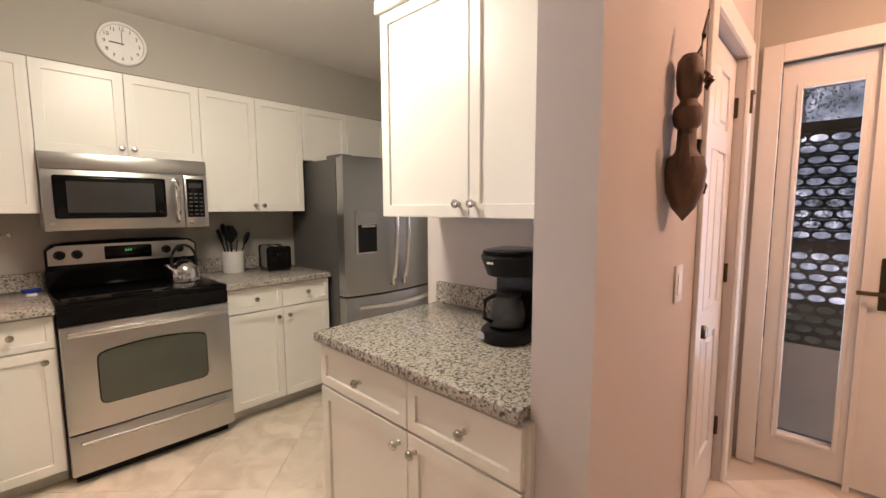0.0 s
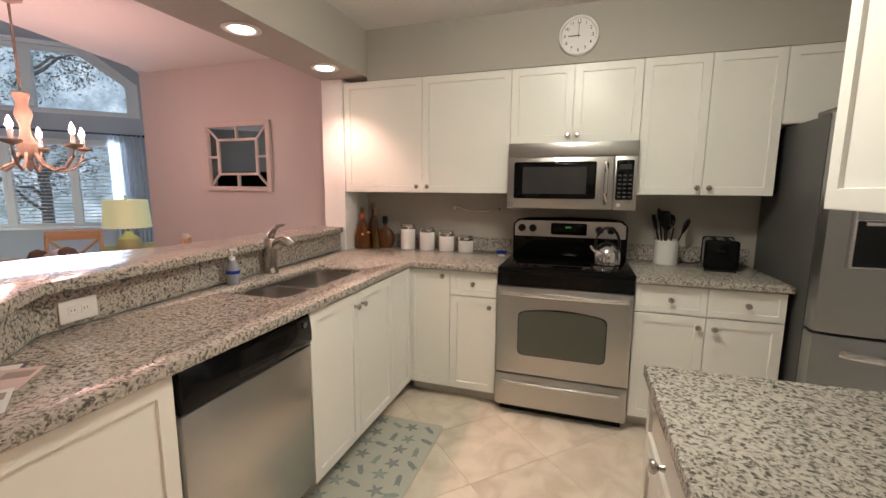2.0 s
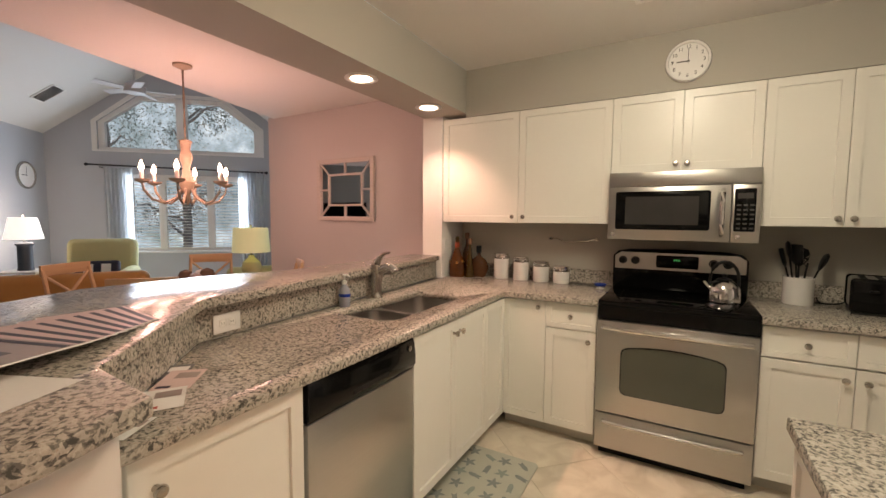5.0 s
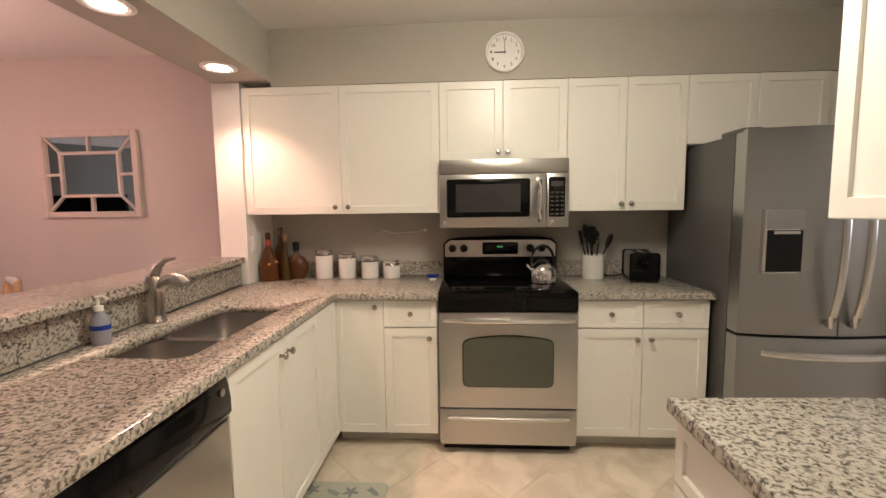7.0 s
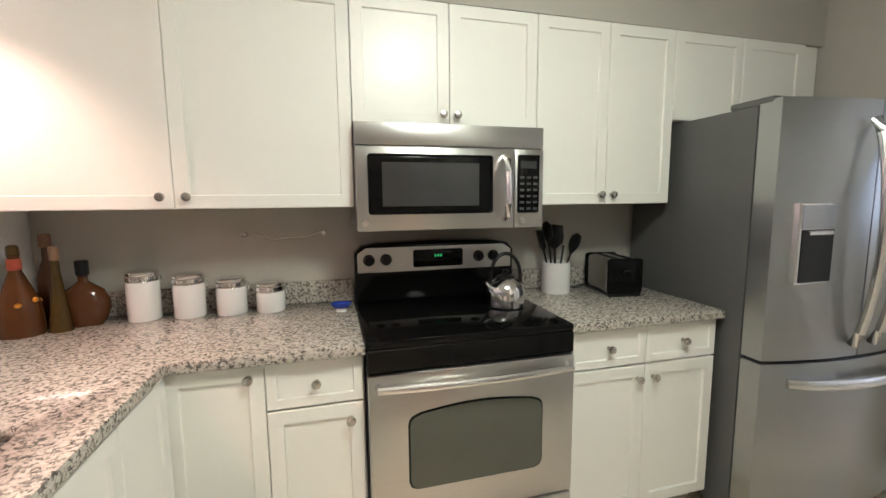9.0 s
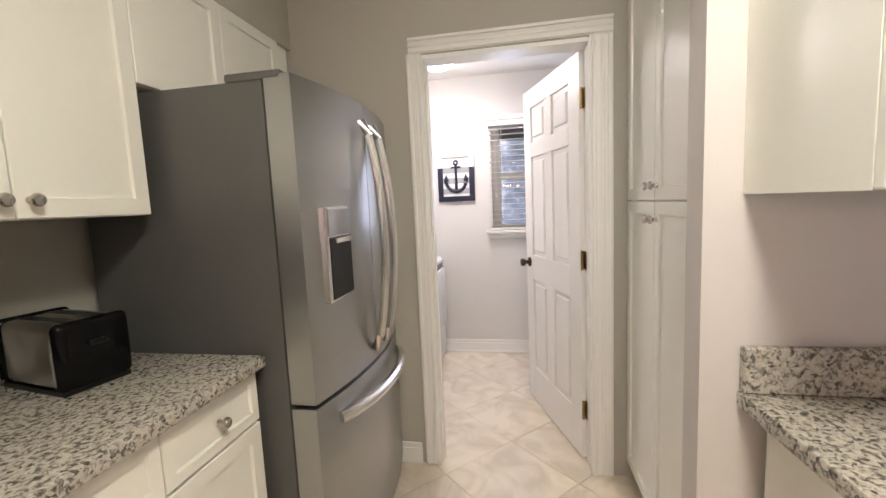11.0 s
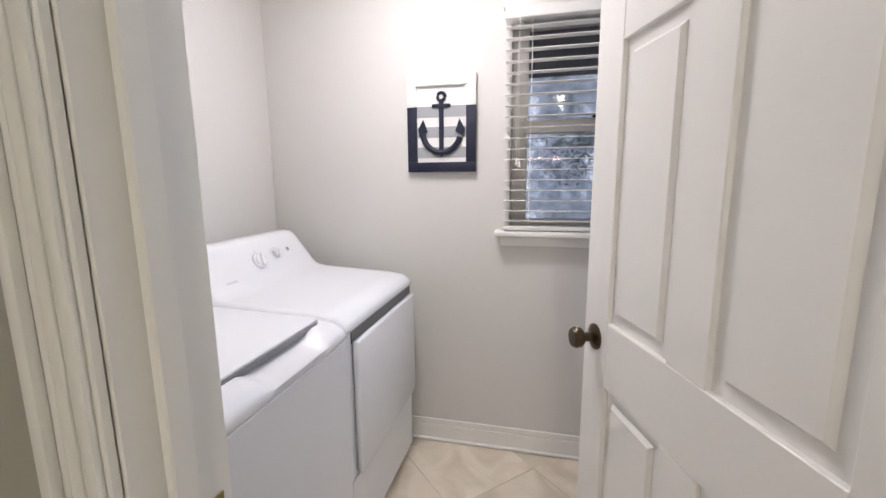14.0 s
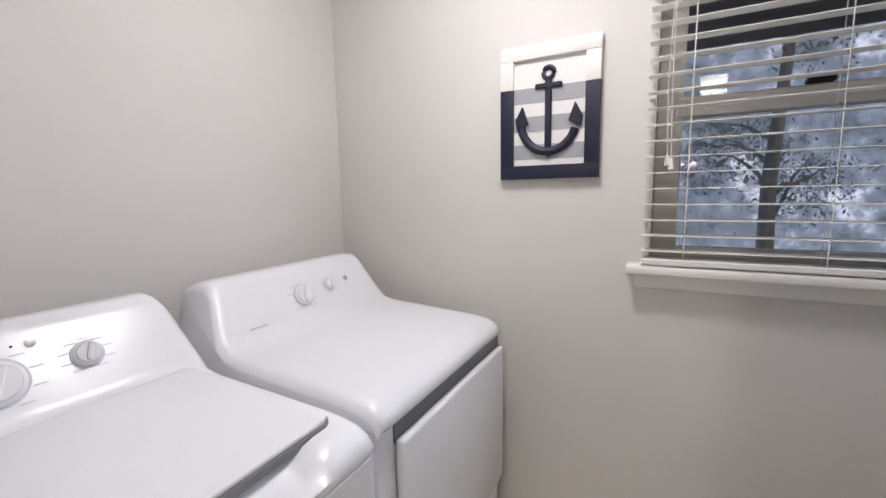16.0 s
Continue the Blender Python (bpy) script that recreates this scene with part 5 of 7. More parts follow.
glazed("door_2", "cream fixed sidelight with a tall glass pane", -3.385, -3.045, -3.338, -3.125, 0.19, 1.945)
glazed("door_3", "cream glazed front door with a bronze lever", -4.28, -3.412, -4.10, -3.62, 0.19, 1.945, -3.47)
structure("trim_front_door", wall_with_holes(bm_new(), -4.38, -2.965, 0, 2.16, [(-4.29, -3.045, -1, 2.075)], lambda bm, a0, a1, z0, z1: box(bm, 2.543, a0, z0, 2.5595, a1, z1, 0.003)), M["trim"], "white casing round the front door", "trim")
structure("trim_front_post", boxm(2.58, -3.411, 0, 2.66, -3.386, 2.075), M["trim"], "white post between sidelight and door", "trim")

# porch beyond the glass
M["porch_floor"] = material("blue_grey_porch_floor", (0.10, 0.16, 0.26), 0.6, var=0.1)
M["porch_white"] = material("white_porch_siding", (0.60, 0.66, 0.74), 0.6, var=0.05)
M["screen"] = material("dark_porch_lattice", (0.035, 0.045, 0.06), 0.5, var=0.1)
structure("porch_floor", boxm(2.71, -5.5, -0.60, 5.5, -2.4, -0.46), M["porch_floor"], "blue-grey painted porch floor", "floor")
structure("porch_wall", boxm(4.20, -5.5, -0.459, 4.30, -2.4, 0.27), M["porch_white"], "white low porch wall", "wall")
structure("porch_ceiling", boxm(2.71, -5.5, 2.5, 4.5, -2.4, 2.6), M["porch_white"], "white porch ceiling", "ceiling")


def lattice():
    g = thing("porch_screen", "dark lattice screen with oval openings above the porch wall", "screen", pose(4.22, -5.0, 0.271))
    verts, faces = [], []
    dy, dz, ry, rz = 0.125, 0.083, 0.054, 0.028
    def cell(cy, cz):
        n = 12
        b = len(verts)
        ring = [(cy + ry * math.cos(2 * math.pi * k / n), cz + rz * math.sin(2 * math.pi * k / n)) for k in range(n)]
        outer = []
        for k in range(n):
            a = 2 * math.pi * k / n
            c, s = math.cos(a), math.sin(a)
            f = min(dy / 2 / max(abs(c), 1e-6), dz / 2 / max(abs(s), 1e-6))
            outer.append((cy + max(-dy / 2, min(dy / 2, f * c)), cz + max(-dz / 2, min(dz / 2, f * s))))
        for x in (0.0, 0.02):
            verts.extend((x, p[0], p[1]) for p in ring)
            verts.extend((x, p[0], p[1]) for p in outer)
        for k in range(n):
            j = (k + 1) % n
            faces.append((b + k, b + n + k, b + n + j, b + j))
            faces.append((b + 2 * n + j, b + 3 * n + j, b + 3 * n + k, b + 2 * n + k))
            faces.append((b + k, b + j, b + 2 * n + j, b + 2 * n + k))
    for r in range(20):
        for c in range(21):
            if r == 9:
                continue
            cell(0.05 + c * dy + (dy / 2 if r % 2 else 0), 0.05 + r * dz)
    me = bpy.data.meshes.new("lattice_sheet")
    me.from_pydata(verts, [], faces)
    me.materials.append(M["screen"])
    o = new("lattice_sheet", me)
    o.parent = g
    part("rail", boxm(-0.01, 0, 0.05 + 8.5 * dz, 0.03, 2.15, 0.05 + 9.5 * dz), M["screen"], g)
    part("rail", boxm(-0.01, 0, 0.05 + 19.5 * dz, 0.03, 2.15, 0.05 + 20.5 * dz), M["screen"], g)
    part("rail", boxm(-0.01, 0, 0.0, 0.03, 2.15, 0.018), M["screen"], g)


lattice()
single("tension_bracket", tube(bm_new(), [(0, 0, 0), (0, 0, 0.10), (0.03, 0, 0.105), (0.06, 0, 0.10)], 0.007, 8), M["bronze"], "small bronze swing latch high on the closet door", "latch", pose(2.27, -2.966, 1.80))


# ---- laundry ----
# door casing and jambs
def casing(bm, y0, y1, z0, z1, x, vertical=True):
    """A stepped moulding proud of the wall towards -x, with two rounded beads."""
    box(bm, x - 0.012, y0, z0, x - 0.0005, y1, z1, 0.002)
    if vertical:
        w = y1 - y0
        for k, d in ((0.12, 0.020), (0.42, 0.017), (0.80, 0.023)):
            box(bm, x - d, y0 + w * k - 0.006, z0, x - 0.0115, y0 + w * k + 0.010, z1, 0.004, 2)
    else:
        h = z1 - z0
        for k, d in ((0.15, 0.020), (0.5, 0.017), (0.85, 0.023)):
            box(bm, x - d, y0, z0 + h * k - 0.008, x - 0.0115, y1, z0 + h * k + 0.008, 0.004, 2)


bm = bm_new()
casing(bm, DY1 - 0.014, DY1 + 0.060, 0, DH + 0.004, WX0)
casing(bm, DY0 - 0.085, DY0 + 0.014, 0, DH + 0.004, WX0)
casing(bm, DY0 - 0.085, DY1 + 0.048, DH + 0.0045, DH + 0.080, WX0, False)
structure("trim_laundry_door", bm, M["trim"], "white moulded casing round the laundry doorway", "trim")
bm = bm_new()
box(bm, WX0 + 0.0005, DY1 - 0.018, 0, WX1 + 0.008, DY1 - 0.0005, DH - 0.019)
box(bm, WX0 + 0.0005, DY0 + 0.0005, 0, WX1 + 0.008, DY0 + 0.018, DH - 0.019)
box(bm, WX0 + 0.0005, DY0 + 0.0005, DH - 0.0185, WX1 + 0.008, DY1 - 0.0005, DH - 0.0005)
box(bm, WX0 + 0.035, DY1 - 0.030, 0, WX0 + 0.065, DY1 - 0.0182, DH - 0.03, 0.002)
structure("trim_laundry_jamb", bm, M["trim"], "white door jamb with a stop", "trim")
single("strike_plate", boxm(-0.014, -0.0015, -0.028, 0.014, 0.0005, 0.028, 0.001), M["brass"], "brass strike plate set in the door jamb", "strike plate", pose(WX0 + 0.09, DY1 - 0.0192, 0.94))

d4 = tagged(new("door_4"), "white six-panel laundry door standing open", "door", "", "structure")
d4.matrix_world = pose(2.488, DY0 + 0.010, 0.010, 0, 0, 18.7)
part("slab", panel_door(0.76, 2.015, rows=((0.23, 0.825), (0.985, 1.60), (1.69, 1.90)), stile=0.115), M["door"], d4)
door_knob(d4, 0.70, 0.932, 0.035, M["bronze"])
for z in (0.26, 1.03, 1.80):
    h = part("hinge", boxm(-0.002, 0.002, z - 0.045, 0.0, 0.034, z + 0.045, 0.0008), M["brass"], d4, "aged brass hinge")
    part("hinge_pin", lathe(bm_new(), [(0.0065, z - 0.048), (0.0065, z + 0.048)], 10, (-0.008, 0.030, 0)), M["brass"], h)
    part("hinge_leaf", boxm(-0.045, 0.016, z - 0.045, -0.010, 0.019, z + 0.045), M["brass"], h)

# baseboards
def baseboard(name, x0, y0, x1, y1):
    bm = bm_new()
    box(bm, x0, y0, 0.0, x1, y1, 0.085, 0.002)
    cx, cy = (x0 + x1) / 2, (y0 + y1) / 2
    if x1 - x0 < y1 - y0:
        box(bm, x0 + (0.004 if x0 > 3 else 0), y0, 0.0855, x1 - (0 if x0 > 3 else 0.004), y1, 0.115, 0.003)
    else:
        box(bm, x0, y0, 0.0855, x1, y1, 0.115, 0.003)
    structure(name, bm, M["trim"], "white painted baseboard", "baseboard")


baseboard("baseboard_laundry", LX1 - 0.015, -2.219, LX1 - 0.0005, -0.016)
baseboard("baseboard_laundry_north", 2.476, -0.0155, LX1 - 0.016, -0.0005)
baseboard("baseboard_kitchen", WX0 - 0.013, -0.895, WX0 - 0.0005, -0.02)
structure("trim_shoe_laundry", boxm(LX1 - 0.028, -2.219, 0.0, LX1 - 0.0155, -0.03, 0.018, 0.005), M["trim"], "white shoe moulding at the floor", "trim")


def machine(name, label, m, W, washer):
    """Top-loading washer or its matching dryer; front at local y = 0."""
    g = thing(name, label, name.replace("_", " "), m, "laundry pair")
    D = 0.60
    zt = 0.893 if not washer else 0.922
    part("cabinet", boxm(0.004, 0.006, 0.03, W - 0.004, D, zt - 0.045, 0.008, 2), M["white"], g)
    for fx in (0.05, W - 0.05):
        part("foot", lathe(bm_new(), [(0.02, 0), (0.018, 0.031)], 12, (fx, 0.06, 0)), M["blackm"], g)
        part("foot", lathe(bm_new(), [(0.02, 0), (0.018, 0.031)], 12, (fx, D - 0.06, 0)), M["blackm"], g)
    # top shell with the rising console, lofted across the width
    if washer:
        prof = [(0.0, zt - 0.046), (-0.003, zt - 0.030), (0.010, zt - 0.010), (0.035, zt + 0.002), (0.062, zt + 0.008), (0.10, zt + 0.012), (0.42, zt + 0.020), (0.478, zt + 0.028), (0.502, zt + 0.05), (0.570, zt + 0.168), (0.590, zt + 0.186), (0.625, zt + 0.190), (0.675, zt + 0.17), (0.685, zt + 0.0), (0.685, zt - 0.046)]
    else:
        prof = [(-0.004, zt - 0.045), (-0.010, zt - 0.03), (0.0, zt - 0.012), (0.03, zt + 0.006), (0.09, zt + 0.014), (0.42, zt + 0.032), (0.468, zt + 0.042), (0.498, zt + 0.068), (0.564, zt + 0.185), (0.585, zt + 0.202), (0.625, zt + 0.206), (0.675, zt + 0.19), (0.685, zt + 0.02), (0.685, zt - 0.045)]
    bm = bm_new()
    ends = [0.0, 0.003, 0.010, 0.022, 0.040]
    xs = ends + [0.04 + (W - 0.08) * k / 24 for k in range(1, 24)] + [W - e for e in reversed(ends)]
    rings = []
    for x in xs:
        e = min(x, W - x)
        drop = 0.022 * max(0.0, 1 - e / 0.030) ** 2.2
        dip = 0.0
        if washer:
            k = max(0.0, min(1.0, (x - 0.29) / 0.05)) * max(0.0, min(1.0, (0.57 - x) / 0.05))
            dip = 0.024 * k * k * (3 - 2 * k)
        ring = []
        for y, z in prof:
            zz = z - (drop if z > zt - 0.04 else 0.0)
            if 0.0 < y < 0.09:
                zz -= dip
            xx = x
            if z > zt + 0.06:
                q = min(1, (z - zt - 0.06) / 0.12)
                xx = W / 2 + (x - W / 2) * (1 - 0.10 * q * q)
            ring.append(bm.verts.new((xx, y + (0.010 * max(0.0, 1 - e / 0.030) ** 2 if y < 0.02 else 0.0), zz)))
        rings.append(ring)
    for r0, r1 in zip(rings, rings[1:]):
        for i in range(len(prof)):
            j = (i + 1) % len(prof)
            bm.faces.new((r0[i], r0[j], r1[j], r1[i]))
    bm.faces.new(rings[0])
    bm.faces.new(list(reversed(rings[-1])))
    bmesh.ops.recalc_face_normals(bm, faces=bm.faces)
    top = part("top", bm, M["white"], g, "white enamel top with a raised console", 62)
    # dials on the sloping console
    def on_console(x, f):
        y = (0.502 + 0.068 * f) if washer else (0.498 + 0.066 * f)
        z = (zt + 0.05 + 0.118 * f) if washer else (zt + 0.068 + 0.117 * f)
        return pose(x, y, z, -29)
    def dial(x, f, r):
        k = part("dial", turn(lathe(bm_new(), [(r, 0.0), (r, 0.006), (r * 0.82, 0.010), (r * 0.78, 0.014), (0, 0.015)], 28, (0, 0, 0), "y"), on_console(x, f)), M["dialw"], top, "white dial with a chrome skirt")
        part("dial_skirt", turn(lathe(bm_new(), [(r * 1.12, 0.0005), (r * 1.12, 0.003), (r * 1.0, 0.004)], 28, (0, 0, 0), "y"), on_console(x, f)), M["greyprint"], k)
        part("dial_grip", turn(boxm(-r * 0.18, -0.024, -r * 0.75, r * 0.18, -0.013, r * 0.75, 0.003), on_console(x, f) @ pose(0, 0, 0, 0, 20, 0)), M["dialw"], k)
        for q in range(9):
            a = radians(-60 + q * 37)
            px, pz = r * 1.45 * math.cos(a), r * 1.35 * math.sin(a)
            if abs(pz) < 0.05:
                part("dial_mark", turn(boxm(px - 0.010, -0.0016, pz - 0.0010, px + 0.010, -0.0008, pz + 0.0010), on_console(x, f)), M["greyprint"], top)
    if washer:
        dial(0.218, 0.40, 0.026)
        dial(0.348, 0.44, 0.039)
        dial(0.475, 0.50, 0.024)
        for bx in (0.265, 0.405):
            part("button", turn(lathe(bm_new(), [(0.008, 0), (0.008, 0.004), (0, 0.0045)], 16, (0, 0, 0), "y"), on_console(bx, 0.86)), M["steel_lt"], top)
        for q in range(6):
            part("indicator", turn(lathe(bm_new(), [(0.0022, 0), (0.0022, 0.0015)], 8, (0, 0, 0), "y"), on_console(0.285 + 0.019 * q, 0.86)), M["blackm"], top)
        part("logo_bar", turn(boxm(-0.03, -0.0016, -0.003, 0.03, -0.0008, 0.003), on_console(0.10, 0.16)), M["greyprint"], top)
        # lid with a raised lip and a grip notch
        def rounded(e, r):
            x0, x1, y0, y1 = 0.040 - e, W - 0.040 + e, 0.066 - e, 0.492 + e
            pts = []
            for cx, cy, a0 in ((x1 - r, y0 + r, -90), (x1 - r, y1 - r, 0), (x0 + r, y1 - r, 90), (x0 + r, y0 + r, 180)):
                pts += [(cx + r * math.cos(radians(a0 + 15 * k)), cy + r * math.sin(radians(a0 + 15 * k))) for k in range(7)]
            return pts
        tilt = pose(0, 0, zt + 0.0095, 1.43)
        part("lid", turn(prism(bm_new(), rounded(0.0, 0.026), 0.0024, 0.0105, 0.003), tilt), M["white"], g, "white lid with rounded corners")
        # dark slab under the lid: the seam's shade put into its colour
        part("lid_gap", turn(prism(bm_new(), rounded(0.003, 0.028), -0.012, 0.0022, 0.0005), tilt), M["shade_gap"], g, "dark slab standing for the shade in the gap round the lid")
        part("front_panel", boxm(0.02, -0.001, 0.05, W - 0.02, 0.0055, zt - 0.05, 0.002), M["white"], g)
    else:
        dial(0.318, 0.40, 0.032)
        dial(0.440, 0.50, 0.020)
        part("button", turn(lathe(bm_new(), [(0.009, 0), (0.009, 0.004), (0, 0.0045)], 16, (0, 0, 0), "y"), on_console(0.525, 0.54)), M["steel_lt"], top)
        part("logo_bar", turn(boxm(-0.028, -0.0016, -0.003, 0.028, -0.0008, 0.003), on_console(0.13, 0.02)), M["greyprint"], top)
        part("handle_slot", boxm(0.06, 0.002, zt - 0.095, W - 0.012, 0.0058, zt - 0.048), M["slot_grey"], g, "dark grip slot above the door")
        part("door", boxm(0.06, -0.020, 0.33, W - 0.014, 0.004, zt - 0.085, 0.010, 3), M["white"], g, "white dryer door")
        part("lower_panel", boxm(0.02, 0.001, 0.05, W - 0.02, 0.0055, 0.32, 0.002), M["white"], g)
    return g


M["dialw"] = material("dial_white", (0.80, 0.81, 0.83), 0.25, var=0.02)
M["greyprint"] = material("grey_print", (0.56, 0.58, 0.62), 0.5)
# dark grey that stands for the shade in the washer lid's seam
M["shade_gap"] = material("lid_gap_shade", (0.22, 0.22, 0.23), 0.5)
M["slot_grey"] = material("grey_grip_channel", (0.16, 0.165, 0.17), 0.5)
machine("washing_machine", "white top-loading washer with three dials", pose(2.494, -0.812, 0), 0.672, True)
machine("tumble_dryer", "white front-door dryer with two dials beside the wall", pose(3.228, -0.762, 0), 0.690, False)


def anchor_picture():
    g = thing("anchor_picture", "white and navy framed anchor picture on grey stripes", "picture", pose(LX1 - 0.001, -0.738, 1.364, 0, 0, -90))
    W, H, F = 0.318, 0.424, 0.044
    part("backing", boxm(F - 0.004, -0.010, F - 0.004, W - F + 0.004, -0.001, H - F + 0.004), M["paper"], g)
    n = 7
    for i in range(n):
        if i % 2 == 1:
            z0 = F + 0.02 + (H - 2 * F - 0.02) * (i - 1) / n
            part("stripe", boxm(F, -0.0112, z0, W - F, -0.0101, z0 + (H - 2 * F) / n), M["grey"], g)
    zc = H * 0.685
    def rail(name, pts, mat):
        bm = prism(bm_new(), [(x, -z) for x, z in pts], 0, 0.022, 0.002)
        turn(bm, pose(0, -0.023, 0, -90))
        part(name, bm, mat, g)
    rail("frame_bottom", [(0, 0), (W, 0), (W, F), (0, F)], M["navy"])
    rail("frame_side", [(0, F + 0.0003), (F, F + 0.0003), (F, zc), (0, zc)], M["navy"])
    rail("frame_side", [(W - F, F + 0.0003), (W, F + 0.0003), (W, zc), (W - F, zc)], M["navy"])
    rail("frame_side", [(0, zc + 0.0003), (F, zc + 0.0003), (F, H - F), (0, H - F)], M["trim"])
    rail("frame_side", [(W - F, zc + 0.0003), (W, zc + 0.0003), (W, H - F), (W - F, H - F)], M["trim"])
    rail("frame_top", [(0, H - F + 0.0003), (W, H - F + 0.0003), (W, H), (0, H)], M["trim"])
    # the anchor
    cx = W / 2
    bm = bm_new()
    y = -0.014
    tube(bm, [(cx + 0.016 * math.cos(radians(a)), y, 0.305 + 0.016 * math.sin(radians(a))) for a in range(0, 361, 30)], 0.007, 8)
    box(bm, cx - 0.010, y - 0.005, 0.085, cx + 0.010, y + 0.003, 0.292, 0.003)
    box(bm, cx - 0.040, y - 0.006, 0.262, cx + 0.040, y + 0.003, 0.276, 0.003)
    arc = [(cx + 0.082 * math.cos(radians(a)), y, 0.165 + 0.085 * math.sin(radians(a))) for a in range(188, 353, 12)]
    tube(bm, arc, 0.0125, 8)
    for s in (-1, 1):
        b2 = prism(bm_new(), [(cx + s * 0.094, -0.145), (cx + s * 0.060, -0.165), (cx + s * 0.078, -0.215), (cx + s * 0.10, -0.175)], 0, 0.009)
        turn(b2, pose(0, y - 0.006, 0, -90))
        tmp = bpy.data.meshes.new("tmp")
        b2.to_mesh(tmp)
        b2.free()
        bm.from_mesh(tmp)
        bpy.data.meshes.remove(tmp)
    b2 = prism(bm_new(), [(cx - 0.03, -0.09), (cx + 0.03, -0.09), (cx, -0.062)], 0, 0.010)
    turn(b2, pose(0, y - 0.007, 0, -90))
    tmp = bpy.data.meshes.new("tmp")
    b2.to_mesh(tmp)
    b2.free()
    bm.from_mesh(tmp)
    bpy.data.meshes.remove(tmp)
    bmesh.ops.recalc_face_normals(bm, faces=bm.faces)
    turn(bm, Matrix.Translation((cx, 0, H / 2)) @ Matrix.Diagonal((1.08, 1, 1.09, 1)) @ Matrix.Translation((-cx, 0, -0.194)))
    part("anchor", bm, M["navy"], g, "flat navy anchor cut-out")


anchor_picture()


# window in the laundry
def laundry_window():
    y0, y1, z0, z1 = WIN
    w = tagged(new("window_1"), "white double-hung laundry window", "window", "", "structure")
    w.matrix_world = pose(LX1, 0, 0)
    M["vinyl"] = material("window_vinyl", (0.62, 0.60, 0.56), 0.4, var=0.03)
    bm = bm_new()
    for a in ((y0 + 0.001, z0 + 0.001, y0 + 0.06, z1 - 0.001), (y1 - 0.07, z0 + 0.001, y1 - 0.001, z1 - 0.001), (y0 + 0.06, z0 + 0.001, y1 - 0.07, z0 + 0.045), (y0 + 0.06, z1 - 0.04, y1 - 0.07, z1 - 0.001)):
        box(bm, 0.07, a[0], a[1], 0.115, a[2], a[3], 0.003)
    fr = part("window_frame", bm, M["vinyl"], w)
    zm = 1.56
    part("meeting_rail", boxm(0.06, y0 + 0.05, zm - 0.028, 0.112, y1 - 0.05, zm + 0.028, 0.003), M["vinyl"], w)
    part("sash_lock", boxm(0.045, (y0 + y1) / 2 - 0.03, zm + 0.0285, 0.075, (y0 + y1) / 2 + 0.03, zm + 0.045, 0.004), M["blackm"], w)
    for a, b in ((z0 + 0.045, zm - 0.028), (zm + 0.028, z1 - 0.04)):
        p = part("pane", boxm(0.088, y0 + 0.05, a, 0.092, y1 - 0.05, b), M["glass"], w)
        p.visible_shadow = False
    bm = boxm(-0.062, y0 - 0.075, z0 - 0.026, 0.069, y1 + 0.062, z0 - 0.0005, 0.005, 2)
    part("window_sill", bm, M["trim"], w)
    part("apron", boxm(-0.022, y0 - 0.05, z0 - 0.072, -0.0005, y1 + 0.038, z0 - 0.0265, 0.004, 2), M["trim"], w)
    part("head_trim", boxm(-0.05, y0 - 0.045, z1 + 0.012, -0.0005, y1 + 0.036, z1 + 0.050, 0.005, 2), M["trim"], w)
    # blind
    b = thing("window_blind", "white wide-slat blind lowered with slats open", "blind", pose(LX1 - 0.045, 0, 0))
    y0, y1 = y0 - 0.028, y1 + 0.028
    part("head_rail", boxm(-0.045, y0 + 0.004, z1 - 0.045, 0.035, y1 - 0.004, z1 - 0.002, 0.003), M["trim"], b)
    n = 19
    for i in range(n):
        z = z0 + 0.045 + (z1 - z0 - 0.11) * i / (n - 1)
        part("slat", turn(boxm(-0.025, y0 + 0.006, -0.0014, 0.025, y1 - 0.006, 0.0014, 0.0008), pose(0.012, 0, z, 0, -1)), M["trim"], b)
    part("bottom_rail", boxm(-0.014, y0 + 0.006, z0 + 0.004, 0.038, y1 - 0.006, z0 + 0.022, 0.003), M["trim"], b)
    for ly in (y1 - 0.115, (y0 + y1) / 2 - 0.02, y0 + 0.115):
        for x in (-0.014, 0.038):
            part("ladder_cord", tube(bm_new(), [(x, ly, z0 + 0.012), (x, ly, z1 - 0.03)], 0.0012, 5), M["trim"], b)
    for q, zz in ((0.062, 1.405), (0.072, 1.395)):
        c = part("pull_cord", tube(bm_new(), [(-0.047, y1 - q, zz), (-0.047, y1 - q + 0.006, 1.6), (-0.046, y1 - 0.066, z1 - 0.03)], 0.0012, 5), M["trim"], b)
        part("tassel", lathe(bm_new(), [(0.003, 0.02), (0.006, 0.005), (0.007, -0.008), (0, -0.009)], 10, (-0.047, y1 - q, zz - 0.01)), M["trim"], c)


laundry_window()


# ---- dining and living rooms ----
LM = pose(0.45, -3.12, 0, 0, 0, 45)
SWAP = Matrix(((1, 0, 0, 0), (0, 0, 1, 0), (0, 1, 0, 0), (0, 0, 0, 1)))


def upright(pts, d0, d1):
    """An outline in (u, z), given depth from d0 to d1."""
    bm = prism(bm_new(), pts, d0, d1)
    turn(bm, SWAP)
    bmesh.ops.recalc_face_normals(bm, faces=bm.faces)
    return bm


def join(bm, other):
    me = bpy.data.meshes.new("tmp")
    other.to_mesh(me)
    other.free()
    bm.from_mesh(me)
    bpy.data.meshes.remove(me)
    return bm


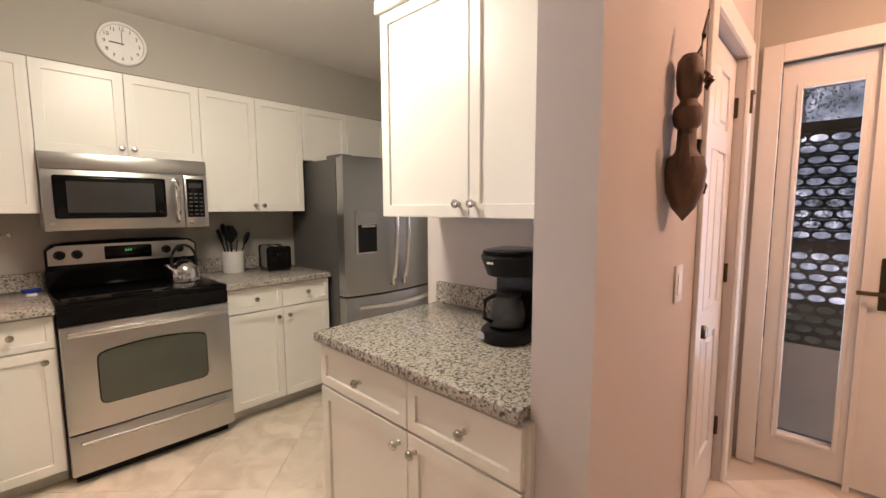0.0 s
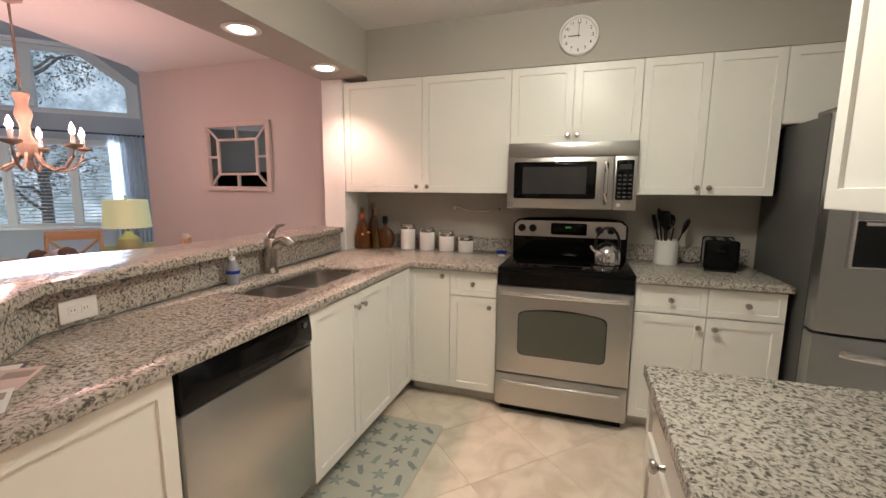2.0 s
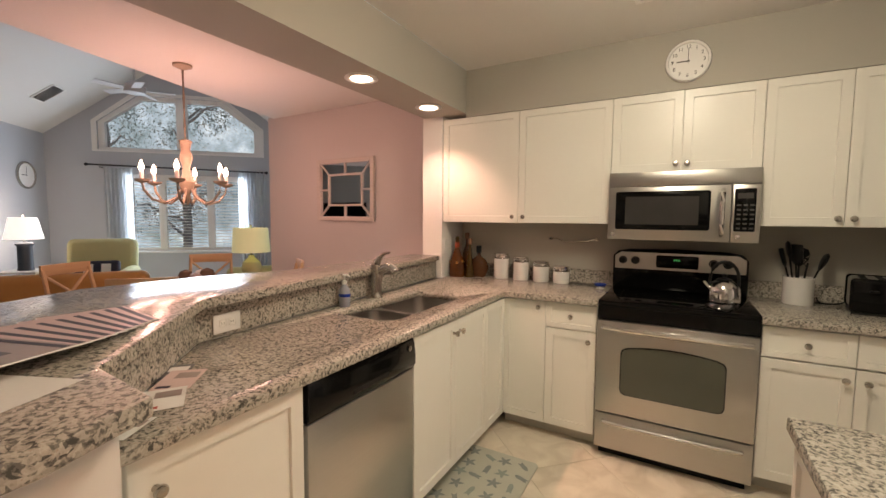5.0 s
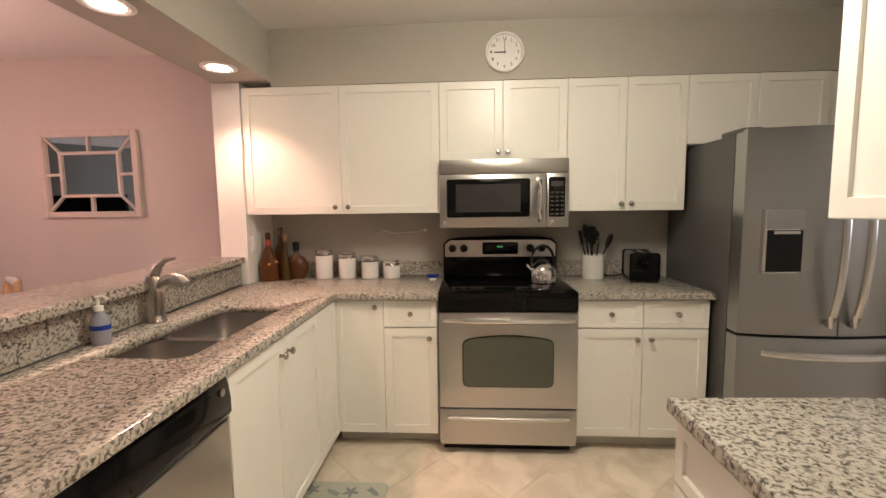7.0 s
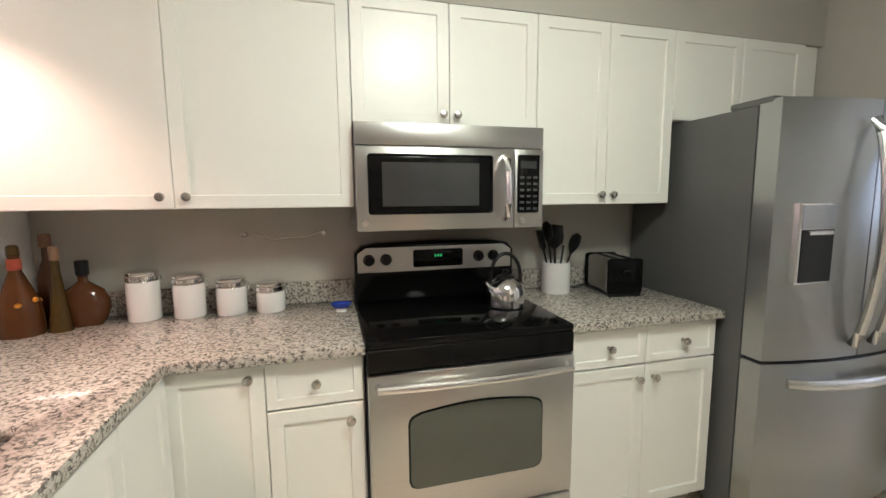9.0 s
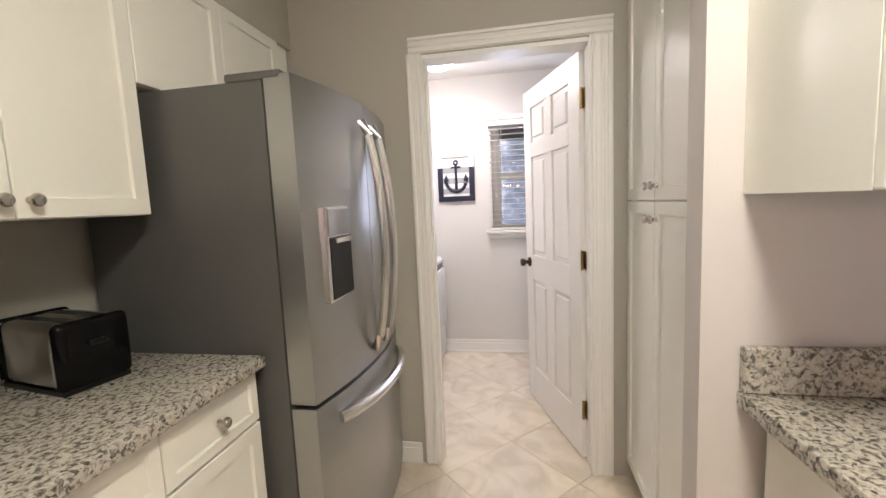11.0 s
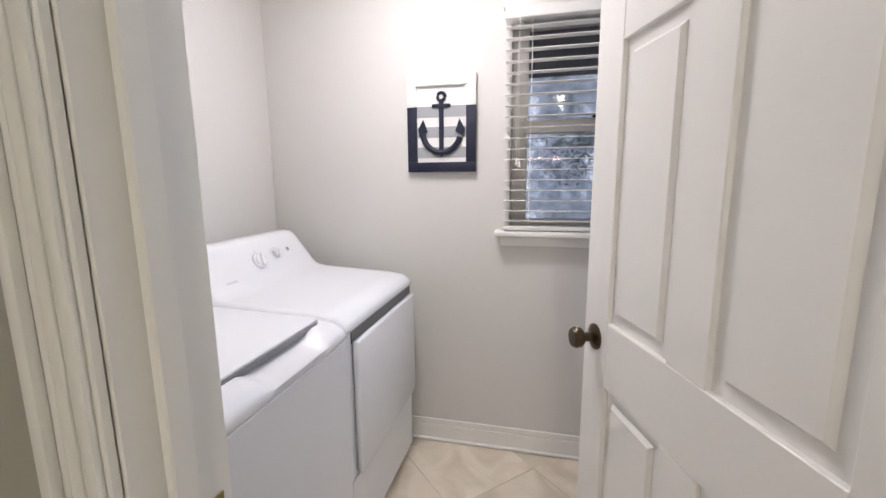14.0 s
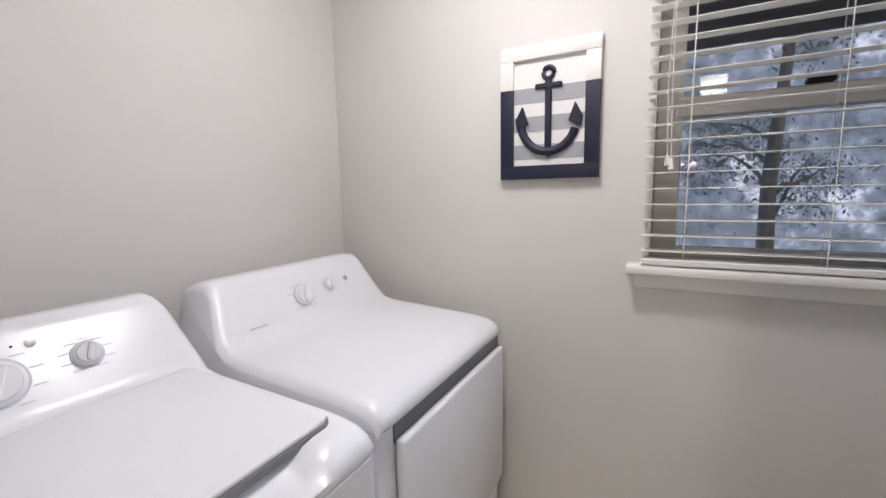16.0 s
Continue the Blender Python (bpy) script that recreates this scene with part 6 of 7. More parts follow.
WD = 8.40
LW = (-3.44, -1.55, 0.76, 2.10)
bm = wall_with_holes(bm_new(), -4.72, -0.50, 0, 2.50, [LW], lambda bm, a0, a1, z0, z1: box(bm, a0, WD, z0, a1, WD + 0.15, z1))
join(bm, upright([(-4.72, 2.5), (-3.85, 2.5), (-3.85, 2.96), (-3.24, 3.43), (-2.585, 3.43), (-2.585, 4.25), (-4.72, 2.66)], WD, WD + 0.15))
join(bm, upright([(-0.50, 2.5), (-0.50, 2.60), (-2.584, 4.25), (-2.584, 3.43), (-1.94, 3.43), (-1.32, 2.96), (-1.32, 2.5)], WD, WD + 0.15))
structure("wall_window", bm, M["wall_liv"], "grey gable wall with a large window", "wall", LM)
structure("wall_living_west", boxm(-4.72, 7.0, 0, -4.60, WD, 2.72), M["wall_liv"], "grey living room wall with a clock", "wall", LM)
structure("wall_living_return", boxm(-10.4, 7.0, 0, -4.721, 7.12, 4.2), M["wall_liv"], "grey living room wall", "wall", LM)
structure("wall_living_east", boxm(-0.60, 5.30, 0, -0.48, WD - 0.001, 2.72), M["wall_liv"], "grey living room side wall", "wall", LM)
structure("ceiling_vault", join(upright([(-4.9, 2.50), (-2.58, 4.16), (-2.58, 4.24), (-4.9, 2.58)], 1.5, WD - 0.001), upright([(-0.30, 2.50), (-0.30, 2.58), (-2.579, 4.24), (-2.579, 4.16)], 1.5, WD - 0.001)), M["ceil"], "white vaulted living room ceiling", "ceiling", LM)
structure("ceiling_roof", prism(bm_new(), [LP(-10.5, 7.2)[:2], LP(-4.75, 7.2)[:2], LP(-4.75, 8.6)[:2], LP(-0.45, 8.6)[:2], LP(-0.45, 5.2)[:2], (-1.2, 0.3), (-1.2, -5.35), (-11.9, -5.35)], 4.30, 4.40), M["ceil"], "plain roof slab closing the living room", "roof")
structure("baseboard_living", boxm(-4.599, 7.0, 0, -4.585, WD - 0.001, 0.12, 0.003), M["trim"], "white living room baseboard", "baseboard", LM)


def big_window():
    w = tagged(new("window_2"), "white triple living room window under a cut-corner transom", "window", "", "structure")
    w.matrix_world = LM
    u0, u1, z0, z1 = LW
    def ring(a, b, c, d, t):
        bm = bm_new()
        for q in ((a, c, a + t, d), (b - t, c, b, d), (a + t, c, b - t, c + t), (a + t, d - t, b - t, d)):
            box(bm, q[0], WD + 0.03, q[1], q[2], WD + 0.11, q[3], 0.003)
        return bm
    cuts = [u0 + 0.001, u0 + 0.50, u1 - 0.62, u1 - 0.001]
    for a, b in zip(cuts, cuts[1:]):
        part("window_frame", ring(a, b, z0 + 0.001, z1 - 0.001, 0.055), M["trim"], w)
        p = part("pane", boxm(a + 0.055, WD + 0.068, z0 + 0.056, b - 0.055, WD + 0.074, z1 - 0.056), M["glass"], w)
        p.visible_shadow = False
    part("window_sill", boxm(u0 - 0.08, WD - 0.06, z0 - 0.035, u1 + 0.08, WD + 0.029, z0 - 0.0005, 0.004), M["trim"], w)
    # transom: trim strips along the cut-corner outline
    out = [(-3.85, 2.5), (-3.85, 2.96), (-3.24, 3.43), (-1.94, 3.43), (-1.32, 2.96), (-1.32, 2.5)]
    c = (-2.585, 2.85)
    for (a, b) in zip(out, out[1:] + out[:1]):
        ia = (a[0] + (c[0] - a[0]) * 0.075, a[1] + (c[1] - a[1]) * 0.12)
        ib = (b[0] + (c[0] - b[0]) * 0.075, b[1] + (c[1] - b[1]) * 0.12)
        oa = (a[0] + (a[0] - c[0]) * 0.06, a[1] + (a[1] - c[1]) * 0.10)
        ob2 = (b[0] + (b[0] - c[0]) * 0.06, b[1] + (b[1] - c[1]) * 0.10)
        part("transom_frame", upright([a, b, ib, ia], WD + 0.03, WD + 0.11), M["trim"], w)
        part("transom_trim", upright([oa, ob2, b, a], WD - 0.02, WD - 0.001), M["trim"], w)
    part("mullion", boxm(-2.66, WD - 0.01, 2.56, -2.51, WD + 0.11, 3.36), M["trim"], w)
    p = part("pane", upright([(q[0] * 0.97 - 0.075, q[1]) for q in out], WD + 0.068, WD + 0.074), M["glass"], w)
    p.visible_shadow = False
    # blinds in the three lights
    for k, (a, b) in enumerate(zip(cuts, cuts[1:])):
        g = thing("window_blind", "white slatted blind in the living room window", "blind", LM, "living room blinds")
        part("head_rail", boxm(a + 0.06, WD + 0.004, z1 - 0.10, b - 0.06, WD + 0.028, z1 - 0.058), M["trim"], g)
        for i in range(22):
            z = z0 + 0.09 + (z1 - z0 - 0.22) * i / 21
            part("slat", turn(boxm(a + 0.06, -0.012, -0.001, b - 0.06, 0.012, 0.001), pose(0, WD + 0.016, z, 28)), M["trim"], g)


big_window()

def sheer_material():
    m = bpy.data.materials.new("sheer_white_curtain")
    m.use_nodes = True
    n, l = m.node_tree.nodes, m.node_tree.links
    n.remove(n["Principled BSDF"])
    tc = n.new("ShaderNodeTexCoord")
    t = n.new("ShaderNodeTexNoise")
    t.inputs["Scale"].default_value = 14
    l.new(tc.outputs["Object"], t.inputs[0])
    r = n.new("ShaderNodeValToRGB")
    r.color_ramp.elements[0].color = (0.74, 0.77, 0.80, 1)
    r.color_ramp.elements[1].color = (0.84, 0.86, 0.88, 1)
    l.new(t.outputs[0], r.inputs[0])
    d, tr, tp = n.new("ShaderNodeBsdfDiffuse"), n.new("ShaderNodeBsdfTranslucent"), n.new("ShaderNodeBsdfTransparent")
    l.new(r.outputs[0], d.inputs["Color"])
    l.new(r.outputs[0], tr.inputs["Color"])
    a, b = n.new("ShaderNodeMixShader"), n.new("ShaderNodeMixShader")
    a.inputs[0].default_value, b.inputs[0].default_value = 0.5, 0.25
    l.new(d.outputs[0], a.inputs[1])
    l.new(tr.outputs[0], a.inputs[2])
    l.new(a.outputs[0], b.inputs[1])
    l.new(tp.outputs[0], b.inputs[2])
    l.new(b.outputs[0], n["Material Output"].inputs[0])
    return m


M["sheer"] = sheer_material()
M["iron"] = material("dark_iron", (0.02, 0.02, 0.022), 0.5)
g = thing("curtain_rod", "black iron curtain rod above the living room window", "curtain rod", LM)
part("rod", tube(bm_new(), [(-3.97, WD - 0.09, 2.23), (-1.22, WD - 0.09, 2.18)], 0.014, 10), M["iron"], g)
for u, z in ((-3.99, 2.23), (-1.20, 2.18)):
    part("finial", lathe(bm_new(), [(0, -0.03), (0.025, -0.015), (0.028, 0), (0.025, 0.015), (0, 0.03)], 14, (u, WD - 0.09, z)), M["iron"], g)
for u in (-3.8, -2.55, -1.4):
    part("bracket", tube(bm_new(), [(u, WD - 0.001, 2.19), (u, WD - 0.09, 2.19)], 0.008, 6), M["iron"], g)


def curtain(u0, u1):
    bm = bm_new()
    n, rows = 48, 10
    grid = []
    for j in range(rows + 1):
        z = 0.02 + (2.185 - 0.02) * j / rows
        row = []
        for i in range(n + 1):
            k = i / n
            u = u0 + (u1 - u0) * k
            amp = 0.022 + 0.010 * (1 - j / rows)
            d = WD - 0.09 + amp * math.sin(k * 2 * math.pi * 7 + 0.6 * math.sin(j * 0.7))
            row.append(bm.verts.new((u, d, z)))
        grid.append(row)
    for j in range(rows):
        for i in range(n):
            bm.faces.new((grid[j][i], grid[j][i + 1], grid[j + 1][i + 1], grid[j + 1][i]))
    bmesh.ops.solidify(bm, geom=bm.faces[:], thickness=0.004)
    single("curtain", bm, M["sheer"], "white sheer curtain hanging in soft folds to the floor", "curtain", LM, "living room curtains", 60)


curtain(-3.74, -3.33)
curtain(-1.68, -1.22)

c = clock(LM @ pose(-4.5985, 7.92, 1.99, 0, 0, 90), 0.21, M["whitem"], M["nickel"], "round grey-rimmed wall clock on the living room wall", False)
vent(LM @ pose(-4.0, 7.46, 3.140, 0, -35.6, 0), 0.36, 0.30, 9)


def ceiling_fan():
    g = thing("ceiling_fan", "grey ceiling fan hung from the vaulted ceiling", "ceiling fan", LM @ pose(-2.58, 6.6, 3.06))
    M["fanb"] = material("fan_grey_wood", (0.50, 0.50, 0.50), 0.5)
    part("downrod", lathe(bm_new(), [(0.012, 0.10), (0.012, 1.09)], 10), M["fanb"], g)
    part("motor", lathe(bm_new(), [(0.05, -0.06), (0.12, -0.04), (0.13, 0.04), (0.08, 0.09), (0.03, 0.12)], 24), M["fanb"], g)
    for k in range(5):
        part("blade", turn(turn(boxm(0.12, -0.055, -0.004, 0.46, 0.055, 0.004, 0.003), pose(0, 0, 0, 10)), pose(0, 0, 0, 0, 0, 72 * k + 10)), M["fanb"], g)


ceiling_fan()


def chandelier():
    M["chand"] = material("distressed_gold_wood", (0.36, 0.28, 0.21), 0.5, 0.2, var=0.25, scale=30)
    g = thing("chandelier", "six-arm candle chandelier with lit bulbs over the dining table", "chandelier", pose(CHAN[0], CHAN[1], 0))
    zc = CEIL + 0.03
    part("canopy", lathe(bm_new(), [(0.065, zc), (0.063, zc - 0.015), (0.03, zc - 0.03), (0.008, zc - 0.04)], 24), M["chand"], g)
    part("chain", lathe(bm_new(), [(0.006, 1.96), (0.009, 2.05), (0.006, 2.15), (0.009, 2.25), (0.006, 2.35), (0.008, zc - 0.04)], 8), M["chand"], g)
    part("column", lathe(bm_new(), [(0.0, 1.465), (0.010, 1.475), (0.018, 1.50), (0.012, 1.54), (0.045, 1.585), (0.055, 1.64), (0.03, 1.69), (0.025, 1.75), (0.045, 1.82), (0.028, 1.88), (0.04, 1.93), (0.045, 1.945), (0.012, 1.96)], 20), M["chand"], g, "turned gold wooden column")
    for k in range(6):
        a = radians(60 * k + 20)
        c, s = math.cos(a), math.sin(a)
        prof = [(0.03, 1.60), (0.075, 1.52), (0.15, 1.475), (0.225, 1.50), (0.275, 1.565), (0.285, 1.62)]
        arm = part("arm", tube(bm_new(), [(r * c, r * s, z) for r, z in prof], 0.009, 8), M["chand"], g)
        part("cup", lathe(bm_new(), [(0.012, 1.614), (0.045, 1.628), (0.052, 1.642), (0.015, 1.640)], 18, (0.285 * c, 0.285 * s, 0)), M["chand"], arm)
        part("candle_sleeve", lathe(bm_new(), [(0.013, 1.640), (0.013, 1.705)], 12, (0.285 * c, 0.285 * s, 0)), M["cer"], arm, "ivory candle sleeve")
        b = part("bulb", lathe(bm_new(), [(0.010, 1.705), (0.017, 1.722), (0.014, 1.745), (0.004, 1.772), (0, 1.777)], 12, (0.285 * c, 0.285 * s, 0)), M["bulb"], arm, "glowing flame bulb")
        b.visible_shadow = False


chandelier()


def mirror():
    g = thing("wall_mirror", "window-pane wall mirror in a whitewashed wooden frame", "mirror", pose(-2.995, 0.075, 1.345))
    W, H = 0.77, 0.635
    part("glass", boxm(0.02, -0.010, 0.02, W - 0.02, -0.002, H - 0.02), M["mirror"], g, "mirror glass")
    t = 0.045
    for nm, q in (("frame_side", (0, 0, t, H)), ("frame_side", (W - t, 0, W, H)), ("frame_rail", (t, 0, W - t, t)), ("frame_rail", (t, H - t, W - t, H))):
        part(nm, boxm(q[0], -0.035, q[1], q[2], -0.0005, q[3], 0.004), M["frame_wood"], g)
    i = 0.15
    b = 0.022
    y0, y1 = -0.024, -0.0105
    for q in ((i, i, i + b, H - i), (W - i - b, i, W - i, H - i), (i + b, i, W - i - b, i + b), (i + b, H - i - b, W - i - b, H - i)):
        part("glazing_bar", boxm(q[0], y0, q[1], q[2], y1, q[3], 0.002), M["frame_wood"], g)
    for q in ((W / 2 - 0.01, t, W / 2 + 0.01, i), (W / 2 - 0.01, H - i, W / 2 + 0.01, H - t), (t, H / 2 - 0.01, i, H / 2 + 0.01), (W - i, H / 2 - 0.01, W - t, H / 2 + 0.01)):
        part("glazing_bar", boxm(q[0], y0, q[1], q[2], y1, q[3], 0.002), M["frame_wood"], g)
    for x0, z0, x1, z1 in ((t, t, i, i), (W - t, t, W - i, i), (t, H - t, i, H - i), (W - t, H - t, W - i, H - i)):
        part("glazing_bar", tube(bm_new(), [(x0, -0.017, z0), (x1, -0.017, z1)], 0.008, 6), M["frame_wood"], g)


mirror()

M["beech"] = material("honey_wood", (0.52, 0.34, 0.19), 0.45, var=0.12, scale=6, stretch=(1, 1, 8))
M["tan"] = material("tan_upholstery", (0.42, 0.22, 0.07), 0.8, var=0.1, scale=8, bump=0.3, bump_scale=300)
M["straw"] = material("pale_yellow_upholstery", (0.55, 0.53, 0.28), 0.85, var=0.06, scale=8, bump=0.3, bump_scale=300)
M["shade_w"] = material("lit_white_lampshade", (0.95, 0.93, 0.90), 0.8, emit=0.9)
M["shade_y"] = material("yellow_green_lampshade", (0.62, 0.64, 0.36), 0.8, emit=0.35)


def dining_chair(m):
    g = thing("dining_chair", "honey wood cross-back dining chair at the table", "chair", m, "chairs round the dining table")
    part("seat", boxm(-0.22, -0.20, 0.44, 0.22, 0.21, 0.475, 0.012, 2), M["beech"], g)
    for sx in (-0.195, 0.195):
        part("leg", tube(bm_new(), [(sx, -0.18, 0.44), (sx * 1.03, -0.19, 0.0)], 0.020, 8, 0.015), M["beech"], g)
        part("leg", tube(bm_new(), [(sx, 0.26, 0.0), (sx, 0.20, 0.45), (sx, 0.22, 0.70), (sx * 0.98, 0.27, 0.93)], 0.019, 8, 0.015), M["beech"], g)
    bm = prism(bm_new(), [(-0.205 + 0.41 * k / 10, 0.265 + 0.03 * math.sin(math.pi * k / 10)) for k in range(11)] + [(0.205 - 0.41 * k / 10, 0.285 + 0.03 * math.sin(math.pi * k / 10)) for k in range(11)], 0.885, 0.975, 0.004)
    part("top_rail", bm, M["beech"], g)
    part("lower_rail", boxm(-0.19, 0.205, 0.53, 0.19, 0.225, 0.57, 0.004), M["beech"], g)
    for s in (-1, 1):
        part("cross_bar", tube(bm_new(), [(-0.185 * s, 0.215, 0.56), (0, 0.238, 0.73), (0.185 * s, 0.27, 0.895)], 0.012, 8), M["beech"], g)


dining_chair(LM @ pose(-1.98, 4.12, 0, 0, 0, 68))
dining_chair(LM @ pose(-1.28, 4.72, 0, 0, 0, 8))
dining_chair(LM @ pose(-1.28, 3.42, 0, 0, 0, 184))
dining_chair(LM @ pose(-0.62, 4.05, 0, 0, 0, -80))


def dining_table():
    g = thing("dining_table", "round honey wood pedestal dining table", "table", LM @ pose(-1.27, 4.05, 0))
    part("tabletop", lathe(bm_new(), [(0.50, 0.715), (0.56, 0.72), (0.565, 0.745), (0.55, 0.752), (0, 0.752)], 48), M["beech"], g)
    part("pedestal", lathe(bm_new(), [(0.25, 0.0), (0.24, 0.04), (0.08, 0.10), (0.06, 0.30), (0.085, 0.50), (0.12, 0.66), (0.20, 0.715)], 28), M["beech"], g)
    single("table_runner", boxm(-0.18, -0.5, 0, 0.18, 0.5, 0.004), M["paper"], "white cloth runner on the dining table", "table runner", LM @ pose(-1.27, 4.05, 0.7525, 0, 0, 60))
    g = thing("centrepiece", "rustic bowl of dark woven balls on the dining table", "centrepiece", LM @ pose(-1.22, 4.15, 0.757))
    part("tray", lathe(bm_new(), [(0.10, 0), (0.17, 0.01), (0.21, 0.05), (0.20, 0.05), (0.16, 0.02), (0, 0.012)], 28), M["mask_wood"], g)
    for k, (x, y, r, mt) in enumerate(((-0.10, 0.02, 0.065, "mask_wood"), (0.0, -0.06, 0.055, "photo"), (0.07, 0.03, 0.07, "mask_wood"), (0.0, 0.09, 0.06, "frame_wood"))):
        part("ball", lathe(bm_new(), [(0, -r), (r * 0.7, -r * 0.7), (r, 0), (r * 0.7, r * 0.7), (0, r)], 14, (x, y, 0.02 + r)), M[mt], g)


dining_table()


def armchair(m, label, mat, pillow=True):
    g = thing("armchair", label, "armchair", m)
    part("base", boxm(-0.40, -0.38, 0.10, 0.40, 0.38, 0.34, 0.03, 3), mat, g)
    part("seat_cushion", boxm(-0.30, -0.42, 0.341, 0.30, 0.22, 0.48, 0.05, 4), mat, g)
    part("backrest", turn(boxm(-0.42, -0.10, 0.0, 0.42, 0.12, 0.72, 0.09, 5), pose(0, 0.30, 0.32, -10)), mat, g)
    for s in (-1, 1):
        part("armrest", boxm(s * 0.38 - 0.09, -0.42, 0.30, s * 0.38 + 0.09, 0.32, 0.63, 0.075, 5), mat, g)
        for y in (-0.32, 0.30):
            part("foot", lathe(bm_new(), [(0.018, 0.0), (0.028, 0.10)], 10, (s * 0.33, y, 0)), M["mask_wood"], g)
    if pillow:
        p = thing("throw_pillow", "navy and white patterned lumbar pillow on the armchair", "pillow", m @ pose(0, 0.06, 0.60, -15))
        part("cover", boxm(-0.26, -0.06, -0.13, 0.26, 0.05, 0.13, 0.05, 4), M["navy"], p)
        for x in (-0.10, 0.10):
            part("motif", boxm(x - 0.055, -0.064, -0.075, x + 0.055, -0.0602, 0.075, 0.001), M["paper"], p)


armchair(LM @ pose(-3.28, 6.95, 0, 0, 0, 12), "pale yellow upholstered armchair under the window", M["straw"])
armchair(LM @ pose(-1.02, 6.45, 0, 0, 0, -70), "pale yellow armchair beside the lamp table", M["straw"], False)


def sofa(m):
    g = thing("sofa", "tan upholstered sofa seen from behind", "sofa", m)
    W = 1.45
    part("base", boxm(-W / 2, -0.42, 0.08, W / 2, 0.42, 0.40, 0.03, 3), M["tan"], g)
    part("backrest", boxm(-W / 2, -0.44, 0.30, W / 2, -0.20, 0.80, 0.08, 5), M["tan"], g)
    for s in (-1, 1):
        part("armrest", boxm(s * (W / 2 - 0.10) - 0.10, -0.40, 0.30, s * (W / 2 - 0.10) + 0.10, 0.42, 0.62, 0.07, 5), M["tan"], g)
        part("seat_cushion", boxm(s * 0.26 - 0.25, -0.2, 0.401, s * 0.26 + 0.25, 0.40, 0.52, 0.05, 4), M["tan"], g)
        for y in (-0.36, 0.36):
            part("foot", lathe(bm_new(), [(0.02, 0.0), (0.025, 0.081)], 10, (s * (W / 2 - 0.08), y, 0)), M["mask_wood"], g)


sofa(LM @ pose(-2.72, 5.25, 0, 0, 0, 12))


def side_table(m, top, h, mat):
    g = thing("side_table", "small square side table holding a lamp", "side table", m)
    part("tabletop", boxm(-top / 2, -top / 2, h - 0.03, top / 2, top / 2, h, 0.005), mat, g)
    for sx in (-1, 1):
        for sy in (-1, 1):
            part("leg", boxm(sx * (top / 2 - 0.03) - 0.02, sy * (top / 2 - 0.03) - 0.02, 0, sx * (top / 2 - 0.03) + 0.02, sy * (top / 2 - 0.03) + 0.02, h - 0.0305), mat, g)
    part("shelf", boxm(-top / 2 + 0.02, -top / 2 + 0.02, 0.18, top / 2 - 0.02, top / 2 - 0.02, 0.20), mat, g)


def table_lamp(m, label, base_prof, base_mat, z0, z1, r0, r1, shade):
    g = thing("table_lamp", label, "lamp", m)
    part("base", lathe(bm_new(), base_prof, 24), base_mat, g)
    part("stem", lathe(bm_new(), [(0.012, base_prof[-1][1]), (0.012, z1 + 0.02), (0.02, z1 + 0.035), (0, z1 + 0.05)], 10), M["nickel"], g)
    s = part("shade", lathe(bm_new(), [(r0, z0), (r1, z1), (r1 - 0.004, z1), (r0 - 0.004, z0)], 32), shade, g, "glowing fabric shade")
    s.visible_shadow = False


side_table(LM @ pose(-4.22, 7.15, 0), 0.48, 0.60, M["trim"])
table_lamp(LM @ pose(-4.22, 7.15, 0.601), "table lamp with a white shade and dark column base", [(0.09, 0), (0.09, 0.02), (0.085, 0.03), (0.08, 0.34), (0.10, 0.36), (0.10, 0.38), (0.03, 0.40)], M["screen"], 0.44, 0.74, 0.21, 0.15, M["shade_w"])
side_table(LM @ pose(-1.02, 5.60, 0), 0.45, 0.62, M["mask_wood"])
table_lamp(LM @ pose(-1.02, 5.60, 0.621), "table lamp with a yellow-green drum shade", [(0.06, 0), (0.10, 0.05), (0.12, 0.12), (0.10, 0.20), (0.04, 0.25), (0.03, 0.28)], M["straw"], 0.32, 0.62, 0.22, 0.20, M["shade_y"])
lamp("table_lamp_bulb", "POINT", LP(-4.22, 7.15, 1.18), 10, (1.0, 0.85, 0.70), 0.05)

g = thing("television", "black flat-screen television on the living room wall", "television", pose(-7.6, -5.199, 0.85, 0, 0, 180))
part("housing", boxm(-0.80, -0.05, 0.0, 0.80, -0.001, 0.92, 0.008), M["blackm"], g)
part("screen", boxm(-0.785, -0.0515, 0.015, 0.785, -0.0502, 0.905), M["black"], g, "dark screen")

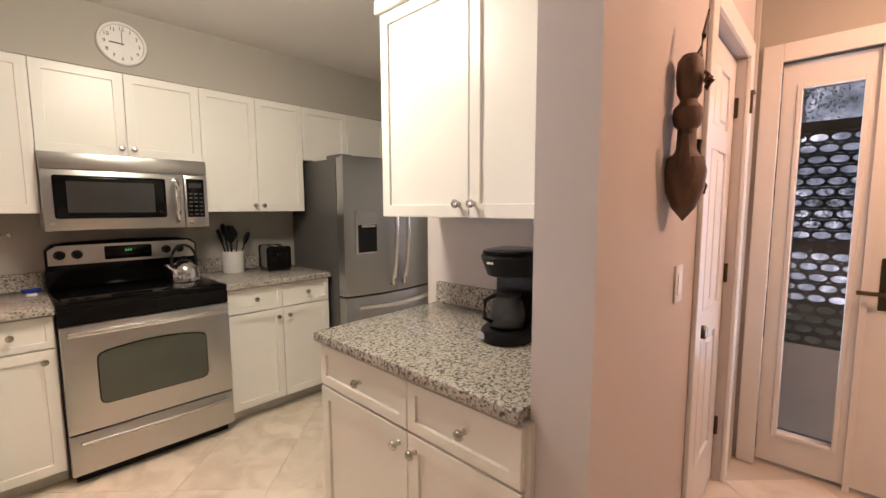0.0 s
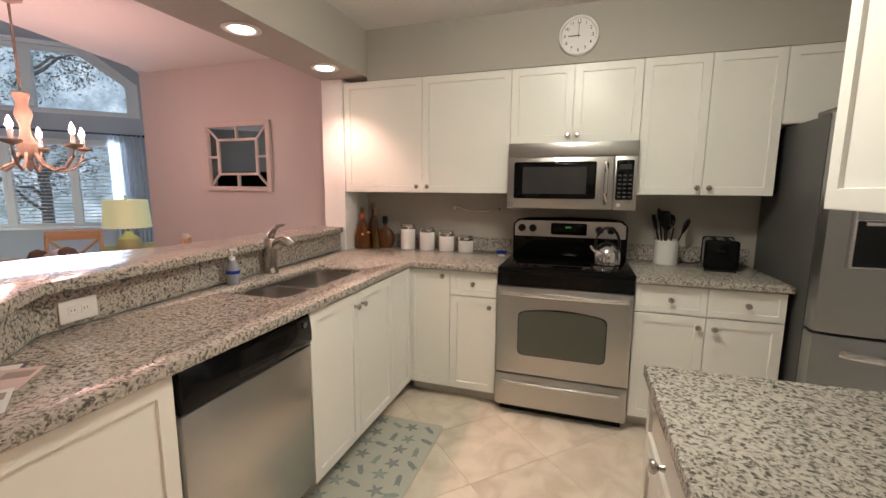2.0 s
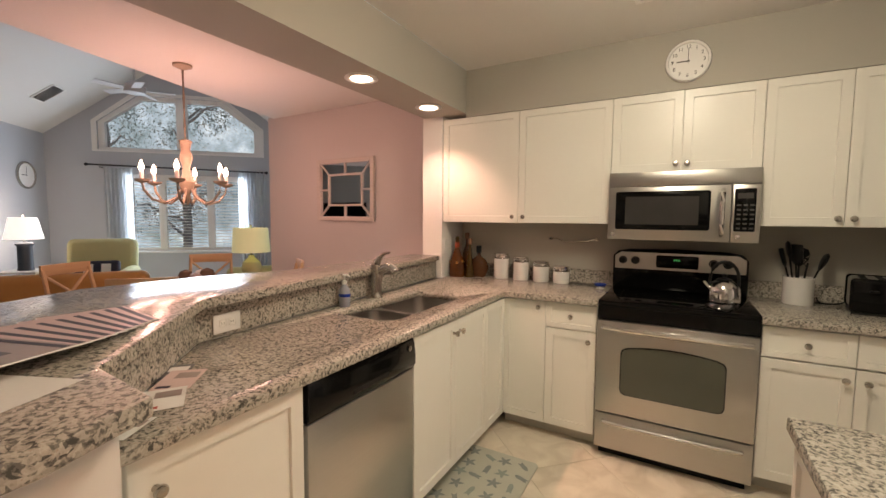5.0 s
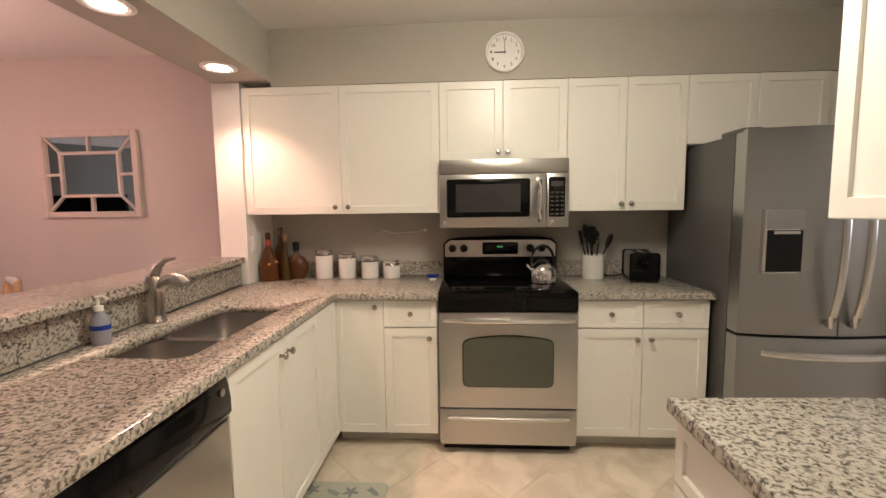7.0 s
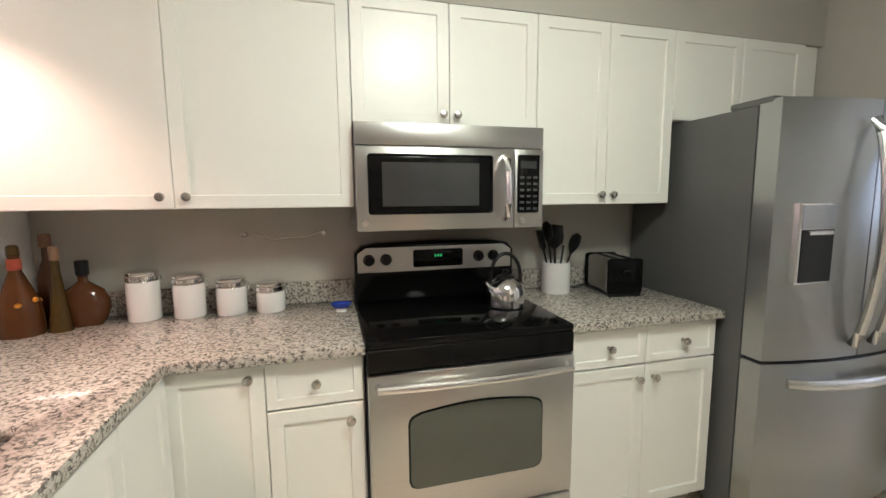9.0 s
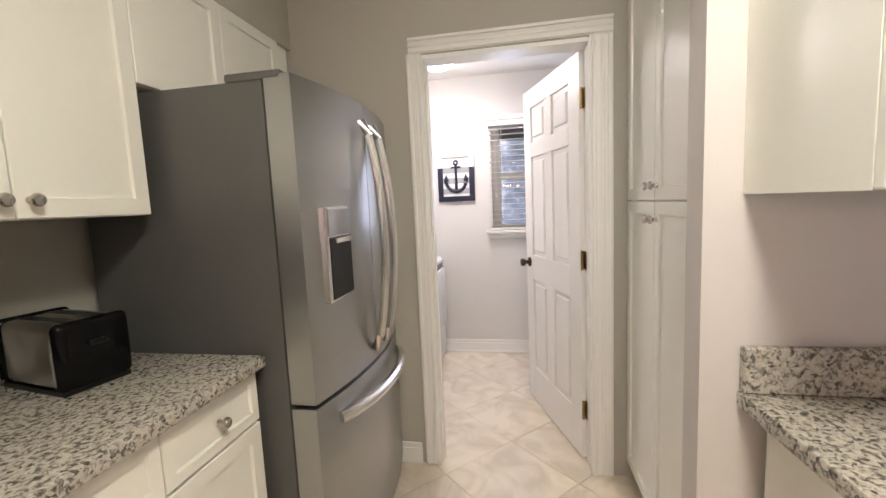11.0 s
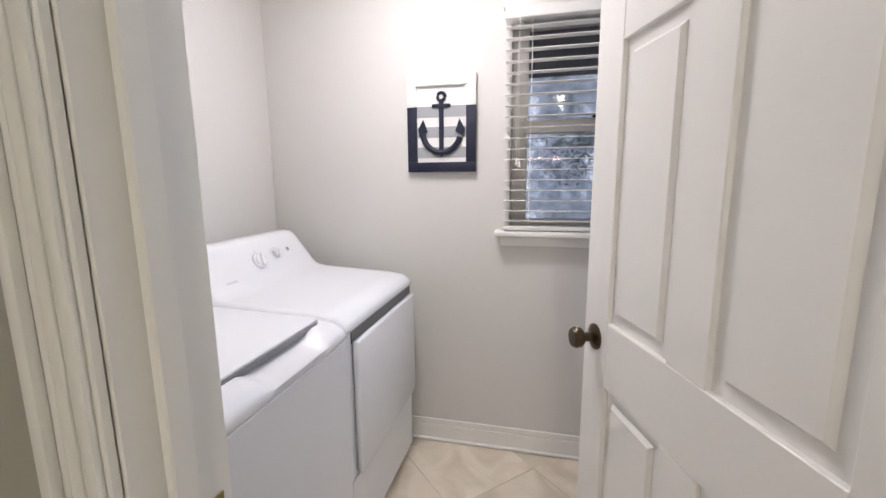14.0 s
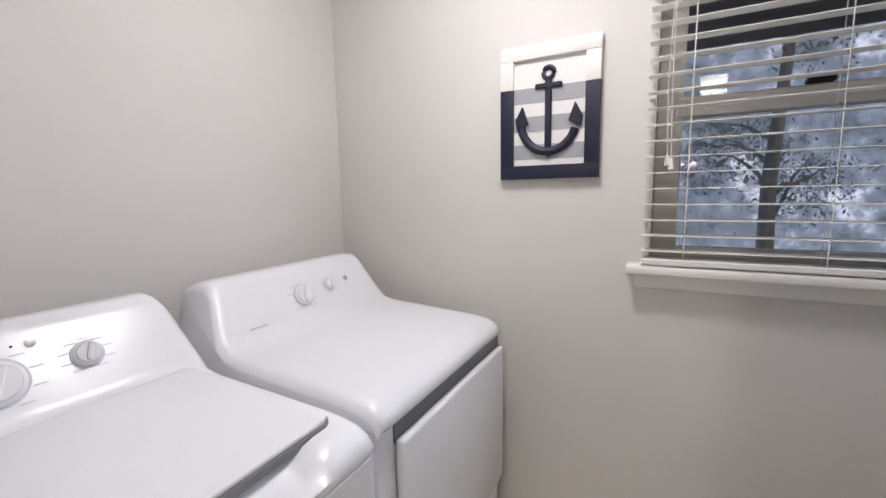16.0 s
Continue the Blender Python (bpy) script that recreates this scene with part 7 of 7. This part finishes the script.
# ---- outdoors ----
def backdrop_material(name, seed, lo, mid, hi, strength, scale):
    m = bpy.data.materials.new(name)
    m.use_nodes = True
    n, l = m.node_tree.nodes, m.node_tree.links
    b = n["Principled BSDF"]
    tc = n.new("ShaderNodeTexCoord")
    mp = n.new("ShaderNodeMapping")
    mp.inputs["Location"].default_value = (seed, seed * 2, seed * 3)
    l.new(tc.outputs["Object"], mp.inputs[0])
    t = n.new("ShaderNodeTexNoise")
    t.inputs["Scale"].default_value, t.inputs["Detail"].default_value, t.inputs["Roughness"].default_value = scale, 8, 0.7
    l.new(mp.outputs[0], t.inputs[0])
    r = n.new("ShaderNodeValToRGB")
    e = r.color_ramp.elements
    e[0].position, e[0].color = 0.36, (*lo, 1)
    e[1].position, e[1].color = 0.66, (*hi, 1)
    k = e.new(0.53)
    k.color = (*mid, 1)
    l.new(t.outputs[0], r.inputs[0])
    # near-black base; the daylight on the woods is all painted in as emission
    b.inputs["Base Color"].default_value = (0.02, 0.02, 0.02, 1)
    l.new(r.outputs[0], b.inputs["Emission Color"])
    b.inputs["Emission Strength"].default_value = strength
    b.inputs["Roughness"].default_value = 1
    return m


# both backdrops glow by themselves and send light in through the panes
M["bd_liv"] = backdrop_material("self_lit_woods_pale", 3.0, (0.20, 0.30, 0.33), (0.42, 0.58, 0.68), (0.75, 0.92, 1.0), 1.0, 1.2)
M["bd_lau"] = backdrop_material("self_lit_woods_blue", 7.0, (0.07, 0.09, 0.11), (0.24, 0.28, 0.36), (0.80, 0.86, 1.0), 1.0, 1.5)
structure("backdrop", boxm(-14, 16.0, -2, 10, 16.1, 12), M["bd_liv"], "self-lit backdrop of pale woods and sky beyond the living room", "backdrop", LM)
structure("backdrop_east", boxm(12.0, -12, -2, 12.1, 9, 9), M["bd_lau"], "self-lit backdrop of woods and sky beyond the laundry window", "backdrop")
M["lawn"] = material("ground_grass", (0.06, 0.08, 0.04), 0.95, var=0.3, scale=3)
structure("ground", boxm(-60, -60, -0.9, 60, 60, -0.70), M["lawn"], "dull green ground outside", "ground")
M["eave"] = material("dark_eave", (0.16, 0.14, 0.17), 0.8)
structure("porch_eave", boxm(4.4, -3.0, 2.02, 5.2, 0.3, 2.25), M["eave"], "dark roof eave beyond the laundry window", "eave")
M["bark"] = material("grey_bark", (0.32, 0.30, 0.30), 0.9, var=0.3, scale=12, bump=0.6, bump_scale=40)
M["leaf"] = material("grey_green_leaves", (0.24, 0.29, 0.27), 0.7, var=0.35, scale=4)


def tree(seed, m, h=6.0, leaves=8500, leaf=0.033):
    rnd = random.Random(seed)
    g = thing("tree", "slender tree with drooping grey-green foliage outside the window", "tree", m, "trees outside")
    tips = []
    trunk = [(0, 0, -0.3), (0.05, 0.02, h * 0.3), (-0.06, 0.05, h * 0.65), (0.03, 0, h)]
    part("trunk", tube(bm_new(), trunk, 0.13, 9, 0.03), M["bark"], g)
    bm = bm_new()
    for i in range(16):
        a = rnd.uniform(0, 6.28)
        z = h * rnd.uniform(0.18, 0.95)
        L = rnd.uniform(0.9, 2.2) * (1.15 - 0.6 * z / h)
        p = [Vector((0, 0, z))]
        for k in range(1, 6):
            p.append(Vector((math.cos(a) * L * k / 5, math.sin(a) * L * k / 5, z + 0.35 * L * math.sin(k / 5 * 2.2) + rnd.uniform(-0.08, 0.08))))
        tube(bm, p, 0.035, 6, 0.008)
        tips += p[1:]
    part("limbs", bm, M["bark"], g)
    verts, faces = [], []
    for i in range(leaves):
        c = rnd.choice(tips) + Vector((rnd.gauss(0, 0.28), rnd.gauss(0, 0.28), rnd.gauss(-0.12, 0.25)))
        d = Vector((rnd.gauss(0, 1), rnd.gauss(0, 1), rnd.gauss(-0.6, 1))).normalized()
        s = d.cross(Vector((rnd.gauss(0, 1), rnd.gauss(0, 1), rnd.gauss(0, 1)))).normalized()
        b = len(verts)
        ll = leaf * rnd.uniform(0.6, 1.5)
        verts += [c - d * ll, c + s * ll * 0.35, c + d * ll, c - s * ll * 0.35]
        faces.append((b, b + 1, b + 2, b + 3))
    me = bpy.data.meshes.new("crown")
    me.from_pydata([tuple(v) for v in verts], [], faces)
    me.materials.append(M["leaf"])
    o = tagged(new("crown", me), "", "", "", "stuff")
    o.parent = g
    return g


t1 = tree(5, LM @ pose(-3.6, 11.8, -0.5))
copy_thing(t1, LM @ pose(-1.0, 12.6, -0.5, 0, 0, 130))
copy_thing(t1, LM @ pose(-6.0, 13.5, -0.5, 0, 0, 220))
copy_thing(t1, pose(10.2, -2.6, -0.5, 0, 0, 80))
copy_thing(t1, pose(10.9, 0.3, -0.5, 0, 0, 200))
copy_thing(t1, pose(10.5, -5.0, -0.5, 0, 0, 300))


# ---- floor tiles, the pieces of the kitchen floor ----
for x, y in tiles_todo:
    if y < 0.0:
        ob = new("tile", tile_me)
        ob.parent = floor_ob
        ob.matrix_world = pose(x, y, 0, 0, 0, 45)
